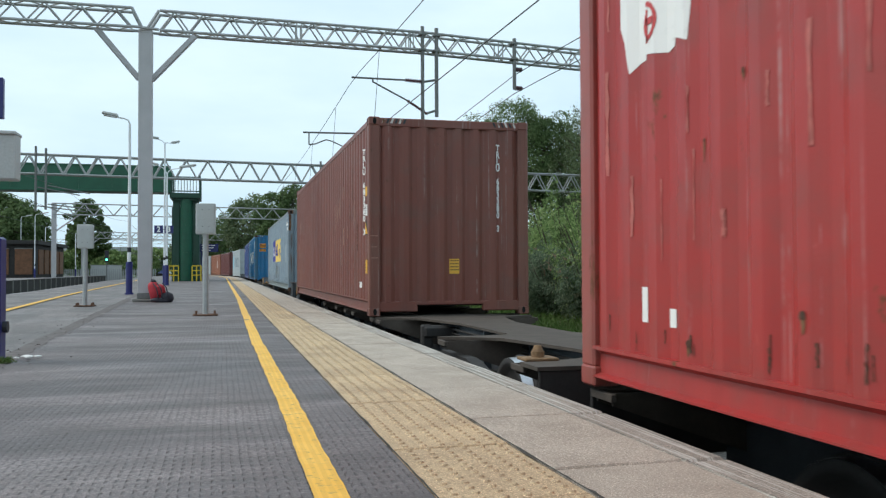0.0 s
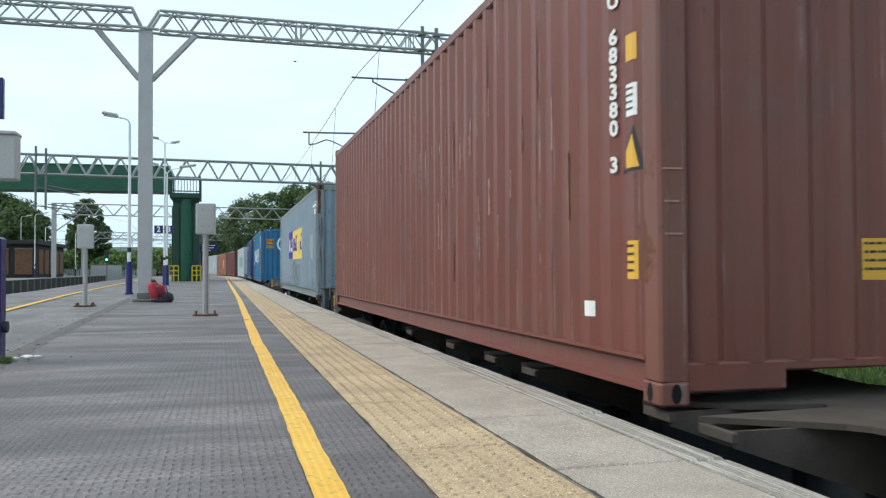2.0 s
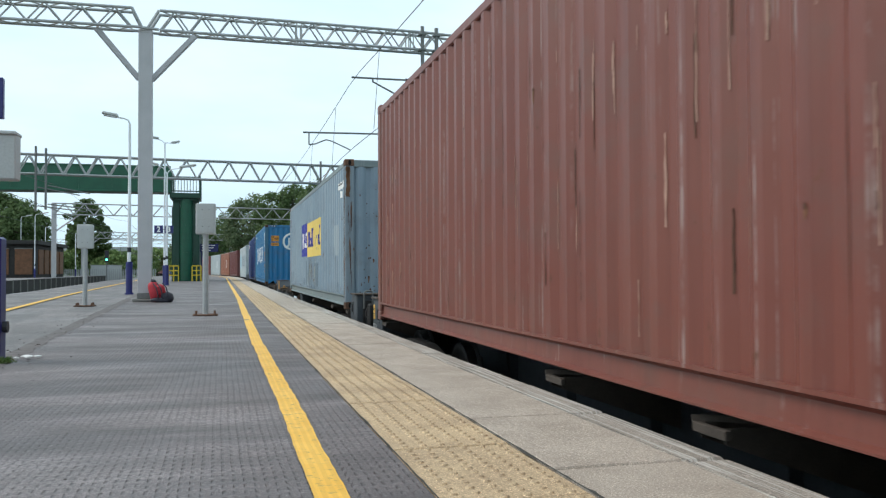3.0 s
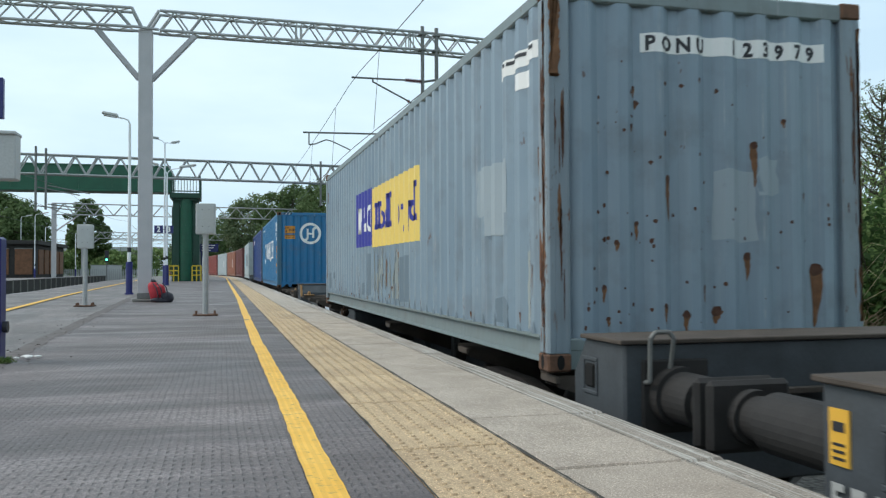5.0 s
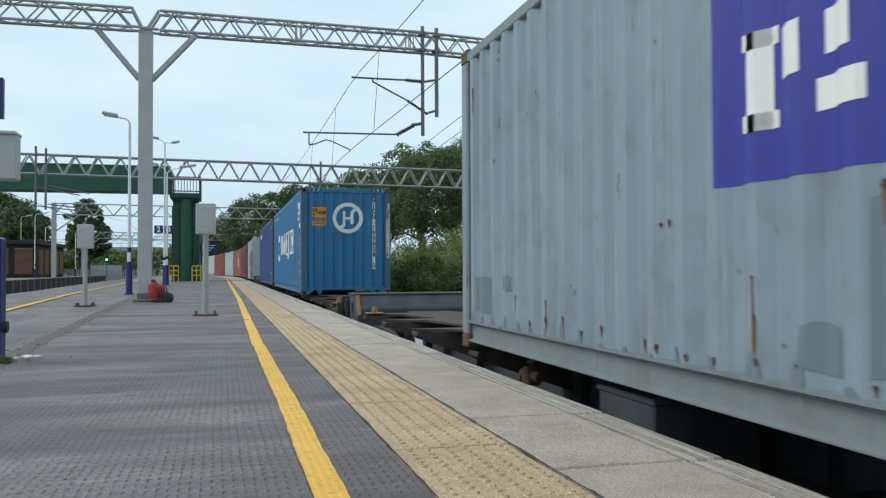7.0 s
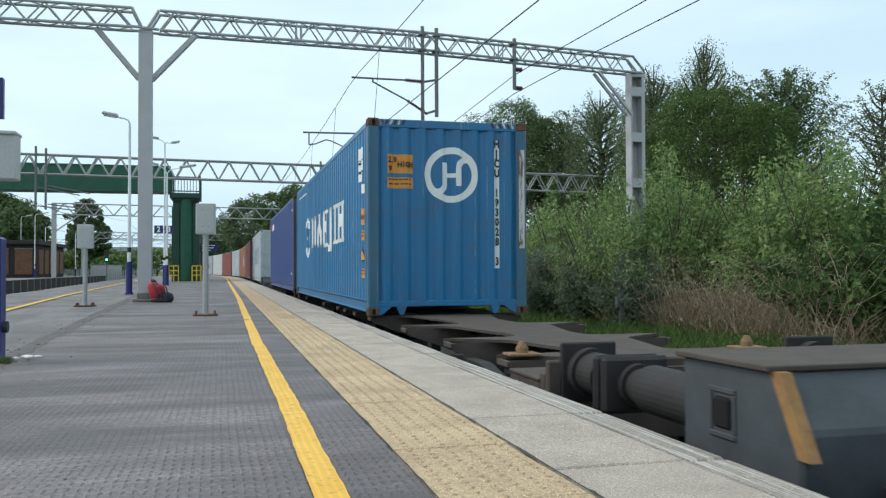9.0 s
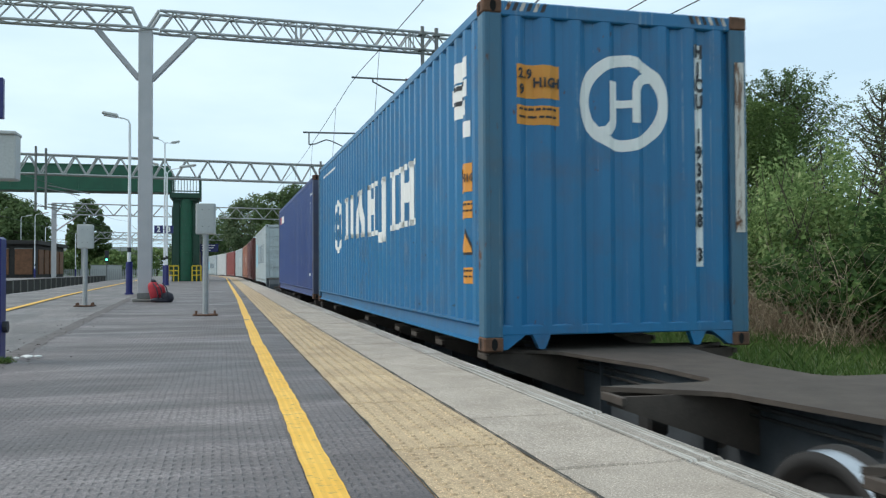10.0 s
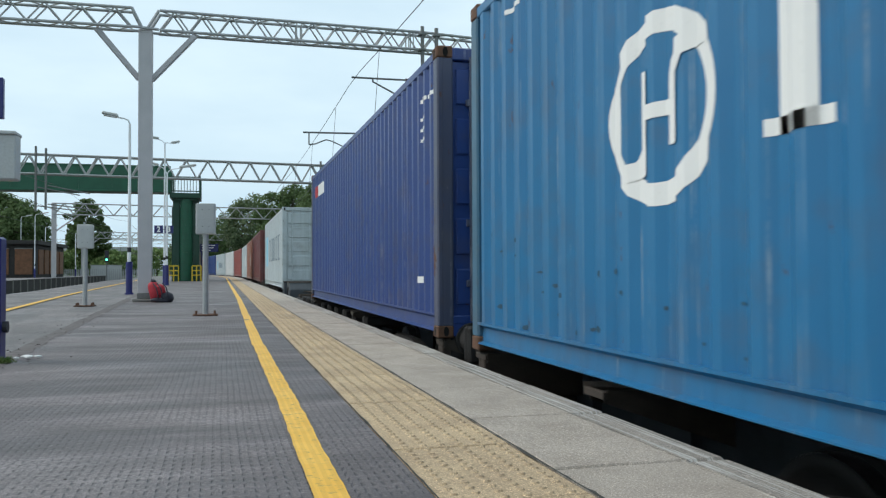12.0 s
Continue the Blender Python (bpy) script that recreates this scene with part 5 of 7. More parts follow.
            # a block proud of the side, the hole's inner shade painted near black
            box(bm, (-1.184, ym + 0.03, D - 0.02), (-1.15, ym + 0.16, D + 0.12), 0.02)
            hole = part("side_hole", bm, M["void"], ebox, "dark square hand hole")
            bm = bmesh.new()
            yc, zc = ym + 0.095, D + 0.05
            for p0, p1 in (((-0.1, -0.11), (0.1, -0.085)), ((-0.1, 0.085), (0.1, 0.11)), ((-0.1, -0.085), (-0.078, 0.085)), ((0.078, -0.085), (0.1, 0.085))):
                box(bm, (-1.180, yc + p0[0], zc + p0[1]), (-1.168, yc + p1[0], zc + p1[1]), 0.005)
            part("hole_rim", bm, M["wagon_side"], hole)
            bm = bmesh.new()
            box(bm, (-1.2, y0 + (0.02 if sgn > 0 else -0.02), D + 0.265), (1.2, y1 + sgn * 0.16, D + 0.29), 0.005)
            part("top_plate", bm, M["wagon"], ebox)
            if sgn < 0:
                bm = bmesh.new()
                xq, yq = -1.06, y0 - 0.03
                tube(bm, [(xq, yq, D + 0.06), (xq, yq - 0.05, D + 0.07), (xq, yq - 0.06, D + 0.30), (xq + 0.03, yq - 0.06, D + 0.335), (xq + 0.11, yq - 0.06, D + 0.335), (xq + 0.14, yq - 0.06, D + 0.30), (xq + 0.14, yq, D + 0.06)], 0.013, 8)
                part("grab_rail", bm, M["dull_steel"], ebox, "bent steel grab rail")
            if stripe and sgn > 0:
                bm = bmesh.new()
                p = [(y1 + 0.19, D + 0.268), (y1 + 0.12, D + 0.268), (y1 - 0.05, D - 0.05), (y1 + 0.02, D - 0.05)]
                vs = [bm.verts.new((-1.172, y, z)) for y, z in p] + [bm.verts.new((-1.12, y, z)) for y, z in p]
                bm.faces.new(vs[:4])
                bm.faces.new(vs[4:])
                for i in range(4):
                    bm.faces.new((vs[i], vs[(i + 1) % 4], vs[4 + (i + 1) % 4], vs[4 + i]))
                part("edge_stripe", bm, M["spigot_orange"], ebox, "worn orange painted edge")
            if plate and sgn > 0:
                bm = bmesh.new()
                box(bm, (-1.178, y0 - 0.15, D - 0.02), (-1.168, y0 - 0.05, D + 0.18))
                part("warning_plate", bm, M["mark_caution"], ebox, "yellow warning plate")
                for zz, hh in ((D + 0.10, 0.035), (D + 0.0, 0.010), (D + 0.025, 0.010), (D + 0.05, 0.010)):
                    bm = bmesh.new()
                    box(bm, (-1.181, y0 - 0.13, zz), (-1.177, y0 - 0.07, zz + hh))
                    part("plate_print", bm, M["mark_black"], ebox)
                bm = letters("FEA", 0, 0, 0.12, 0.10)
                for v in bm.verts:
                    v.co = (-1.181, y0 - 0.09 - v.co.x, D - 0.20 + v.co.y)
                part("wagon_code", bm, M["cabinet"], ebox, "grey stencilled letters FEA")
        else:
            box(bm, (-1.16, y0, D - 0.50), (1.16, y0 - sgn * 0.06, D + 0.06), 0.012)
            box(bm, (-1.16, y0 - sgn * 0.06, D - 0.40), (1.16, y0 - sgn * 0.16, D - 0.03), 0.01)
            part("headstock", bm, M["wagon"], t)
            if sgn < 0 and spigots:
                ya = spigots[0] - c - tip
                for sx in (-1, 1):
                    bm = bmesh.new()
                    box(bm, (sx * 1.155, y0 + 0.17, D - 0.42), (sx * 0.36, ya - 0.02, D - 0.10), 0.012)
                    box(bm, (sx * 1.165, y0 + 0.17, D - 0.10), (sx * 0.34, ya - 0.02, D - 0.075), 0.006)
                    sill = part("end_sill", bm, M["wagon"], t)
                    if sx < 0:
                        bm = letters("FEA", 0, 0, 0.11, 0.10)
                        for v in bm.verts:
                            v.co = (-1.168, ya - 0.22 - v.co.x, D - 0.25 + v.co.y)
                        part("wagon_code", bm, M["cabinet"], sill, "grey stencilled letters FEA")
        if ends:
            for sx in (-0.87, 0.87):
                bm = bmesh.new()
                z = D - 0.02
                rod(bm, (sx, y0, z), (sx, e - sgn * 0.28, z), 0.140, 28)
                rod(bm, (sx, y0, z), (sx, y0 + sgn * 0.1, z), 0.165, 28)
                rod(bm, (sx, e - sgn * 0.30, z), (sx, e - sgn * 0.06, z), 0.105, 28)
                box(bm, (sx - 0.2, y0 - 0.02, z - 0.2), (sx + 0.2, y0 + 0.02, z + 0.2), 0.01)
                buf = part("buffer", bm, M["under"], t, smooth=False)
                bm = bmesh.new()
                box(bm, (sx - 0.22, e - sgn * 0.085, z - 0.17), (sx + 0.22, e - sgn * 0.03, z + 0.17), 0.025)
                rod(bm, (sx, e - sgn * 0.14, z), (sx, e - sgn * 0.08, z), 0.13, 24)
                part("buffer_head", bm, M["under"], buf)
            bm = bmesh.new()
            for i in range(4):
                bar(bm, (0, e - sgn * (0.6 - 0.14 * i), D - 0.12 - 0.05 * i), (0, e - sgn * (0.46 - 0.14 * i), D - 0.17 - 0.05 * i), 0.09, 0.05)
            tube(bm, [(0.3, y0, D - 0.2), (0.3, e - sgn * 0.3, D - 0.5), (0.25, e, D - 0.55)], 0.022, 8)
            part("coupling", bm, M["under"], t)
    if stripe:
        bm = bmesh.new()
        box(bm, (-1.14, 36.5 - c, D - 0.42), (-0.5, 37.15 - c, D - 0.002), 0.015)
        box(bm, (-1.15, 36.48 - c, D - 0.03), (-0.5, 37.17 - c, D + 0.006), 0.008)
        part("equipment_box", bm, M["wagon_side"], t, "blue-grey steel equipment box")
        bm = bmesh.new()
        yv = 38.6 - c
        rod(bm, (-1.02, yv - 0.18, D - 0.12), (-1.02, yv + 0.18, D - 0.12), 0.035, 10)
        box(bm, (-1.08, yv - 0.05, D - 0.20), (-0.95, yv + 0.07, D - 0.06), 0.02)
        rod(bm, (-1.02, yv, D - 0.08), (-1.02, yv, D + 0.0), 0.016, 8)
        bar(bm, (-1.02, yv - 0.1, D - 0.005), (-1.02, yv + 0.06, D - 0.03), 0.03, 0.015)
        part("brake_valve", bm, M["rail_side"], t, "rusty red brake valve with a lever")
    # brake gear boxes slung along the sides
    for k, y in enumerate(((-h + 5.6, -1.2, 0.8, h - 6.0) if len(arms) < 7 else (-1.2,))):
        bm = bmesh.new()
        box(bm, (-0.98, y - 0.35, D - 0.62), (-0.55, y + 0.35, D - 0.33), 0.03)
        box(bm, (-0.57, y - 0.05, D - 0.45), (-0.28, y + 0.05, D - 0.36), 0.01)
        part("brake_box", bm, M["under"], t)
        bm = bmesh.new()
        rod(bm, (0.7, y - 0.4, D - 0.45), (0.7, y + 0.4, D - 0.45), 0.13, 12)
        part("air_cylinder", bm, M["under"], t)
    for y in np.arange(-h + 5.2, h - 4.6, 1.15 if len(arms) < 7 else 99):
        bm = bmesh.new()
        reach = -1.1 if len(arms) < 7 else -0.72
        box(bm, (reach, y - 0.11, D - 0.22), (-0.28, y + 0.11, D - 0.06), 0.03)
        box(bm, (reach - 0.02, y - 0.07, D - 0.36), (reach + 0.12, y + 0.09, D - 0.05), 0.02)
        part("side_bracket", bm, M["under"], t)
    for yb in (-half + 3.05, half - inset):
        bg = new("bogie", BOG_MESH)
        if BOG_MESH is None:
            bpy.data.objects.remove(bg)
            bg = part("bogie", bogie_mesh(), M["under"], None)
            BOG_MESH = bg.data
        bg.parent = t
        bg.matrix_basis = pose(0, yb, 0)
        for dy in (-1.0, 1.0):
            if SET_MESH is None:
                w = part("wheelset", wheelset(), M["under"], None, smooth=True)
                SET_MESH = w.data
                TREAD_MESH = [part("tread", tread(sx), M["tyre"], w, "bright worn wheel tread", True).data for sx in (-1, 1)]
            else:
                w = new("wheelset", SET_MESH)
                for me in TREAD_MESH:
                    new("tread", me).parent = w
            w.parent = t
            w["label"] = "grimy steel wheelset"
            WHEELS.append((w, yb + dy, c))
    WAGONS.append((t, c))
    return t


def train_wagons():
    wagon(-16.0, 5.2, (-7.4, -1.4, 4.55), False, False, joined=1)
    wagon(5.2, 26.0, (6.0, 8.25, 11.82, 12.35, 14.2, 15.1, 16.35, 18.2, 24.25), False, True, spigots=(6.0,), plate=True, joined=-1)
    wagon(26.0, 48.1, (27.75, 29.85, 33.45, 39.65, 42.0, 43.9, 45.5), True, True, spigots=(45.5,), stripe=True)
    wagon(48.1, 68.45, (49.68, 51.35, 53.42, 55.87, 57.35, 58.5, 59.45, 61.75, 65.5, 67.75), False, False, spigots=(49.68,), inset=5.5)
    wagon(68.45, 90.4, (69.15, 75.1, 81.05, 85.2, 88.6), False, True)
    wagon(90.4, 108.2, (91.45, 97.4, 103.35), True, False)
    a = 108.2
    for b in (121.8, 135.2, 149.4, 162.8, 176.2, 189.6, 203.0, 216.5):
        wagon(a, b, (a + 1.0, (a + b) / 2, b - 0.8), False, False, ends=False)
        a = b


train_wagons()

# ---- overhead line gantries ----
def lattice(t, a, b, h, w, bays, chord=0.035, web=0.02, mat=None, name="truss"):
    """A square lattice girder from a to b (ends of its top middle line), h high and w wide."""
    a, b = Vector(a), Vector(b)
    d = (b - a)
    side = Vector((-d.y, d.x, 0)).normalized() * (w / 2)
    dn = Vector((0, 0, -h))
    bm = bmesh.new()
    for s in (-1, 1):
        for z in (Vector((0, 0, 0)), dn):
            rod(bm, a + side * s + z, b + side * s + z, chord, 8)
    g = part(name, bm, mat or M["galv"], t)
    bm = bmesh.new()
    for i in range(bays):
        p, q = a + d * (i / bays), a + d * ((i + 1) / bays)
        m = (p + q) / 2
        for s in (-1, 1):
            rod(bm, p + side * s + dn, m + side * s, web, 6)
            rod(bm, m + side * s, q + side * s + dn, web, 6)
        rod(bm, p - side, m + side, web * 0.8, 5)
        rod(bm, m + side, q - side, web * 0.8, 5)
        rod(bm, p - side + dn, m + side + dn, web * 0.8, 5)
        rod(bm, m + side + dn, q - side + dn, web * 0.8, 5)
    part("lacing", bm, mat or M["galv"], g)
    return g


def channel_post(t, x, y, z0, z1, w, d, windows=False):
    bm = bmesh.new()
    if windows:
        box(bm, (x + w / 2 - 0.10, y - d / 2, z0), (x + w / 2, y + d / 2, z1), 0.006)
        box(bm, (x - w / 2, y - d / 2, z0), (x - w / 2 + 0.05, y + d / 2, z1), 0.006)
        for z in np.arange(z0, z1, 1.3):
            box(bm, (x - w / 2, y - d / 2 - 0.004, z), (x + w / 2, y + d / 2 + 0.004, z + 0.26), 0.004)
        box(bm, (x - w / 2, y - d / 2 - 0.004, z1 - 0.12), (x + w / 2, y + d / 2 + 0.004, z1), 0.004)
        box(bm, (x - w / 2 + 0.04, y + d / 2 - 0.06, z0), (x + w / 2 - 0.08, y + d / 2 - 0.02, z1))
    else:
        box(bm, (x - w / 2, y - d / 2, z0), (x + w / 2, y + d / 2, z1), 0.012)
    return part("post", bm, M["mast"], t, "grey painted steel post")


def insulator(t, a, b, n, r=0.07, r0=0.025):
    a, b = Vector(a), Vector(b)
    bm = bmesh.new()
    rod(bm, a, b, r0, 8)
    for i in range(n):
        p = a + (b - a) * ((i + 0.5) / n)
        e = (b - a) * (0.28 / n)
        rod(bm, p - e, p + e, r, 12, r * 0.55)
    return part("insulator", bm, M["insulator"], t, "ribbed brown insulator")


def near_gantry():
    """The portal over the platform: a Y post, two truss arms, droppers and the wire supports."""
    t = thing("overhead_gantry", "grey lattice overhead line gantry with a post on the platform", "gantry", kind="")
    Y = 20.5
    channel_post(t, -3.74, Y, 0.05, 6.18, 0.30, 0.30)
    bm = bmesh.new()
    box(bm, (-3.99, Y - 0.24, 0.0), (-3.49, Y + 0.24, 0.07), 0.015)
    part("plinth", bm, M["concrete_base"], t, "weathered concrete plinth")
    bm = bmesh.new()
    box(bm, (-3.90, Y - 0.16, 0.07), (-3.58, Y + 0.16, 0.20), 0.01)
    part("post_foot", bm, M["dull_steel"], t)
    for x0, x1, z1 in ((-3.88, -4.80, 6.17), (-3.60, -2.66, 6.12)):
        bm = bmesh.new()
        bar(bm, (x0, Y - 0.04, 5.06), (x1, Y - 0.04, z1), 0.13, 0.06, (0, 1, 0))
        bar(bm, (x0, Y - 0.04, 5.01), (x1, Y - 0.04, z1 - 0.05), 0.02, 0.14, (0, 1, 0))
        part("brace", bm, M["mast"], t)
    # left arm
    lattice(t, (-13.5, Y, 6.66), (-4.03, Y, 6.64), 0.43, 0.36, 13)
    # the right-hand girder runs a little askew to the far post
    def at(x):
        return Y + (x + 3.74) * 0.129
    lattice(t, (-3.45, at(-3.45), 6.63), (2.91, at(2.91), 6.77), 0.45, 0.36, 10)
    lattice(t, (2.91, at(2.91), 6.77), (9.22, at(9.22), 6.72), 0.45, 0.36, 9)
    for p, q in (((-4.03, 6.64), (-3.80, 6.18)), ((-3.45, 6.63), (-3.70, 6.18)), ((9.22, 6.72), (9.6, 6.32))):
        for dy in (-0.18, 0.18):
            bm = bmesh.new()
            rod(bm, (p[0], at(p[0]) + dy, p[1]), (q[0], at(q[0]) + dy, q[1]), 0.035, 8)
            part("truss_end", bm, M["galv"], t)
    for p, q in (((-4.03, 6.21), (-3.60, 6.20)), ((-3.45, 6.19), (-3.8, 6.20)), ((9.2, 6.27), (9.6, 6.27))):
        for dy in (-0.18, 0.18):
            bm = bmesh.new()
            rod(bm, (p[0], at(p[0]) + dy, p[1]), (q[0], at(q[0]) + dy, q[1]), 0.033, 8)
            part("truss_end", bm, M["galv"], t)
    for x in (-0.25, 2.6, 5.1):
        z = 6.70 if x < 0 else 6.76
        for dy in (-0.18, 0.18):
            bm = bmesh.new()
            for k in (-0.06, 0.06):
                rod(bm, (x + k, at(x) + dy, z), (x + k, at(x) + dy, z - 0.47), 0.016, 6)
            part("splice", bm, M["galv"], t)
    # right-hand post with panelled openings, and its braces
    channel_post(t, 9.38, at(9.38), -0.9, 6.27, 0.44, 0.34, True)
    for dy in (-0.15, 0.15):
        bm = bmesh.new()
        bar(bm, (9.2, at(9.2) + dy, 5.06), (8.1, at(8.1) + dy, 6.21), 0.07, 0.07)
        part("brace", bm, M["mast"], t)
    # dropper tubes
    for x, z0, z1, r in ((2.89, 4.10, 6.90, 0.047), (3.27, 4.61, 6.89, 0.05), (5.48, 5.48, 6.84, 0.05)):
        bm = bmesh.new()
        y = at(x) - 0.24
        rod(bm, (x, y, z0), (x, y, z1), r, 12)
        for z in (6.70, 6.30):
            box(bm, (x - 0.09, y - 0.06, z - 0.03), (x + 0.09, y + 0.16, z + 0.03), 0.01)
        part("dropper_tube", bm, M["dull_steel"], t)
    # catenary arm on the second tube
    def arm(name, pts, r):
        bm = bmesh.new()
        tube(bm, [(x, at(x) - 0.24, z) for x, z in pts], r, 8)
        return part(name, bm, M["dull_steel"], t)
    def ins(x0, z0, x1, z1, n, r):
        insulator(t, (x0, at(x0) - 0.24, z0), (x1, at(x1) - 0.24, z1), n, r)
    arm("cantilever_arm", [(1.04, 5.45), (2.45, 5.49)], 0.024)
    arm("arm_strut", [(1.58, 5.48), (1.58, 5.38), (2.49, 4.97)], 0.022)
    arm("arm_clamp", [(2.9, 5.48), (3.27, 5.56)], 0.03)
    arm("arm_clamp", [(3.0, 4.68), (3.27, 4.78)], 0.03)
    ins(2.43, 5.49, 2.92, 5.48, 8, 0.055)
    ins(2.49, 4.97, 3.02, 4.66, 9, 0.045)
    arm("registration_arm", [(-0.16, 4.02), (2.22, 4.10)], 0.022)
    arm("steady_arm", [(-0.02, 4.03), (-0.02, 3.73), (0.12, 3.75), (0.40, 3.87), (0.55, 3.84), (1.0, 3.65)], 0.016)
    arm("arm_clamp", [(2.6, 4.36), (2.89, 4.42)], 0.04)
    ins(2.2, 4.09, 2.66, 4.36, 8, 0.06)
    for z in (6.02, 5.52):
        ins(5.5, z, 5.72, z, 4, 0.07)
    return t


def wires():
    """The contact wire, the catenary above it, its droppers, and the feeders on the far side."""
    Y = 21.0
    def run(name, pts, r, label):
        t = thing(name, label, "overhead wire")
        bm = bmesh.new()
        tube(bm, pts, r, 6)
        part("wire", bm, M["wire"], t)
        return t
    def cat(y):
        if y < Y:
            u = (Y - y) / 50
            return 5.48 - 3.0 * u * (1 - u)
        u = ((y - Y) % 29) / 29
        return 5.48 - 0.8 * u * (1 - u)
    run("catenary_wire", [(off(1.12, y)[0], y, cat(y)) for y in np.arange(-26, 150, 2.0)], 0.008, "dark overhead catenary wire above the train")
    run("contact_wire", [(off(0.99 + (0.3 * (y - Y) / 40 if y > Y else 0.16 * (Y - y) / 12), y)[0], y, 3.64 - (0.11 * (Y - y) / 12 if y < Y else 0)) for y in np.arange(-26, 150, 2.0)], 0.008, "dark overhead contact wire above the train")
    for z in (6.0, 5.5):
        run("feeder_wire", [(5.66, y, z - 0.035 * abs(y - Y - 0.6)) for y in np.arange(-8, 62, 2.5)], 0.012, "dark feeder wire beside the line")
    for y in (17.5, 24.5, 31, 38, 46):
        t = thing("dropper_wire", "thin vertical dropper wire of the overhead line", "overhead wire", group="dropper wires")
        bm = bmesh.new()
        rod(bm, (off(1.12, y)[0], y, cat(y)), (off(1.0, y)[0], y, 3.62), 0.006, 5)
        part("dropper", bm, M["wire"], t)
    for y, x, z0, z1 in ((50, -10.5, 5.0, 3.9), (50, -14.4, 5.0, 3.9)):
        run("contact_wire", [(x, yy, z1) for yy in np.arange(10, 160, 10)], 0.011, "dark overhead contact wire over the far track")
        run("catenary_wire", [(x, yy, 5.3 - 0.5 * math.sin(math.pi * ((yy - 50) % 34) / 34)) for yy in np.arange(4, 160, 4)], 0.011, "dark overhead catenary wire over the far track")


def far_gantry(y, x0, x1, top, h, bays, mast_left=False, mast_right=False, tubes=()):
    t = thing("overhead_gantry", "grey lattice overhead line gantry further along the station", "gantry")
    lattice(t, (x0, y, top), (x1, y, top - 0.013 * (x1 - x0)), h, 0.45, bays, 0.05, 0.04)
    for flag, x in ((mast_left, x0), (mast_right, x1)):
        if flag:
            channel_post(t, x, y, -1.1, top - 0.013 * (x - x0) + 0.05, 0.45, 0.4)
    if mast_left:
        bm = bmesh.new()
        bar(bm, (x0 + 0.2, y, top - 3.0), (x0 + 2.6, y, top - h), 0.14, 0.14)
        part("brace", bm, M["mast"], t)
    for x, z0, z1 in tubes:
        bm = bmesh.new()
        rod(bm, (x, y - 0.3, z0), (x, y - 0.3, z1), 0.06, 10)
        part("dropper_tube", bm, M["dull_steel"], t)
        for za, zb, xe in ((1.3, 0.9, 2.2), (0.3, 0.0, 2.6)):
            bm = bmesh.new()
            rod(bm, (x + 0.1, y - 0.3, z0 + za), (x + xe, y - 0.3, z0 + zb), 0.03, 8)
            part("cantilever_arm", bm, M["dull_steel"], t)
    return t


near_gantry()
wires()
far_gantry(50, -18.5, 21.0, 7.08, 1.05, 34, tubes=((-11.7, 3.9, 7.4), (-11.2, 4.0, 7.3), (3.5, 4.4, 7.0)))
far_gantry(100, -19.6, 24.8, 8.05, 1.2, 22, True, True)
far_gantry(150, -24, 16, 7.1, 1.0, 22, True, True)
far_gantry(208, -36, 6, 8.9, 0.9, 20, True, True, tubes=((-27, 4.6, 9.2), (-20, 4.6, 9.2)))
far_gantry(262, -52, 2, 9.8, 0.9, 20, True, True, tubes=((-38, 4.6, 9.9), (-27, 4.6, 9.9)))


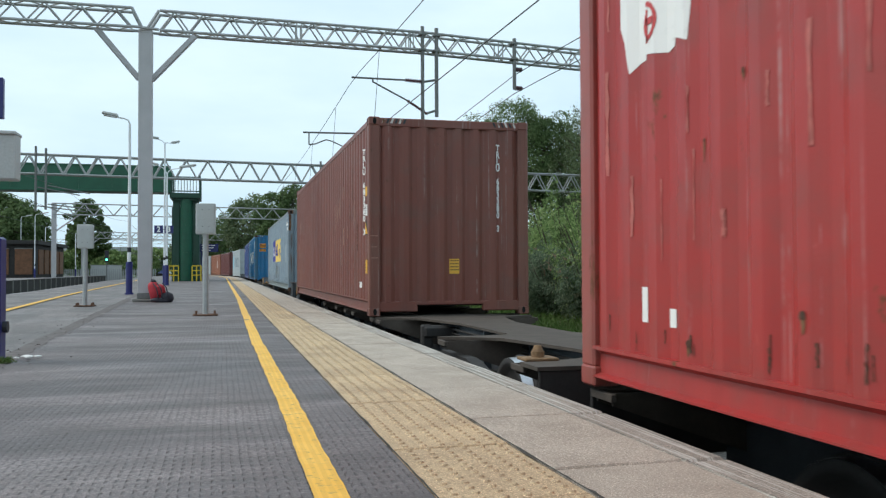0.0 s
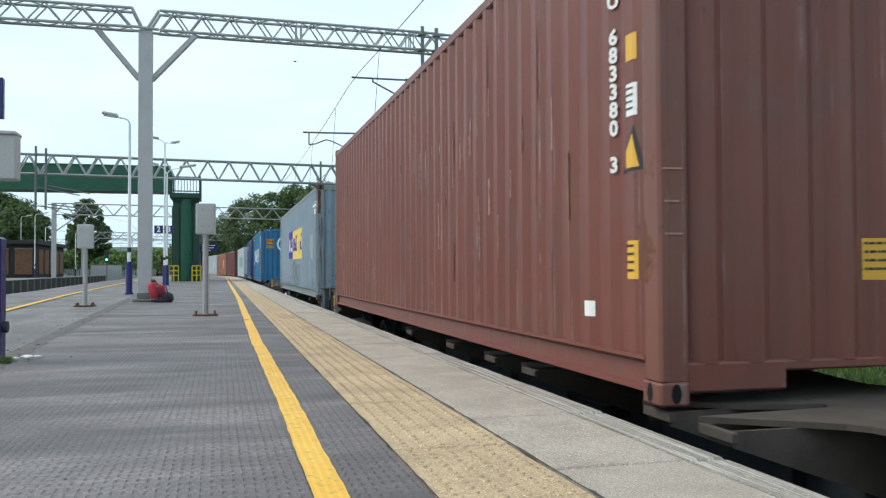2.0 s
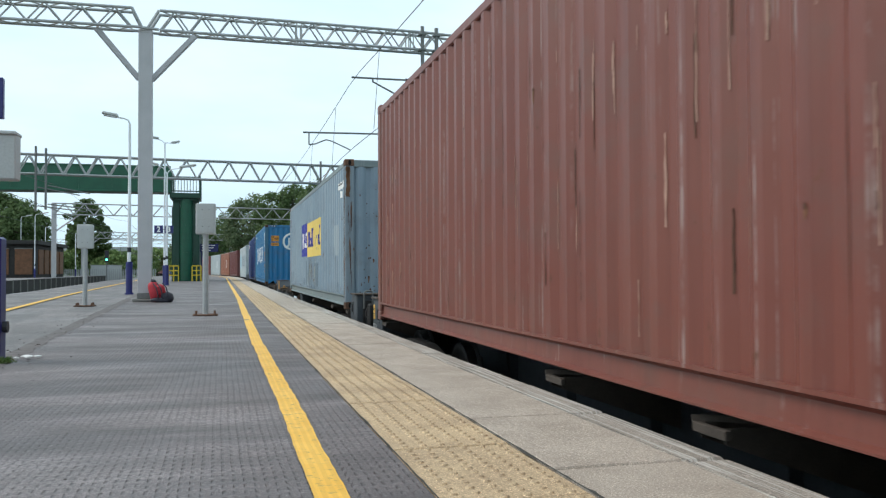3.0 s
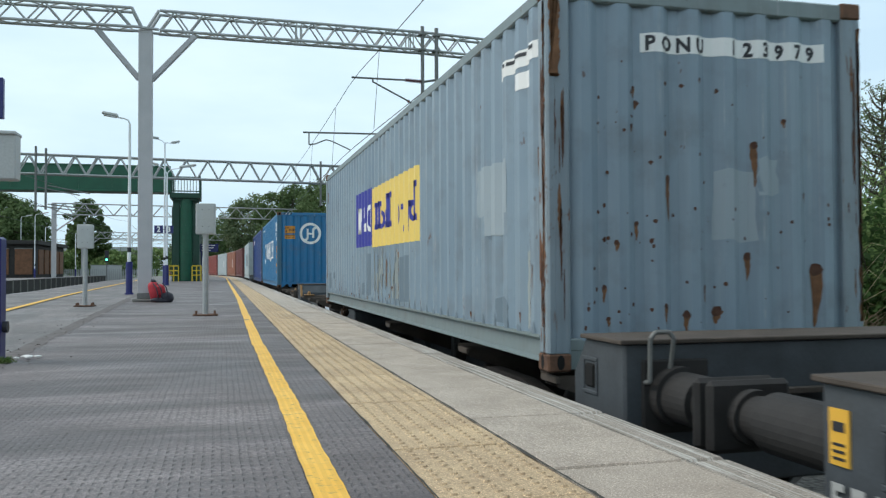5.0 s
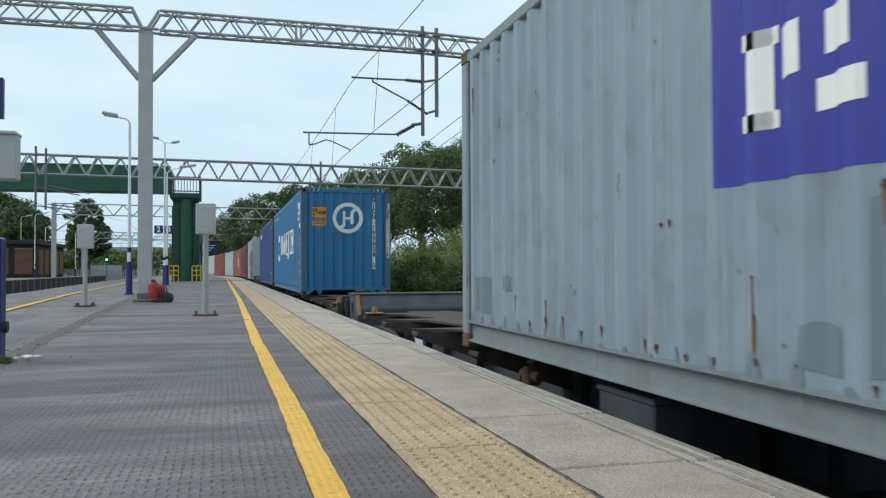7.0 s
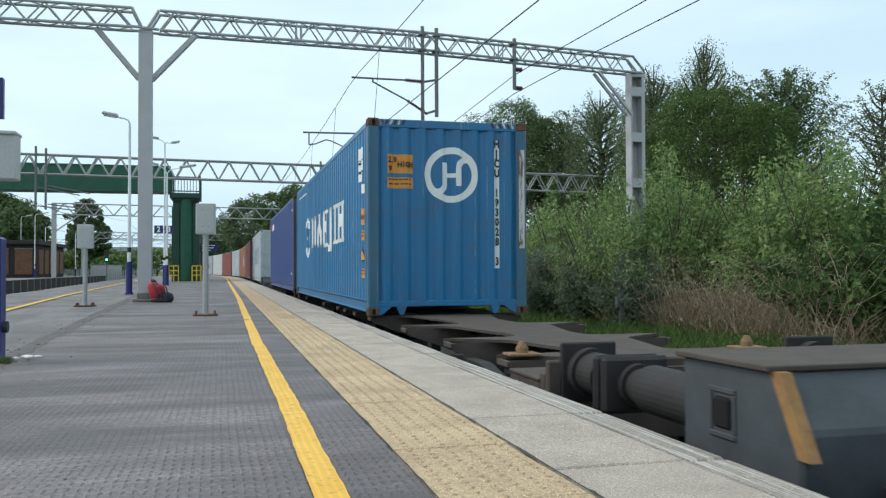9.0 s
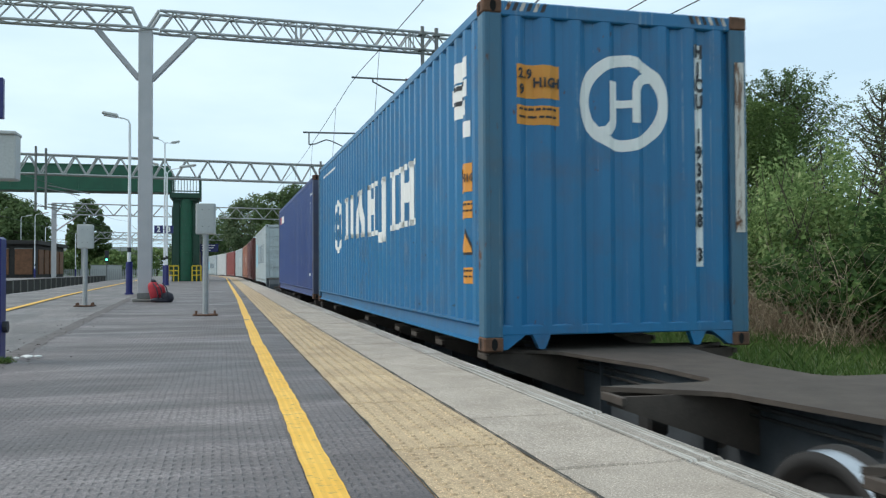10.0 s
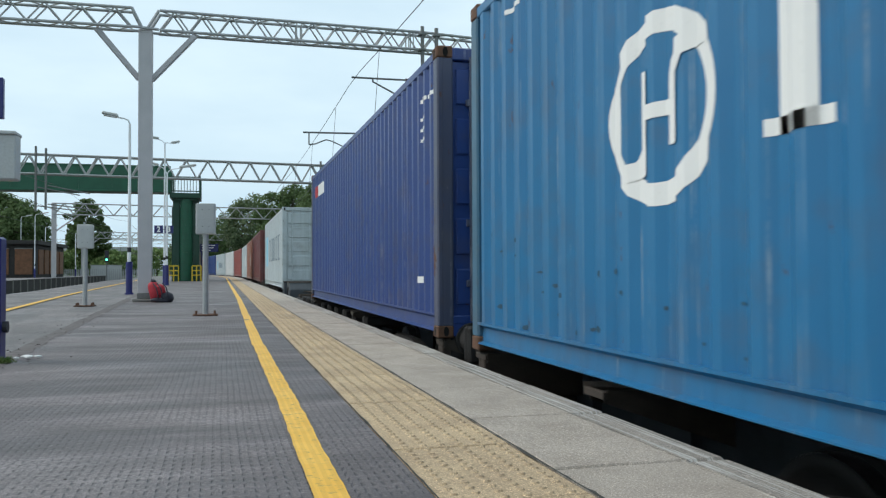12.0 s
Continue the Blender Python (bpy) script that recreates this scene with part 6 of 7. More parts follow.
# ---- footbridge ----
def footbridge():
    t = thing("footbridge", "dark green steel station footbridge with a stair tower", "footbridge")
    Y = 60.0
    bm = bmesh.new()
    box(bm, (-46, Y - 1.3, 5.9), (-5.3, Y - 1.2, 7.52), 0.02)
    box(bm, (-46, Y - 1.36, 7.46), (-5.3, Y - 1.14, 7.56), 0.02)
    box(bm, (-46, Y - 1.36, 5.82), (-5.3, Y - 1.14, 5.94), 0.02)
    for x in np.arange(-45, -5, 2.0):
        box(bm, (x, Y - 1.34, 5.9), (x + 0.08, Y - 1.28, 7.5))
    part("near_girder", bm, M["bridge"], t)
    bm = bmesh.new()
    box(bm, (-46, Y + 1.2, 5.9), (-5.3, Y + 1.3, 7.52), 0.02)
    part("far_girder", bm, M["bridge"], t)
    bm = bmesh.new()
    box(bm, (-46, Y - 1.2, 5.9), (-5.3, Y + 1.2, 6.0))
    part("walkway", bm, M["bridge_dark"], t)
    bm = bmesh.new()
    box(bm, (-5.35, Y - 1.5, 5.45), (-3.4, Y + 1.5, 5.8), 0.03)
    box(bm, (-5.2, Y - 1.35, 5.3), (-3.55, Y + 1.35, 5.46), 0.03)
    part("landing", bm, M["bridge_dark"], t)
    for x, mat in ((-4.95, "bridge_dark"), (-3.72, "bridge_dark"), (-4.32, "bridge")):
        bm = bmesh.new()
        if mat == "bridge":
            rod(bm, (x, Y - 1.0, 0), (x, Y - 1.0, 5.4), 0.40, 20)
            for z in (0.05, 1.9, 3.7, 5.2):
                rod(bm, (x, Y - 1.0, z), (x, Y - 1.0, z + 0.08), 0.44, 20)
        else:
            box(bm, (x - 0.22, Y - 1.05, 0), (x + 0.22, Y - 0.9, 5.4), 0.03)
        part("tower_leg", bm, M[mat], t)
    bm = bmesh.new()
    box(bm, (-5.25, Y - 0.8, 0.0), (-3.5, Y + 6.5, 4.9), 0.03)
    part("stair_casing", bm, M["bridge_dark"], t)
    for x in np.arange(-5.2, -3.45, 0.19):
        bm = bmesh.new()
        rod(bm, (x, Y - 1.45, 5.8), (x, Y - 1.45, 6.85), 0.022, 6)
        part("baluster", bm, M["bridge_dark"], t)
    for z in (5.92, 6.85):
        bm = bmesh.new()
        rod(bm, (-5.25, Y - 1.45, z), (-3.45, Y - 1.45, z), 0.035, 6)
        part("handrail", bm, M["bridge_dark"], t)
    for x in (-5.25, -3.45):
        for dy in (-1.45, 1.45):
            bm = bmesh.new()
            rod(bm, (x, Y + dy, 5.8), (x, Y + dy, 6.95), 0.05, 8)
            part("newel", bm, M["bridge_dark"], t)
    return t


def guard_rail(x0, x1, y):
    t = thing("guard_rail", "yellow tubular guard rail at the stair foot", "guard rail", group="yellow guard rails")
    for x in (x0, (x0 + x1) / 2, x1):
        bm = bmesh.new()
        rod(bm, (x, y, 0), (x, y, 1.0), 0.04, 8)
        part("upright", bm, M["fence_yellow"], t)
    for z in (0.4, 0.7, 1.0):
        bm = bmesh.new()
        rod(bm, (x0, y, z), (x1, y, z), 0.035, 8)
        part("rail", bm, M["fence_yellow"], t)


def road_bridge():
    t = thing("road_bridge", "grey concrete road bridge far beyond the station", "bridge")
    for name, z0, z1, y0, y1, mat in (("deck", 4.9, 5.9, 240, 248, "concrete_base"), ("parapet", 5.9, 7.0, 240.1, 240.4, "galv"), ("parapet", 5.9, 7.0, 247.6, 247.9, "galv")):
        bm = bmesh.new()
        box(bm, (-75, y0, z0), (-14.6, y1, z1), 0.04)
        part(name, bm, M[mat], t)
    for x in (-60, -49, -38, -27, -15.6):
        bm = bmesh.new()
        box(bm, (x - 0.5, 241, -1.1), (x + 0.5, 247, 4.9), 0.04)
        part("pier", bm, M["concrete_base"], t)
    for x in np.arange(-74, -15, 2.0):
        bm = bmesh.new()
        box(bm, (x, 240.02, 5.9), (x + 0.12, 240.12, 7.1))
        part("parapet_post", bm, M["dull_steel"], t)


road_bridge()
footbridge()
guard_rail(-5.35, -4.75, 57.8)
guard_rail(-3.9, -3.35, 57.8)


# ---- platform furniture ----
def lamp_post(x, y, h, heads, label):
    t = thing("platform_lamp", label, "lamp post", pose(x, y, 0), group="platform lamp posts")
    bm = bmesh.new()
    rod(bm, (0, 0, 0.95), (0, 0, h), 0.055, 12, 0.035)
    part("column", bm, M["lamp_white"], t)
    bm = bmesh.new()
    rod(bm, (0, 0, 0.0), (0, 0, 0.97), 0.095, 14)
    rod(bm, (0, 0, 0.0), (0, 0, 0.04), 0.13, 14)
    part("base_sleeve", bm, M["blue_post"], t, "dark blue column sleeve")
    bm = bmesh.new()
    rod(bm, (0, 0, 1.25), (0, 0, 1.4), 0.058, 12)
    part("band", bm, M["mark_black"], t)
    for dx, dz in heads:
        sg = 1 if dx > 0 else -1
        bm = bmesh.new()
        tube(bm, [(0, 0, h), (0.04 * sg, 0, h + 0.12), (0.16 * sg, 0, h + dz * 0.6 + 0.05), (dx * 0.5, 0, h + dz)], 0.022, 8)
        arm = part("arm", bm, M["lamp_white"], t)
        bm = bmesh.new()
        box(bm, (min(dx * 0.42, dx), -0.11, h + dz - 0.02), (max(dx * 0.42, dx), 0.11, h + dz + 0.09), 0.035)
        for v in bm.verts:
            v.co.z += (abs(v.co.x) - abs(dx) * 0.4) * 0.16
        head = part("head", bm, M["cabinet"], t, "grey street light head")
        bm = bmesh.new()
        box(bm, (min(dx * 0.5, dx * 0.95), -0.09, h + dz - 0.035), (max(dx * 0.5, dx * 0.95), 0.09, h + dz - 0.015), 0.01)
        for v in bm.verts:
            v.co.z += (abs(v.co.x) - abs(dx) * 0.4) * 0.16
        part("lens", bm, M["lamp_white"], head)
    return t


def box_on_pole(x, y, top, h, w, label):
    """A grey equipment cabinet on a pole with a bolted foot."""
    t = thing("cabinet_on_pole", label, "equipment cabinet", pose(x, y, 0), group="grey cabinets on poles")
    bm = bmesh.new()
    rod(bm, (0, 0, 0.02), (0, 0, top - h + 0.02), 0.045, 14)
    part("pole", bm, M["galv"], t)
    bm = bmesh.new()
    box(bm, (-0.19, -0.16, 0.0), (0.19, 0.16, 0.022), 0.004)
    foot = part("foot_plate", bm, M["rust"], t, "rusty bolted foot plate")
    for sx in (-0.14, 0.14):
        for sy in (-0.11, 0.11):
            bm = bmesh.new()
            rod(bm, (sx, sy, 0.02), (sx, sy, 0.07), 0.018, 6)
            part("bolt", bm, M["rust"], foot)
    bm = bmesh.new()
    box(bm, (-w / 2, -0.06, top - h), (w / 2, 0.12, top), 0.008)
    box(bm, (-w / 2 - 0.012, -0.05, top - h + 0.01), (-w / 2 + 0.02, 0.1, top - 0.01), 0.004)
    box(bm, (w / 2 - 0.02, -0.05, top - h + 0.01), (w / 2 + 0.012, 0.1, top - 0.01), 0.004)
    body = part("body", bm, M["cabinet"], t)
    bm = bmesh.new()
    box(bm, (-w / 2 + 0.03, -0.068, top - h + 0.03), (w / 2 - 0.03, -0.06, top - 0.03), 0.003)
    panel = part("front_panel", bm, M["cabinet"], body)
    for sx in (-1, 1):
        for z in (top - 0.1, top - h + 0.12):
            bm = bmesh.new()
            rod(bm, (sx * w * 0.18, -0.075, z), (sx * w * 0.18, -0.066, z), 0.008, 8)
            part("screw", bm, M["dull_steel"], body)
    return t


lamp_post(-4.72, 27.0, 5.08, ((-0.78, 0.2),), "white platform lamp column with a dark blue sleeve")
lamp_post(-4.95, 47.0, 7.3, ((-0.7, 0.3), (0.75, 0.1)), "tall white twin-headed lamp column with a dark blue sleeve")
lamp_post(-4.6, 43.0, 5.3, ((-0.9, 0.45), (1.35, 0.35)), "white twin-armed lamp column with a dark blue sleeve")
box_on_pole(-2.30, 13.9, 1.75, 0.48, 0.28, "grey equipment cabinet on a pole with a rusty foot")
box_on_pole(-4.69, 18.3, 1.63, 0.48, 0.28, "grey equipment cabinet on a pole further back")


def help_totem():
    t = thing("sign_post", "dark blue platform sign post with a grey cabinet", "sign post", pose(-3.80, 7.3, 0))
    bm = bmesh.new()
    box(bm, (-0.12, -0.1, 0.0), (0.10, 0.1, 0.97), 0.02)
    part("post", bm, M["blue_post"], t)
    bm = bmesh.new()
    rod(bm, (0.1, 0, 0.27), (0.135, 0, 0.27), 0.045, 12)
    part("knob", bm, M["mark_black"], t)
    bm = bmesh.new()
    rod(bm, (-0.03, 0, 0.95), (-0.03, 0, 2.3), 0.045, 10)
    part("pole", bm, M["blue_post"], t)
    bm = bmesh.new()
    box(bm, (-0.4, -0.1, 1.41), (0.20, 0.08, 1.77), 0.01)
    box(bm, (-0.4, -0.12, 1.755), (0.205, 0.1, 1.785), 0.008)
    part("cabinet_box", bm, M["cabinet"], t, "grey equipment box")
    bm = bmesh.new()
    box(bm, (-0.6, -0.04, 1.89), (0.095, 0.02, 2.21), 0.006)
    part("sign_panel", bm, M["blue_post"], t, "dark blue sign panel")
    return t


help_totem()


def platform_signs():
    for x, ch in ((-5.24, "2"), (-4.72, "3")):
        t = thing("platform_number_sign", "dark blue sign with a white platform number", "sign", pose(x, 46.9, 0), group="platform number signs")
        bm = bmesh.new()
        box(bm, (-0.22, -0.03, 2.66), (0.22, 0.03, 3.06), 0.01)
        part("panel", bm, M["blue_post"], t)
        bm = letters(ch, 0, 0, 0.28)
        for v in bm.verts:
            v.co = (v.co.x, -0.036, 2.73 + v.co.y)
        part("number", bm, M["mark_white"], t)
        bm = bmesh.new()
        rod(bm, (0, 0.03, 2.85), (-4.95 - x, 0.06, 2.85), 0.02, 6)
        part("bracket", bm, M["dull_steel"], t)
    t = thing("direction_sign", "dark blue direction sign with white lettering bars", "sign", pose(-2.9, 62, 0))
    bm = bmesh.new()
    box(bm, (-0.6, -0.04, 2.0), (0.62, 0.04, 2.55), 0.01)
    part("panel", bm, M["blue_post"], t)
    bm = bmesh.new()
    for i, w in enumerate((0.9, 0.8, 0.6)):
        box(bm, (-0.5, -0.05, 2.42 - i * 0.17), (-0.5 + w, -0.042, 2.48 - i * 0.17))
    part("lettering_bars", bm, M["mark_white"], t)
    bm = bmesh.new()
    rod(bm, (-0.5, 0, 0), (-0.5, 0, 2.55), 0.05, 8)
    part("post", bm, M["blue_post"], t)


platform_signs()


def paper_scrap(x, y, r, seed):
    """A crumpled scrap of white paper."""
    rnd = random.Random(seed)
    bm = bmesh.new()
    bmesh.ops.create_icosphere(bm, subdivisions=2, radius=1.0)
    for v in bm.verts:
        k = 1 + 0.5 * noise.noise(v.co * 2.3 + Vector((seed, 0, 0)))
        v.co = Vector((v.co.x * r * 1.6 * k, v.co.y * r * k, max(0.0, v.co.z * 0.45 * r * k + 0.3 * r)))
    t = thing("paper_scrap", "crumpled white paper scrap on the asphalt", "litter", pose(x, y, 0.012, 0, 0, rnd.uniform(0, 180)), group="litter on the platform")
    part("sheet", bm, M["mark_white"], t)


for i, (lx, ly, lr) in enumerate(((-3.56, 7.46, 0.032), (-3.49, 7.50, 0.020), (-3.63, 7.42, 0.016))):
    paper_scrap(lx, ly, lr, i)


def rucksack():
    t = thing("rucksack", "red and dark grey rucksack standing against the post", "bag", pose(-3.38, 20.05, 0.0))
    def lump(name, mat, c, r, seed, label=""):
        bm = bmesh.new()
        bmesh.ops.create_icosphere(bm, subdivisions=3, radius=1.0)
        for v in bm.verts:
            k = 1 + 0.12 * noise.noise(v.co * 1.7 + Vector((seed, 0, 0))) + 0.04 * noise.noise(v.co * 6 + Vector((0, seed, 0)))
            q = Vector((math.copysign(abs(v.co.x) ** 0.75, v.co.x) * r[0], math.copysign(abs(v.co.y) ** 0.75, v.co.y) * r[1], math.copysign(abs(v.co.z) ** 0.8, v.co.z) * r[2])) * k
            v.co = Vector(c) + q
            v.co.z = max(v.co.z, 0.0)
            v.co.x -= (v.co.z - 0.2) * 0.22
            v.co.z *= 1.15
        return part(name, bm, mat, t, label, True)
    red = mottled("red_nylon", (0.42, 0.022, 0.035), 0.65, 10, 0.2, 0.004)
    dark = mottled("dark_nylon", (0.035, 0.033, 0.045), 0.7, 10, 0.2, 0.004)
    lump("body", red, (-0.10, 0, 0.20), (0.15, 0.14, 0.20), 1)
    lump("side_pocket", dark, (0.13, -0.05, 0.10), (0.13, 0.13, 0.10), 4, "dark side pocket")
    lump("top_pocket", red, (0.02, -0.06, 0.24), (0.10, 0.10, 0.11), 7)
    lump("lid", dark, (-0.10, 0.02, 0.40), (0.06, 0.09, 0.045), 9, "dark lid")
    lump("base_panel", dark, (-0.02, -0.12, 0.045), (0.21, 0.06, 0.045), 12, "dark base panel")
    for dx in (-0.15, -0.06, 0.06):
        bm = bmesh.new()
        tube(bm, [(dx, -0.1, 0.42), (dx + 0.08, -0.19, 0.32), (dx + 0.12, -0.2, 0.15), (dx + 0.1, -0.15, 0.03)], 0.013, 6)
        part("strap", bm, dark, t)
    bm = bmesh.new()
    tube(bm, [(-0.18, 0, 0.42), (-0.14, -0.02, 0.485), (-0.08, 0, 0.43)], 0.012, 6)
    part("haul_loop", bm, dark, t)


rucksack()

# ---- plants ----
def leaf_material(name, dark, light, warm):
    """Matt leaves that let some light through, each a little different."""
    m = Mat(name, 0.75)
    r = m.island()
    c = m.ramp(r, [(0.0, dark), (0.45, shade(light, 0.75)), (0.8, light), (1.0, warm)])
    c = m.mix(m.ramp(m.noise(0.35, 3), [(0.35, 0.0), (0.7, 0.45)]), c, shade(dark, 1.1))
    m.color(c)
    m.b.inputs["Specular IOR Level"].default_value = 0.12
    tr = m.n.new("ShaderNodeBsdfTranslucent")
    m.l.new(c, tr.inputs["Color"])
    mx = m.n.new("ShaderNodeMixShader")
    mx.inputs["Fac"].default_value = 0.45
    m.l.new(m.b.outputs["BSDF"], mx.inputs[1])
    m.l.new(tr.outputs["BSDF"], mx.inputs[2])
    m.l.new(mx.outputs["Shader"], m.n["Material Output"].inputs["Surface"])
    return m.m


M["leaf_bush"] = leaf_material("shrub_leaf", (0.095, 0.155, 0.055), (0.270, 0.380, 0.140), (0.44, 0.49, 0.235))
M["leaf_bramble"] = leaf_material("bramble_leaf", (0.026, 0.052, 0.017), (0.078, 0.140, 0.043), (0.17, 0.245, 0.080))
M["leaf_buddleia"] = leaf_material("buddleia_leaf", (0.075, 0.105, 0.068), (0.175, 0.235, 0.145), (0.30, 0.34, 0.24))
M["leaf_dark"] = leaf_material("dark_tree_leaf", (0.064, 0.098, 0.040), (0.140, 0.212, 0.085), (0.215, 0.283, 0.130))
M["leaf_birch"] = leaf_material("birch_leaf", (0.077, 0.115, 0.064), (0.192, 0.250, 0.128), (0.294, 0.333, 0.192))
M["leaf_bright"] = leaf_material("bright_tree_leaf", (0.050, 0.082, 0.026), (0.120, 0.185, 0.058), (0.19, 0.26, 0.09))
M["grass_blade"] = leaf_material("grass_blade", (0.05, 0.09, 0.025), (0.13, 0.21, 0.06), (0.24, 0.25, 0.12))
M["bark"] = mottled("tree_bark", (0.07, 0.055, 0.042), 0.9, 8, 0.35, 0.01)
M["dry_stem"] = mottled("dry_dead_stems", (0.38, 0.30, 0.205), 0.9, 8, 0.3, 0.002)
M["brown_stem"] = mottled("brown_dead_stems", (0.20, 0.145, 0.095), 0.9, 8, 0.35, 0.002)

RNG = np.random.default_rng(5)


def mesh_np(name, v, f, mat):
    me = bpy.data.meshes.new(name)
    me.vertices.add(len(v))
    me.vertices.foreach_set("co", np.asarray(v, dtype=np.float32).ravel())
    me.loops.add(f.size)
    me.loops.foreach_set("vertex_index", f.astype(np.int32).ravel())
    me.polygons.add(len(f))
    me.polygons.foreach_set("loop_start", np.arange(0, f.size, f.shape[1], dtype=np.int32))
    me.update(calc_edges=True)
    me.materials.append(mat)
    return me


def blades(p, face, size, slim, rng, hang=0.0):
    """Small leaf blades at the points p, turned about their facing directions; hang: how far their tips point down."""
    n = len(p)
    face = face / (np.linalg.norm(face, axis=1)[:, None] + 1e-6)
    ax = rng.normal(size=(n, 3))
    ax[:, 2] -= hang
    ax -= (ax * face).sum(1)[:, None] * face
    ax /= np.linalg.norm(ax, axis=1)[:, None] + 1e-6
    bx = np.cross(ax, face)
    L = size * rng.uniform(0.6, 1.4, n)[:, None]
    v = np.stack([p - ax * L * 0.5, p + bx * L * slim * 0.5, p + ax * L * 0.5, p - bx * L * slim * 0.5], 1).reshape(-1, 3)
    return v, np.arange(4 * n).reshape(-1, 4)


def tree(name, label, x, y, top, r, mat, seed, leaves=18000, leaf=0.2, habit="dome", base=0.2, ground=0.0, clumps=120):
    """A tapered trunk, limbs that fork and a ragged crown. dome: leaf clumps over a rounded crown; weeping: hanging strands; shoots: tufted branches that stand out."""
    rnd, rng = random.Random(seed), np.random.default_rng(seed)
    h = top - ground
    t = thing(name, label, "tree", pose(x, y, ground), group="trees beside the line")
    bm = bmesh.new()
    pts = [Vector((0.02 * h * noise.noise((seed, i, 0)), 0.02 * h * noise.noise((seed, i, 5)), h * 0.9 * i / 6)) for i in range(7)]
    for i in range(6):
        rod(bm, pts[i], pts[i + 1], 0.022 * h * (1 - i / 6.5), 8, 0.022 * h * (1 - (i + 1) / 6.5))
    half = 0.5 * (1 - base) * h
    mid_z = h - half
    places, faces = [], []
    for i in range(clumps):
        # even spread of directions over the crown, its radius uneven
        uz = 1 - 1.75 * (i + 0.5) / clumps
        ang = i * 2.39996 + rnd.uniform(-0.35, 0.35)
        ux, uy = math.cos(ang) * math.sqrt(1 - uz * uz), math.sin(ang) * math.sqrt(1 - uz * uz)
        f = 0.80 + 0.34 * noise.noise((ux * 1.6 + seed, uy * 1.6, uz * 1.6)) + rnd.uniform(-0.08, 0.10)
        pinch = 1.0 if habit != "weeping" or uz < 0 else 1.0 - 0.15 * uz
        e = Vector((r * ux * f * pinch, r * uy * f * pinch, mid_z + half * uz * min(f, 0.98 if uz > 0.8 else 1.1) * 0.93))
        st = Vector((0, 0, min(h * 0.85, max(0.12 * h, e.z - 0.45 * math.hypot(e.x, e.y) - 0.05 * h))))
        mdl = (st + e) / 2 + Vector((0, 0, -0.02 * h))
        if i % 3 == 0 or habit != "dome":
            rod(bm, st, mdl, 0.006 * h, 5, 0.004 * h)
            rod(bm, mdl, e, 0.004 * h, 5, 0.0012 * h)
        per = leaves // clumps
        out = np.array([ux, uy, 0.35 + uz])
        c = np.array(tuple(e))
        if habit == "weeping":
            for k in range(5):
                length = rnd.uniform(0.07, 0.20) * h
                u = rng.uniform(0, 1, per // 5)
                o = c + rng.normal(size=3) * 0.11 * r
                swing = np.array([ux, uy, 0]) * rnd.uniform(0.02, 0.12) * r
                p = o + swing * (u * (2 - u))[:, None] + np.array([0, 0, -length]) * u[:, None] + rng.normal(size=(len(u), 3)) * (0.05 + 0.02 * r)
                places.append(p)
                faces.append(out + 0.8 * rng.normal(size=(len(u), 3)))
        elif habit == "shoots":
            u = rng.uniform(0.25, 1.12, per)
            knot = np.round(u * 7) / 7
            a, b = np.array(tuple(st)), c + np.array([ux * 0.12 * r, uy * 0.12 * r, 0.10 * r])
            p = a + (b - a) * (0.65 * knot + 0.35 * u)[:, None] + np.array([0, 0, -0.10 * r]) * np.sin(np.pi * np.clip(u, 0, 1))[:, None] + rng.normal(size=(per, 3)) * (0.10 * r * (1.25 - 0.75 * u))[:, None] * np.array([1, 1, 0.55])
            places.append(p)
            faces.append(np.array([0.4 * ux, 0.4 * uy, 0.9]) + 0.45 * rng.normal(size=(per, 3)))
        else:
            size = rnd.uniform(0.17, 0.30) * r
            d = rng.normal(size=(per, 3)) + 0.55 * out
            d /= np.linalg.norm(d, axis=1)[:, None]
            rad = rng.uniform(0.35, 1.0, per) ** 0.5 * (1 + 0.22 * np.sin(7 * d[:, 0] + seed + i) * np.cos(6 * d[:, 1]))
            places.append(c + d * (rad * size)[:, None] * np.array([1, 1, 0.72]))
            faces.append(d + np.array([0, 0, 0.5]) + 0.5 * rng.normal(size=(per, 3)))
    part("trunk", bm, M["bark"], t)
    v, f = blades(np.concatenate(places), np.concatenate(faces), leaf, 0.5, rng, 1.5 if habit == "weeping" else 0.0)
    v[:, 2] = np.maximum(v[:, 2], 0.2)
    crown = new("crown", mesh_np("crown", v, f, mat))
    crown.parent = t
    return t


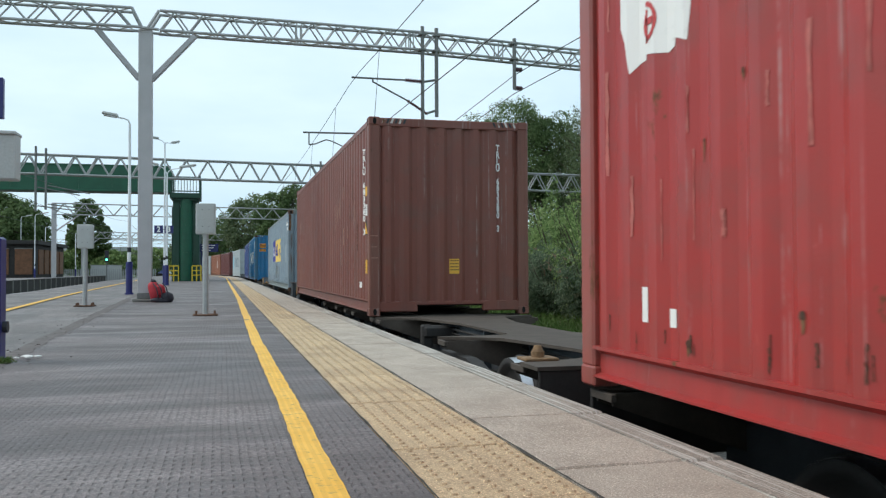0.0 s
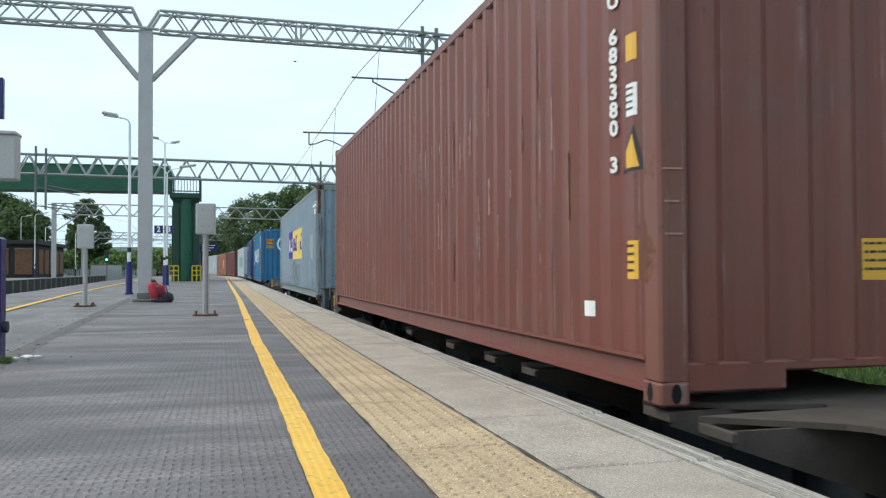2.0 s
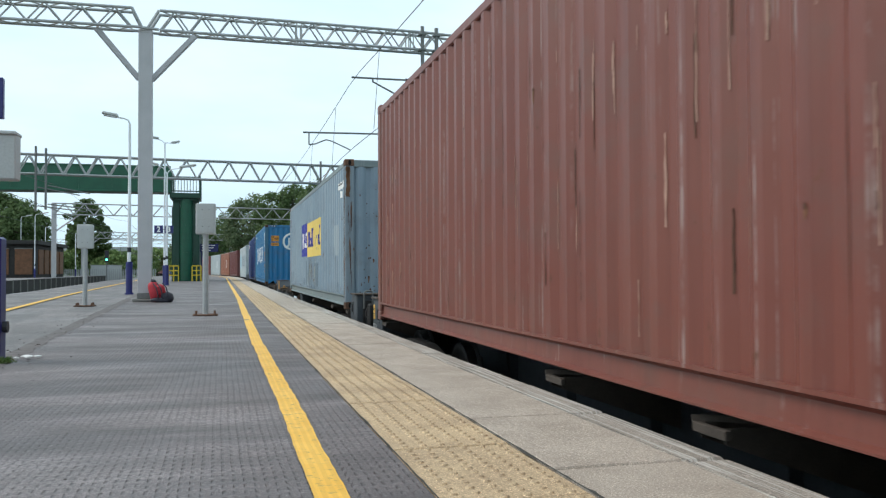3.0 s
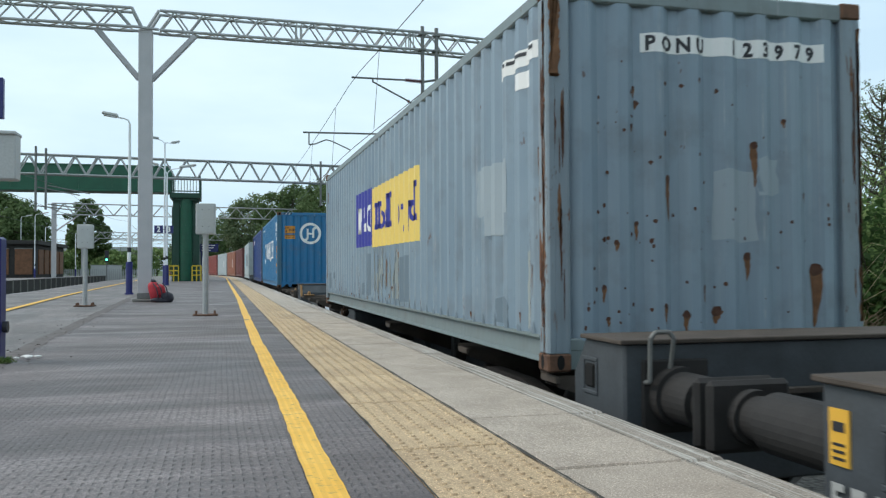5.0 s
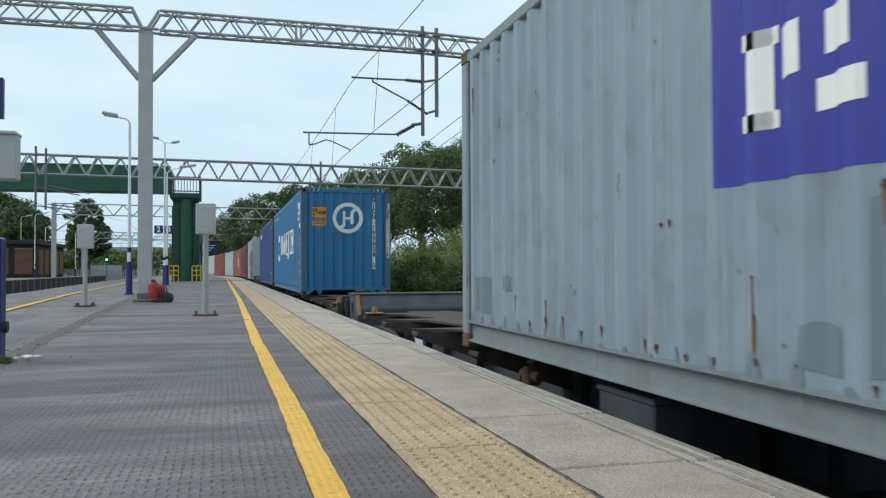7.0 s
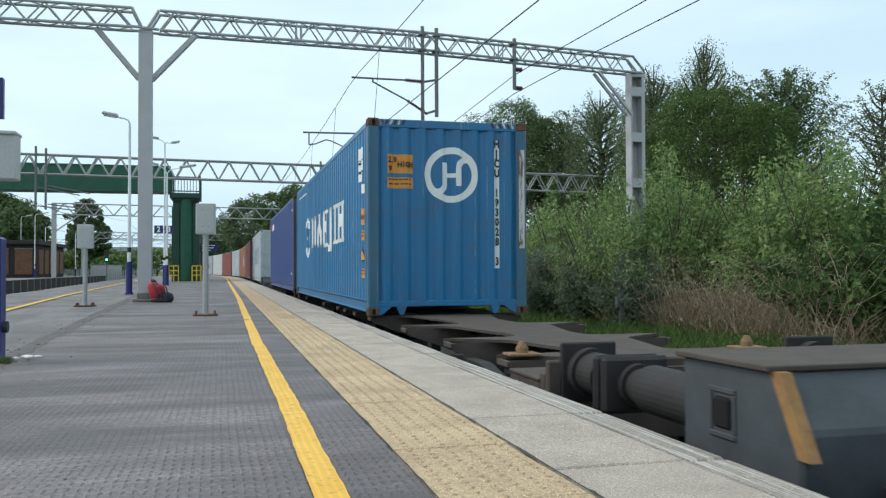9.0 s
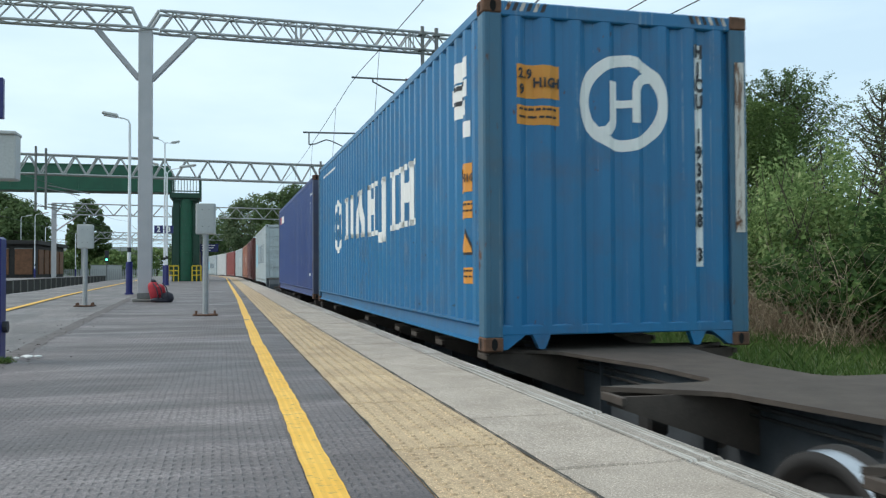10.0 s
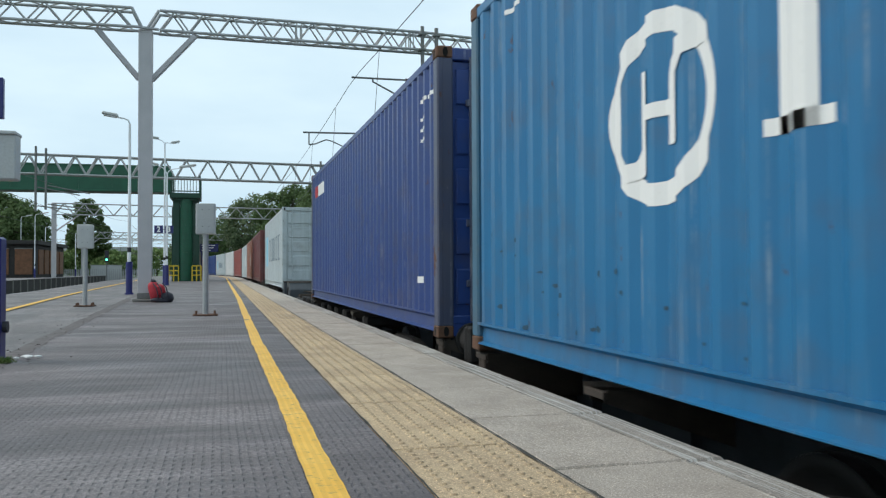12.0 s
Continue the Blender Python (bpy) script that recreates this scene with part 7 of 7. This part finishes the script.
def shrub_mesh(seed, h, r, leaves, leaf, mat, stems=64, slim=0.34, upright=0.6):
    """Leaves set along many arching stems, so that the top ends in loose shoots."""
    rng = np.random.default_rng(seed)
    per = leaves // stems
    ps, outs = [], []
    for i in range(stems):
        a, k = rng.uniform(0, 6.283), rng.uniform(0, 1) ** 0.6
        out = np.array([math.cos(a), math.sin(a), 0.0])
        length = h * rng.uniform(0.45, 1.0) * (1.12 - 0.5 * k)
        reach = r * k * rng.uniform(0.8, 1.15)
        u = rng.uniform(0.06, 1.0, per) ** 0.75
        bend = out[None] * (reach * u ** (1 - 0.45 * upright))[:, None]
        up = length * (u - 0.22 * (1 - upright) * u ** 3)
        spread = (0.30 * (1.05 - u) + 0.07) * (0.6 + 0.2 * r)
        p = bend + rng.normal(size=(per, 3)) * spread[:, None]
        p[:, 2] += up
        ps.append(p)
        outs.append(np.repeat(out[None], per, 0) * (0.3 + k))
    p, out = np.concatenate(ps), np.concatenate(outs)
    n = len(p)
    face = 0.8 * out + np.array([0, 0, 0.6]) + 0.55 * rng.normal(size=(n, 3))
    face /= np.linalg.norm(face, axis=1)[:, None]
    ax = rng.normal(size=(n, 3))
    ax -= (ax * face).sum(1)[:, None] * face
    ax /= np.linalg.norm(ax, axis=1)[:, None] + 1e-6
    bx = np.cross(ax, face)
    L = leaf * rng.uniform(0.6, 1.4, n)[:, None]
    v = np.stack([p - ax * L * 0.5, p + bx * L * slim * 0.5, p + ax * L * 0.5, p - bx * L * slim * 0.5], 1).reshape(-1, 3)
    v[:, 2] = np.maximum(v[:, 2], 0.02)
    return mesh_np("foliage", v, np.arange(4 * n).reshape(-1, 4), mat)


def stem_mesh(seed, h, r):
    rnd = random.Random(seed)
    bm = bmesh.new()
    for i in range(16):
        a = rnd.uniform(0, 2 * math.pi)
        e = Vector((r * 0.7 * math.cos(a), r * 0.7 * math.sin(a), h * rnd.uniform(0.6, 0.95)))
        m = e * 0.5 + Vector((rnd.uniform(-0.1, 0.1), rnd.uniform(-0.1, 0.1), 0.1))
        rod(bm, (rnd.uniform(-0.2, 0.2), rnd.uniform(-0.2, 0.2), 0), m, 0.022, 5, 0.016)
        rod(bm, m, e, 0.016, 5, 0.006)
    me = bpy.data.meshes.new("branchwork")
    bm.to_mesh(me)
    bm.free()
    me.materials.append(M["bark"])
    return me


def ground_z(x):
    xs, zs = (3.4, 4.4, 6, 8, 10, 12, 15, 20, 30, 60), (-1.12, -0.98, -0.92, -0.86, -0.8, -0.6, -0.3, 0.1, 0.4, 0.6)
    return float(np.interp(x, xs, zs))


def panicles(seed, h, r):
    """Brown dead flower spikes standing out of a shrub."""
    rnd = random.Random(seed)
    bm = bmesh.new()
    for i in range(26):
        a, k = rnd.uniform(0, 6.283), rnd.uniform(0.5, 1.0)
        p = Vector((math.cos(a) * r * k, math.sin(a) * r * k, h * rnd.uniform(0.45, 0.92) * (1.1 - 0.4 * k)))
        for j in range(3):
            d = Vector((math.cos(a) * 0.5 + rnd.gauss(0, 0.4), math.sin(a) * 0.5 + rnd.gauss(0, 0.4), rnd.uniform(0.1, 0.9))).normalized()
            rod(bm, p, p + d * rnd.uniform(0.10, 0.22), 0.022, 5, 0.004)
    me = bpy.data.meshes.new("flower_spikes")
    bm.to_mesh(me)
    bm.free()
    me.materials.append(M["brown_stem"])
    return me


def shrubs():
    willow = [(shrub_mesh(i, 3.7, 1.7, 12000, 0.115, M["leaf_bush"], 60, 0.40, 0.75), stem_mesh(i, 3.3, 1.7)) for i in range(4)]
    bramble = [(shrub_mesh(i + 9, 3.0, 2.0, 9500, 0.125, M["leaf_bramble"], 80, 0.6, 0.3), stem_mesh(i + 9, 2.2, 1.6)) for i in range(3)]
    buddleia = [(shrub_mesh(i + 20, 3.0, 1.8, 10000, 0.17, M["leaf_buddleia"], 70, 0.24, 0.35), stem_mesh(i + 20, 2.4, 1.6)) for i in range(2)]
    spikes = [panicles(i, 3.0, 1.8) for i in range(2)]
    rnd = random.Random(12)
    n = 0
    words = {"willow": "dense leafy green shrub on the railway bank", "bramble": "dark green bramble thicket at the bank's foot", "buddleia": "grey-green buddleia shrub with brown dead flower spikes"}
    for row, (x0, hh, step) in enumerate(((10.7, 0.98, 1.9), (12.4, 1.50, 2.1), (14.6, 1.72, 2.5))):
        y = 7.0
        while y < (60 if row < 2 else 48):
            u = rnd.random()
            kind = "bramble" if (row == 0 and (u < 0.75 or y < 18)) or (row == 1 and u < (0.6 if y < 17 else 0.15)) else "willow"
            if row == 0 and 22.5 < y < 36:
                kind = "buddleia"
            pick = {"willow": willow, "bramble": bramble, "buddleia": buddleia}[kind]
            f, st = pick[n % len(pick)]
            x = x0 + rnd.uniform(-0.7, 0.7) - 0.05 * max(0, y - 14) * (1 if row == 0 else 0.6)
            if row == 0 and 13 < y < 22.5:
                x = 11.2 + rnd.uniform(-0.3, 0.5)
            k = min(hh, 0.56 + 0.038 * y) * rnd.uniform(0.78, 1.12) * (1.0 if y < 27 or row == 0 else 0.84)
            g = min(1.25, max(k, 0.9)) * rnd.uniform(0.95, 1.2)
            t = thing("shrub", words[kind], "shrub", Matrix.LocRotScale((x, y, ground_z(x) - 0.05), Euler((0, 0, rnd.uniform(0, 6.3))), (g, g, k)), group="shrubs along the bank")
            bits = [("foliage", f), ("branchwork", st)] + ([("flower_spikes", spikes[n % 2])] if kind == "buddleia" else [])
            for nm, me in bits:
                o = new(nm, me)
                o.parent = t
            y += step * rnd.uniform(0.85, 1.2)
            n += 1
    for x, y, k, kind in ((8.5, 20.6, 0.90, "buddleia"), (8.3, 23.0, 1.0, "buddleia"), (8.1, 25.4, 1.0, "buddleia"), (9.2, 21.3, 1.24, "willow"), (8.9, 23.6, 1.15, "willow"), (10.3, 21.5, 1.3, "willow")):
        pick = willow if kind == "willow" else buddleia
        f, st = pick[n % len(pick)]
        n += 1
        t = thing("shrub", "leafy green shrub growing round the gantry post" if kind == "willow" else words[kind], "shrub", Matrix.LocRotScale((x, y, ground_z(x) - 0.05), Euler((0, 0, n)), (k * 0.8, k * 0.8, k)), group="shrubs along the bank")
        for nm, me in [("foliage", f), ("branchwork", st)] + ([("flower_spikes", spikes[n % 2])] if kind == "buddleia" else []):
            o = new(nm, me)
            o.parent = t


shrubs()


def bank_grass():
    n = 70000
    x = RNG.uniform(4.2, 11.5, n)
    y = RNG.uniform(2, 55, n) ** 1.0
    keep = RNG.uniform(0, 1, n) < np.clip(1.3 - y / 45, 0.25, 1)
    x, y = x[keep], y[keep]
    n = len(x)
    z = np.interp(x, (3.4, 4.4, 6, 8, 10, 12, 15), (-1.12, -0.98, -0.92, -0.86, -0.8, -0.6, -0.3))
    h = RNG.uniform(0.08, 0.30, n) * (0.6 + 0.6 * np.sin(x * 2.1 + y) ** 2)
    a = RNG.uniform(0, 6.28, n)
    lean = RNG.uniform(0.1, 0.9, n) * h
    p = np.stack([x, y, z], 1)
    d = np.stack([np.cos(a), np.sin(a), 0 * a], 1)
    q = np.stack([-np.sin(a), np.cos(a), 0 * a], 1) * 0.009
    up = np.stack([0 * a, 0 * a, h], 1)
    v = np.stack([p - q, p + q, p + d * lean[:, None] * 0.4 + up * 0.6 + q * 0.7, p + d * lean[:, None] + up], 1).reshape(-1, 3)
    o = new("bank_grass", mesh_np("bank_grass", v, np.arange(4 * n).reshape(-1, 4), M["grass_blade"]))
    tagged(o, "long green grass between the track and the shrubs", "grass", kind="stuff")
    rng = np.random.default_rng(3)
    for mat, count, long, rise, wide, label in (("dry_stem", 1000, 2.2, 1.25, 0.017, "tangle of dry pale dead stems at the shrubs' foot"), ("brown_stem", 3600, 0.9, 0.7, 0.010, "matted brown dead growth at the shrubs' foot")):
        # each dead stem: three bent lengths, each a flat-sided blade of four faces
        yy = rng.uniform(13.0, 23.0, count) if mat == "dry_stem" else np.clip(rng.normal(17.6, 2.3, count), 13.0, 23.5)
        xx = rng.uniform(8.5, 10.6, count) - 0.03 * np.maximum(0, yy - 14)
        ln = rng.uniform(0.35, 1.0, count) * long
        a = rng.uniform(0, 6.28, count)
        d = np.stack([np.cos(a), np.sin(a), 0 * a], 1)
        zz = np.interp(xx, (8, 10, 12), (-0.86, -0.8, -0.6)) + (0.0 if mat == "dry_stem" else rng.uniform(0, 0.85, count) * np.exp(-((yy - 17.6) / 3.0) ** 2))
        p = [np.stack([xx, yy, zz], 1)]
        lift = rng.uniform(0.3, 1.0, count) * rise
        for u, up in ((0.35, 1.0), (0.35, 0.55), (0.3, -0.15)):
            p.append(p[-1] + d * (ln * u * 0.75)[:, None] + np.stack([0 * a, 0 * a, ln * u * up * lift * 1.5], 1) + rng.normal(size=(count, 3)) * (0.05 * ln)[:, None])
        side = np.stack([-np.sin(a), np.cos(a), 0 * a], 1)
        vs, fs, base = [], [], 0
        for i in range(3):
            w0, w1 = wide * (1 - 0.3 * i) / 2, wide * (0.7 - 0.3 * i) / 2
            z = np.array([0, 0, 1.0])
            ring0 = [p[i] + side * w0, p[i] + z * w0, p[i] - side * w0, p[i] - z * w0]
            ring1 = [p[i + 1] + side * w1, p[i + 1] + z * w1, p[i + 1] - side * w1, p[i + 1] - z * w1]
            vs.append(np.stack(ring0 + ring1, 1).reshape(-1, 3))
            k = np.arange(count)[:, None] * 8 + base
            for j in range(4):
                fs.append(k + np.array([j, (j + 1) % 4, 4 + (j + 1) % 4, 4 + j]))
            base += count * 8
        o = new("dry_brush", mesh_np("dry_brush", np.concatenate(vs), np.concatenate(fs), M[mat]))
        tagged(o, label, "dead brush", kind="stuff")


bank_grass()


def weed_tuft(x, y, seed):
    rng = np.random.default_rng(seed)
    n = 160
    a = rng.uniform(0, 6.28, n)
    h = rng.uniform(0.01, 0.055, n)
    p = np.stack([rng.normal(0, 0.03, n), rng.normal(0, 0.03, n), 0 * a], 1)
    d = np.stack([np.cos(a), np.sin(a), 0 * a], 1)
    q = np.stack([-np.sin(a), np.cos(a), 0 * a], 1) * 0.005
    up = np.stack([0 * a, 0 * a, h], 1)
    v = np.stack([p - q, p + q, p + d * 0.02 + up * 0.6 + q, p + d * 0.06 + up], 1).reshape(-1, 3)
    t = thing("weed_tuft", "small green weed growing at the post's foot", "weed", pose(x, y, 0.0))
    o = new("leaves", mesh_np("weed_leaves", v, np.arange(4 * n).reshape(-1, 4), M["grass_blade"]))
    o.parent = t


weed_tuft(-3.68, 7.16, 2)

# tall trees behind the shrubs
tree("oak_tree", "broad dark green tree behind the shrubs", 18.6, 59.2, 13.0, 4.5, M["leaf_dark"], 1, 40000, 0.17)
tree("oak_tree", "dark green tree beside the birches", 20.4, 57.8, 12.9, 3.4, M["leaf_dark"], 16, 26000, 0.17)
tree("birch_tree", "drooping grey-green birch tree", 22.3, 52.2, 14.0, 3.1, M["leaf_birch"], 2, 36000, 0.13, "weeping", 0.1)
tree("birch_tree", "tall drooping birch tree", 20.4, 41.4, 12.9, 2.2, M["leaf_birch"], 17, 26000, 0.11, "weeping", 0.15)
tree("birch_tree", "tall drooping birch tree above the shrubs", 24.1, 42.5, 14.7, 2.6, M["leaf_birch"], 3, 26000, 0.11, "weeping", 0.15)
tree("broadleaf_tree", "rounded bright green tree behind the shrubs", 17.0, 30.2, 8.2, 3.2, M["leaf_bright"], 4, 60000, 0.11, "dome", 0.12, 0.0, 170)
tree("broadleaf_tree", "dark tree with sparse upright branches", 24.3, 36.0, 10.8, 2.9, M["leaf_dark"], 5, 26000, 0.15, "shoots", 0.3, 0.4, 90)
tree("birch_tree", "young pale birch tree at the shrubs' end", 20.4, 25.1, 7.7, 1.5, M["leaf_birch"], 6, 5000, 0.11, "shoots", 0.3, 0.2, 60)
tree("oak_tree", "broad dark tree down the line", 13.6, 57.5, 9.6, 3.8, M["leaf_dark"], 7, 16000, 0.24)
tree("oak_tree", "dark tree down the line", 14.8, 72.5, 11.8, 4.6, M["leaf_dark"], 8, 16000, 0.28)
tree("oak_tree", "dark tree between the gantries", 12.4, 84, 11.1, 4.6, M["leaf_dark"], 19, 15000, 0.3)
tree("oak_tree", "dark green tree beyond the gantries", 10.5, 100, 11.5, 5.0, M["leaf_dark"], 9, 14000, 0.36)
tree("oak_tree", "dark green tree beyond the gantries", 6.8, 112, 12.4, 4.4, M["leaf_dark"], 10, 14000, 0.36)
tree("oak_tree", "grey-green tree far down the line", 2.2, 136, 12.4, 4.6, M["leaf_birch"], 11, 12000, 0.4)
tree("oak_tree", "far tree where the line bends away", -2.5, 160, 9.6, 5.0, M["leaf_dark"], 12, 8000, 0.42)
tree("oak_tree", "far pale green tree where the line bends away", -7.0, 215, 9.5, 7.0, M["leaf_birch"], 29, 8000, 0.5)
tree("poplar_tree", "dark upright tree beyond the far platform", -24.0, 155, 13.6, 3.3, M["leaf_dark"], 13, 16000, 0.42, "dome", 0.02)
tree("oak_tree", "dark tree behind the station building", -36.0, 142, 13.5, 6.4, M["leaf_dark"], 14, 16000, 0.5)
tree("oak_tree", "dark tree behind the station building", -30.5, 135, 10.6, 4.2, M["leaf_dark"], 15, 14000, 0.42)
for i in range(9):
    tree("hedge_tree", "low green growth beyond the far platform", -37 + 3.0 * i, 150 + 4 * (i % 3), 4.2 + 0.9 * (i % 3) - 0.12 * i, 3.2, M["leaf_bush"], 30 + i, 5000, 0.4, "dome", 0.02, -0.6, 50)


# ---- far platform and its building ----
def far_platform():
    t = thing("far_platform", "far station platform with a dark brick face", "platform", kind="structure")
    edge = [(-16.9, 40), (-17.3, 55), (-17.8, 70), (-18.5, 84), (-18.9, 97), (-19.1, 113), (-18.9, 137)]
    bm = bmesh.new()
    prism(bm, edge + [(-40, 137), (-40, 40)], -1.1, -0.05)
    part("platform_face", bm, M["dark_wall"], t)
    bm = bmesh.new()
    prism(bm, [(x + 0.06, y) for x, y in edge] + [(-40, 137), (-40, 40)], -0.05, 0.0)
    part("surface", bm, M["old_asphalt"], t)
    for (x0, y0), (x1, y1) in zip(edge, edge[1:]):
        n = int((y1 - y0) / 3)
        for i in range(n):
            k = i / n
            bm = bmesh.new()
            x, y = x0 + (x1 - x0) * k, y0 + (y1 - y0) * k
            box(bm, (x - 0.1, y, -1.1), (x + 0.05, y + 0.35, -0.06), 0.01)
            part("pilaster", bm, M["concrete_base"], t)
    b = thing("station_building", "low brown brick station building with a dark flat roof", "building")
    bm = bmesh.new()
    box(bm, (-36, 101, 0.0), (-21.6, 118, 3.6), 0.03)
    part("wall", bm, M["dark_wall"], b)
    bm = bmesh.new()
    box(bm, (-36.4, 100.5, 3.6), (-21.2, 118.3, 4.05), 0.03)
    part("roof", bm, M["dark_wall"], b, "dark flat roof with a deep fascia")
    for i in range(6):
        bm = bmesh.new()
        x = -35.4 + 2.35 * i
        box(bm, (x, 100.86, 0.35), (x + 1.75, 101.0, 3.1), 0.02)
        pane = part("brick_panel", bm, M["tan_brick"], b, "tan brick wall panel")
        bm = bmesh.new()
        box(bm, (x - 0.03, 100.82, 3.1), (x + 1.78, 100.98, 3.22), 0.01)
        part("lintel", bm, M["dull_steel"], pane)
    for i in range(5):
        bm = bmesh.new()
        y = 102.2 + 3.1 * i
        box(bm, (-21.62, y, 0.35), (-21.46, y + 2.3, 3.1), 0.02)
        part("brick_panel", bm, M["tan_brick"], b, "tan brick wall panel")
    h = thing("equipment_hut", "small pale grey lineside hut", "hut", pose(-19.5, 143, -0.8))
    bm = bmesh.new()
    box(bm, (-2.2, -1.0, 0), (2.2, 1.0, 2.3), 0.04)
    part("wall", bm, M["cabinet"], h)
    bm = bmesh.new()
    box(bm, (-2.3, -1.1, 2.3), (2.3, 1.1, 2.42), 0.03)
    part("roof", bm, M["galv"], h)


far_platform()
for x, y, hh in ((-21.1, 98, 6.5), (-22.1, 109, 5.7), (-20.5, 120, 5.5), (-26.2, 116, 7.3)):
    lamp_post(x, y, hh, ((1.3, 0.25),), "white lamp column on the far platform")


def palisade():
    t = thing("palisade_fence", "pale steel palisade fence beyond the platform end", "fence")
    for x0, x1, y in ((-32, -12, 141),):
        for z in (0.2, 1.3):
            bm = bmesh.new()
            box(bm, (x0, y, z - 0.8), (x1, y + 0.05, z - 0.74))
            part("rail", bm, M["galv"], t)
        for x in np.arange(x0, x1, 0.28):
            bm = bmesh.new()
            box(bm, (x, y - 0.02, -1.1), (x + 0.14, y, 1.0))
            part("pale", bm, M["galv"], t)


palisade()


def colour_light_signal():
    t = thing("signal", "railway colour light signal showing green", "signal", pose(-17.4, 126, -1.1))
    bm = bmesh.new()
    rod(bm, (0, 0, 0), (0, 0, 3.6), 0.07, 10)
    part("post", bm, M["dull_steel"], t)
    bm = bmesh.new()
    box(bm, (-0.25, -0.15, 3.0), (0.25, 0.1, 4.6), 0.03)
    part("head", bm, M["mark_black"], t)
    g = Mat("green_signal_light")
    g.b.inputs["Emission Color"].default_value = (0.05, 1.0, 0.55, 1)
    g.b.inputs["Emission Strength"].default_value = 4.0
    bm = bmesh.new()
    rod(bm, (0, -0.17, 3.35), (0, -0.15, 3.35), 0.14, 14)
    part("lens", bm, g.m, t, "lit green lens")


colour_light_signal()


def marker_post():
    t = thing("marker_post", "short grey lineside marker post in the grass", "marker post", pose(7.9, 20.2, -0.86))
    bm = bmesh.new()
    box(bm, (-0.05, -0.05, 0), (0.05, 0.05, 1.1), 0.01)
    part("post", bm, M["dull_steel"], t)
    bm = bmesh.new()
    box(bm, (-0.14, -0.08, 0.55), (-0.04, 0.06, 0.85), 0.01)
    part("plate", bm, M["dull_steel"], t)


marker_post()


# ---- a bird crossing the sky ----
BIRD = []


def bird():
    dark = mottled("dark_feathers", (0.03, 0.03, 0.035), 0.7, 20, 0.3, 0.002)
    t = thing("bird", "small dark bird in flight with spread wings", "bird")
    bm = bmesh.new()
    bmesh.ops.create_icosphere(bm, subdivisions=2, radius=1.0)
    for v in bm.verts:
        v.co = Vector((v.co.x * 0.11, v.co.y * 0.035, v.co.z * 0.038 * (1 - 0.3 * v.co.x)))
    part("body", bm, dark, t, smooth=True)
    bm = bmesh.new()
    prism(bm, [(0.09, -0.025), (0.19, -0.045), (0.19, 0.045), (0.09, 0.025)], -0.005, 0.005)
    part("tail", bm, dark, t)
    bm = bmesh.new()
    rod(bm, (-0.10, 0, 0.0), (-0.145, 0, -0.008), 0.014, 6, 0.002)
    part("beak", bm, dark, t)
    for s in (-1, 1):
        bm = bmesh.new()
        prism(bm, [(-0.05, 0), (-0.075, s * 0.08), (-0.02, s * 0.20), (0.03, s * 0.09), (0.05, 0)], -0.004, 0.004)
        w = part("wing", bm, dark, t)
        BIRD.append((w, s))
    return t


BIRD_BODY = bird()


# ---- what moves ----
def motions():
    times = [0.5 * i for i in range(25)]
    for t, mid_s in BOXES:
        rows = []
        for tm in times:
            x, y, h = line(mid_s - gone(tm))
            rows.append((tm, pose(x, y, 0.028, 0, 0, h)))
        walk(t, rows)
    for t, mid_s in WAGONS:
        rows = []
        for tm in times:
            x, y, h = line(mid_s - gone(tm))
            rows.append((tm, pose(x, y, RAIL, 0, 0, h)))
        walk(t, rows)
    fine = [0.1 * i for i in range(121)]
    # the bird crosses level, then sinks a little; 9.7 m/s
    rows = []
    for tm in times:
        sink = 1.2 * min(0.8, max(0.0, tm - 2.1)) ** 2 + 1.0 * min(1.6, max(0.0, tm - 2.9))
        rows.append((tm, pose(9.46 - 9.37 * (tm - 1.3), 58.65 + 2.43 * (tm - 1.3), 15.35 - sink, 0, 0, -14.5)))
    walk(BIRD_BODY, rows)
    for w, s in BIRD:
        walk(w, [(tm, pose(0, s * 0.02, 0.01, s * (12 + 32 * math.sin(2 * math.pi * tm / 0.43)))) for tm in fine])
    for w, y, c in WHEELS:
        near = -15 < c < 95
        if near:
            walk(w, [(tm, pose(0, y, R_WHEEL, math.degrees(gone(tm) / R_WHEEL))) for tm in fine])
        else:
            w.matrix_basis = pose(0, y, R_WHEEL)


motions()
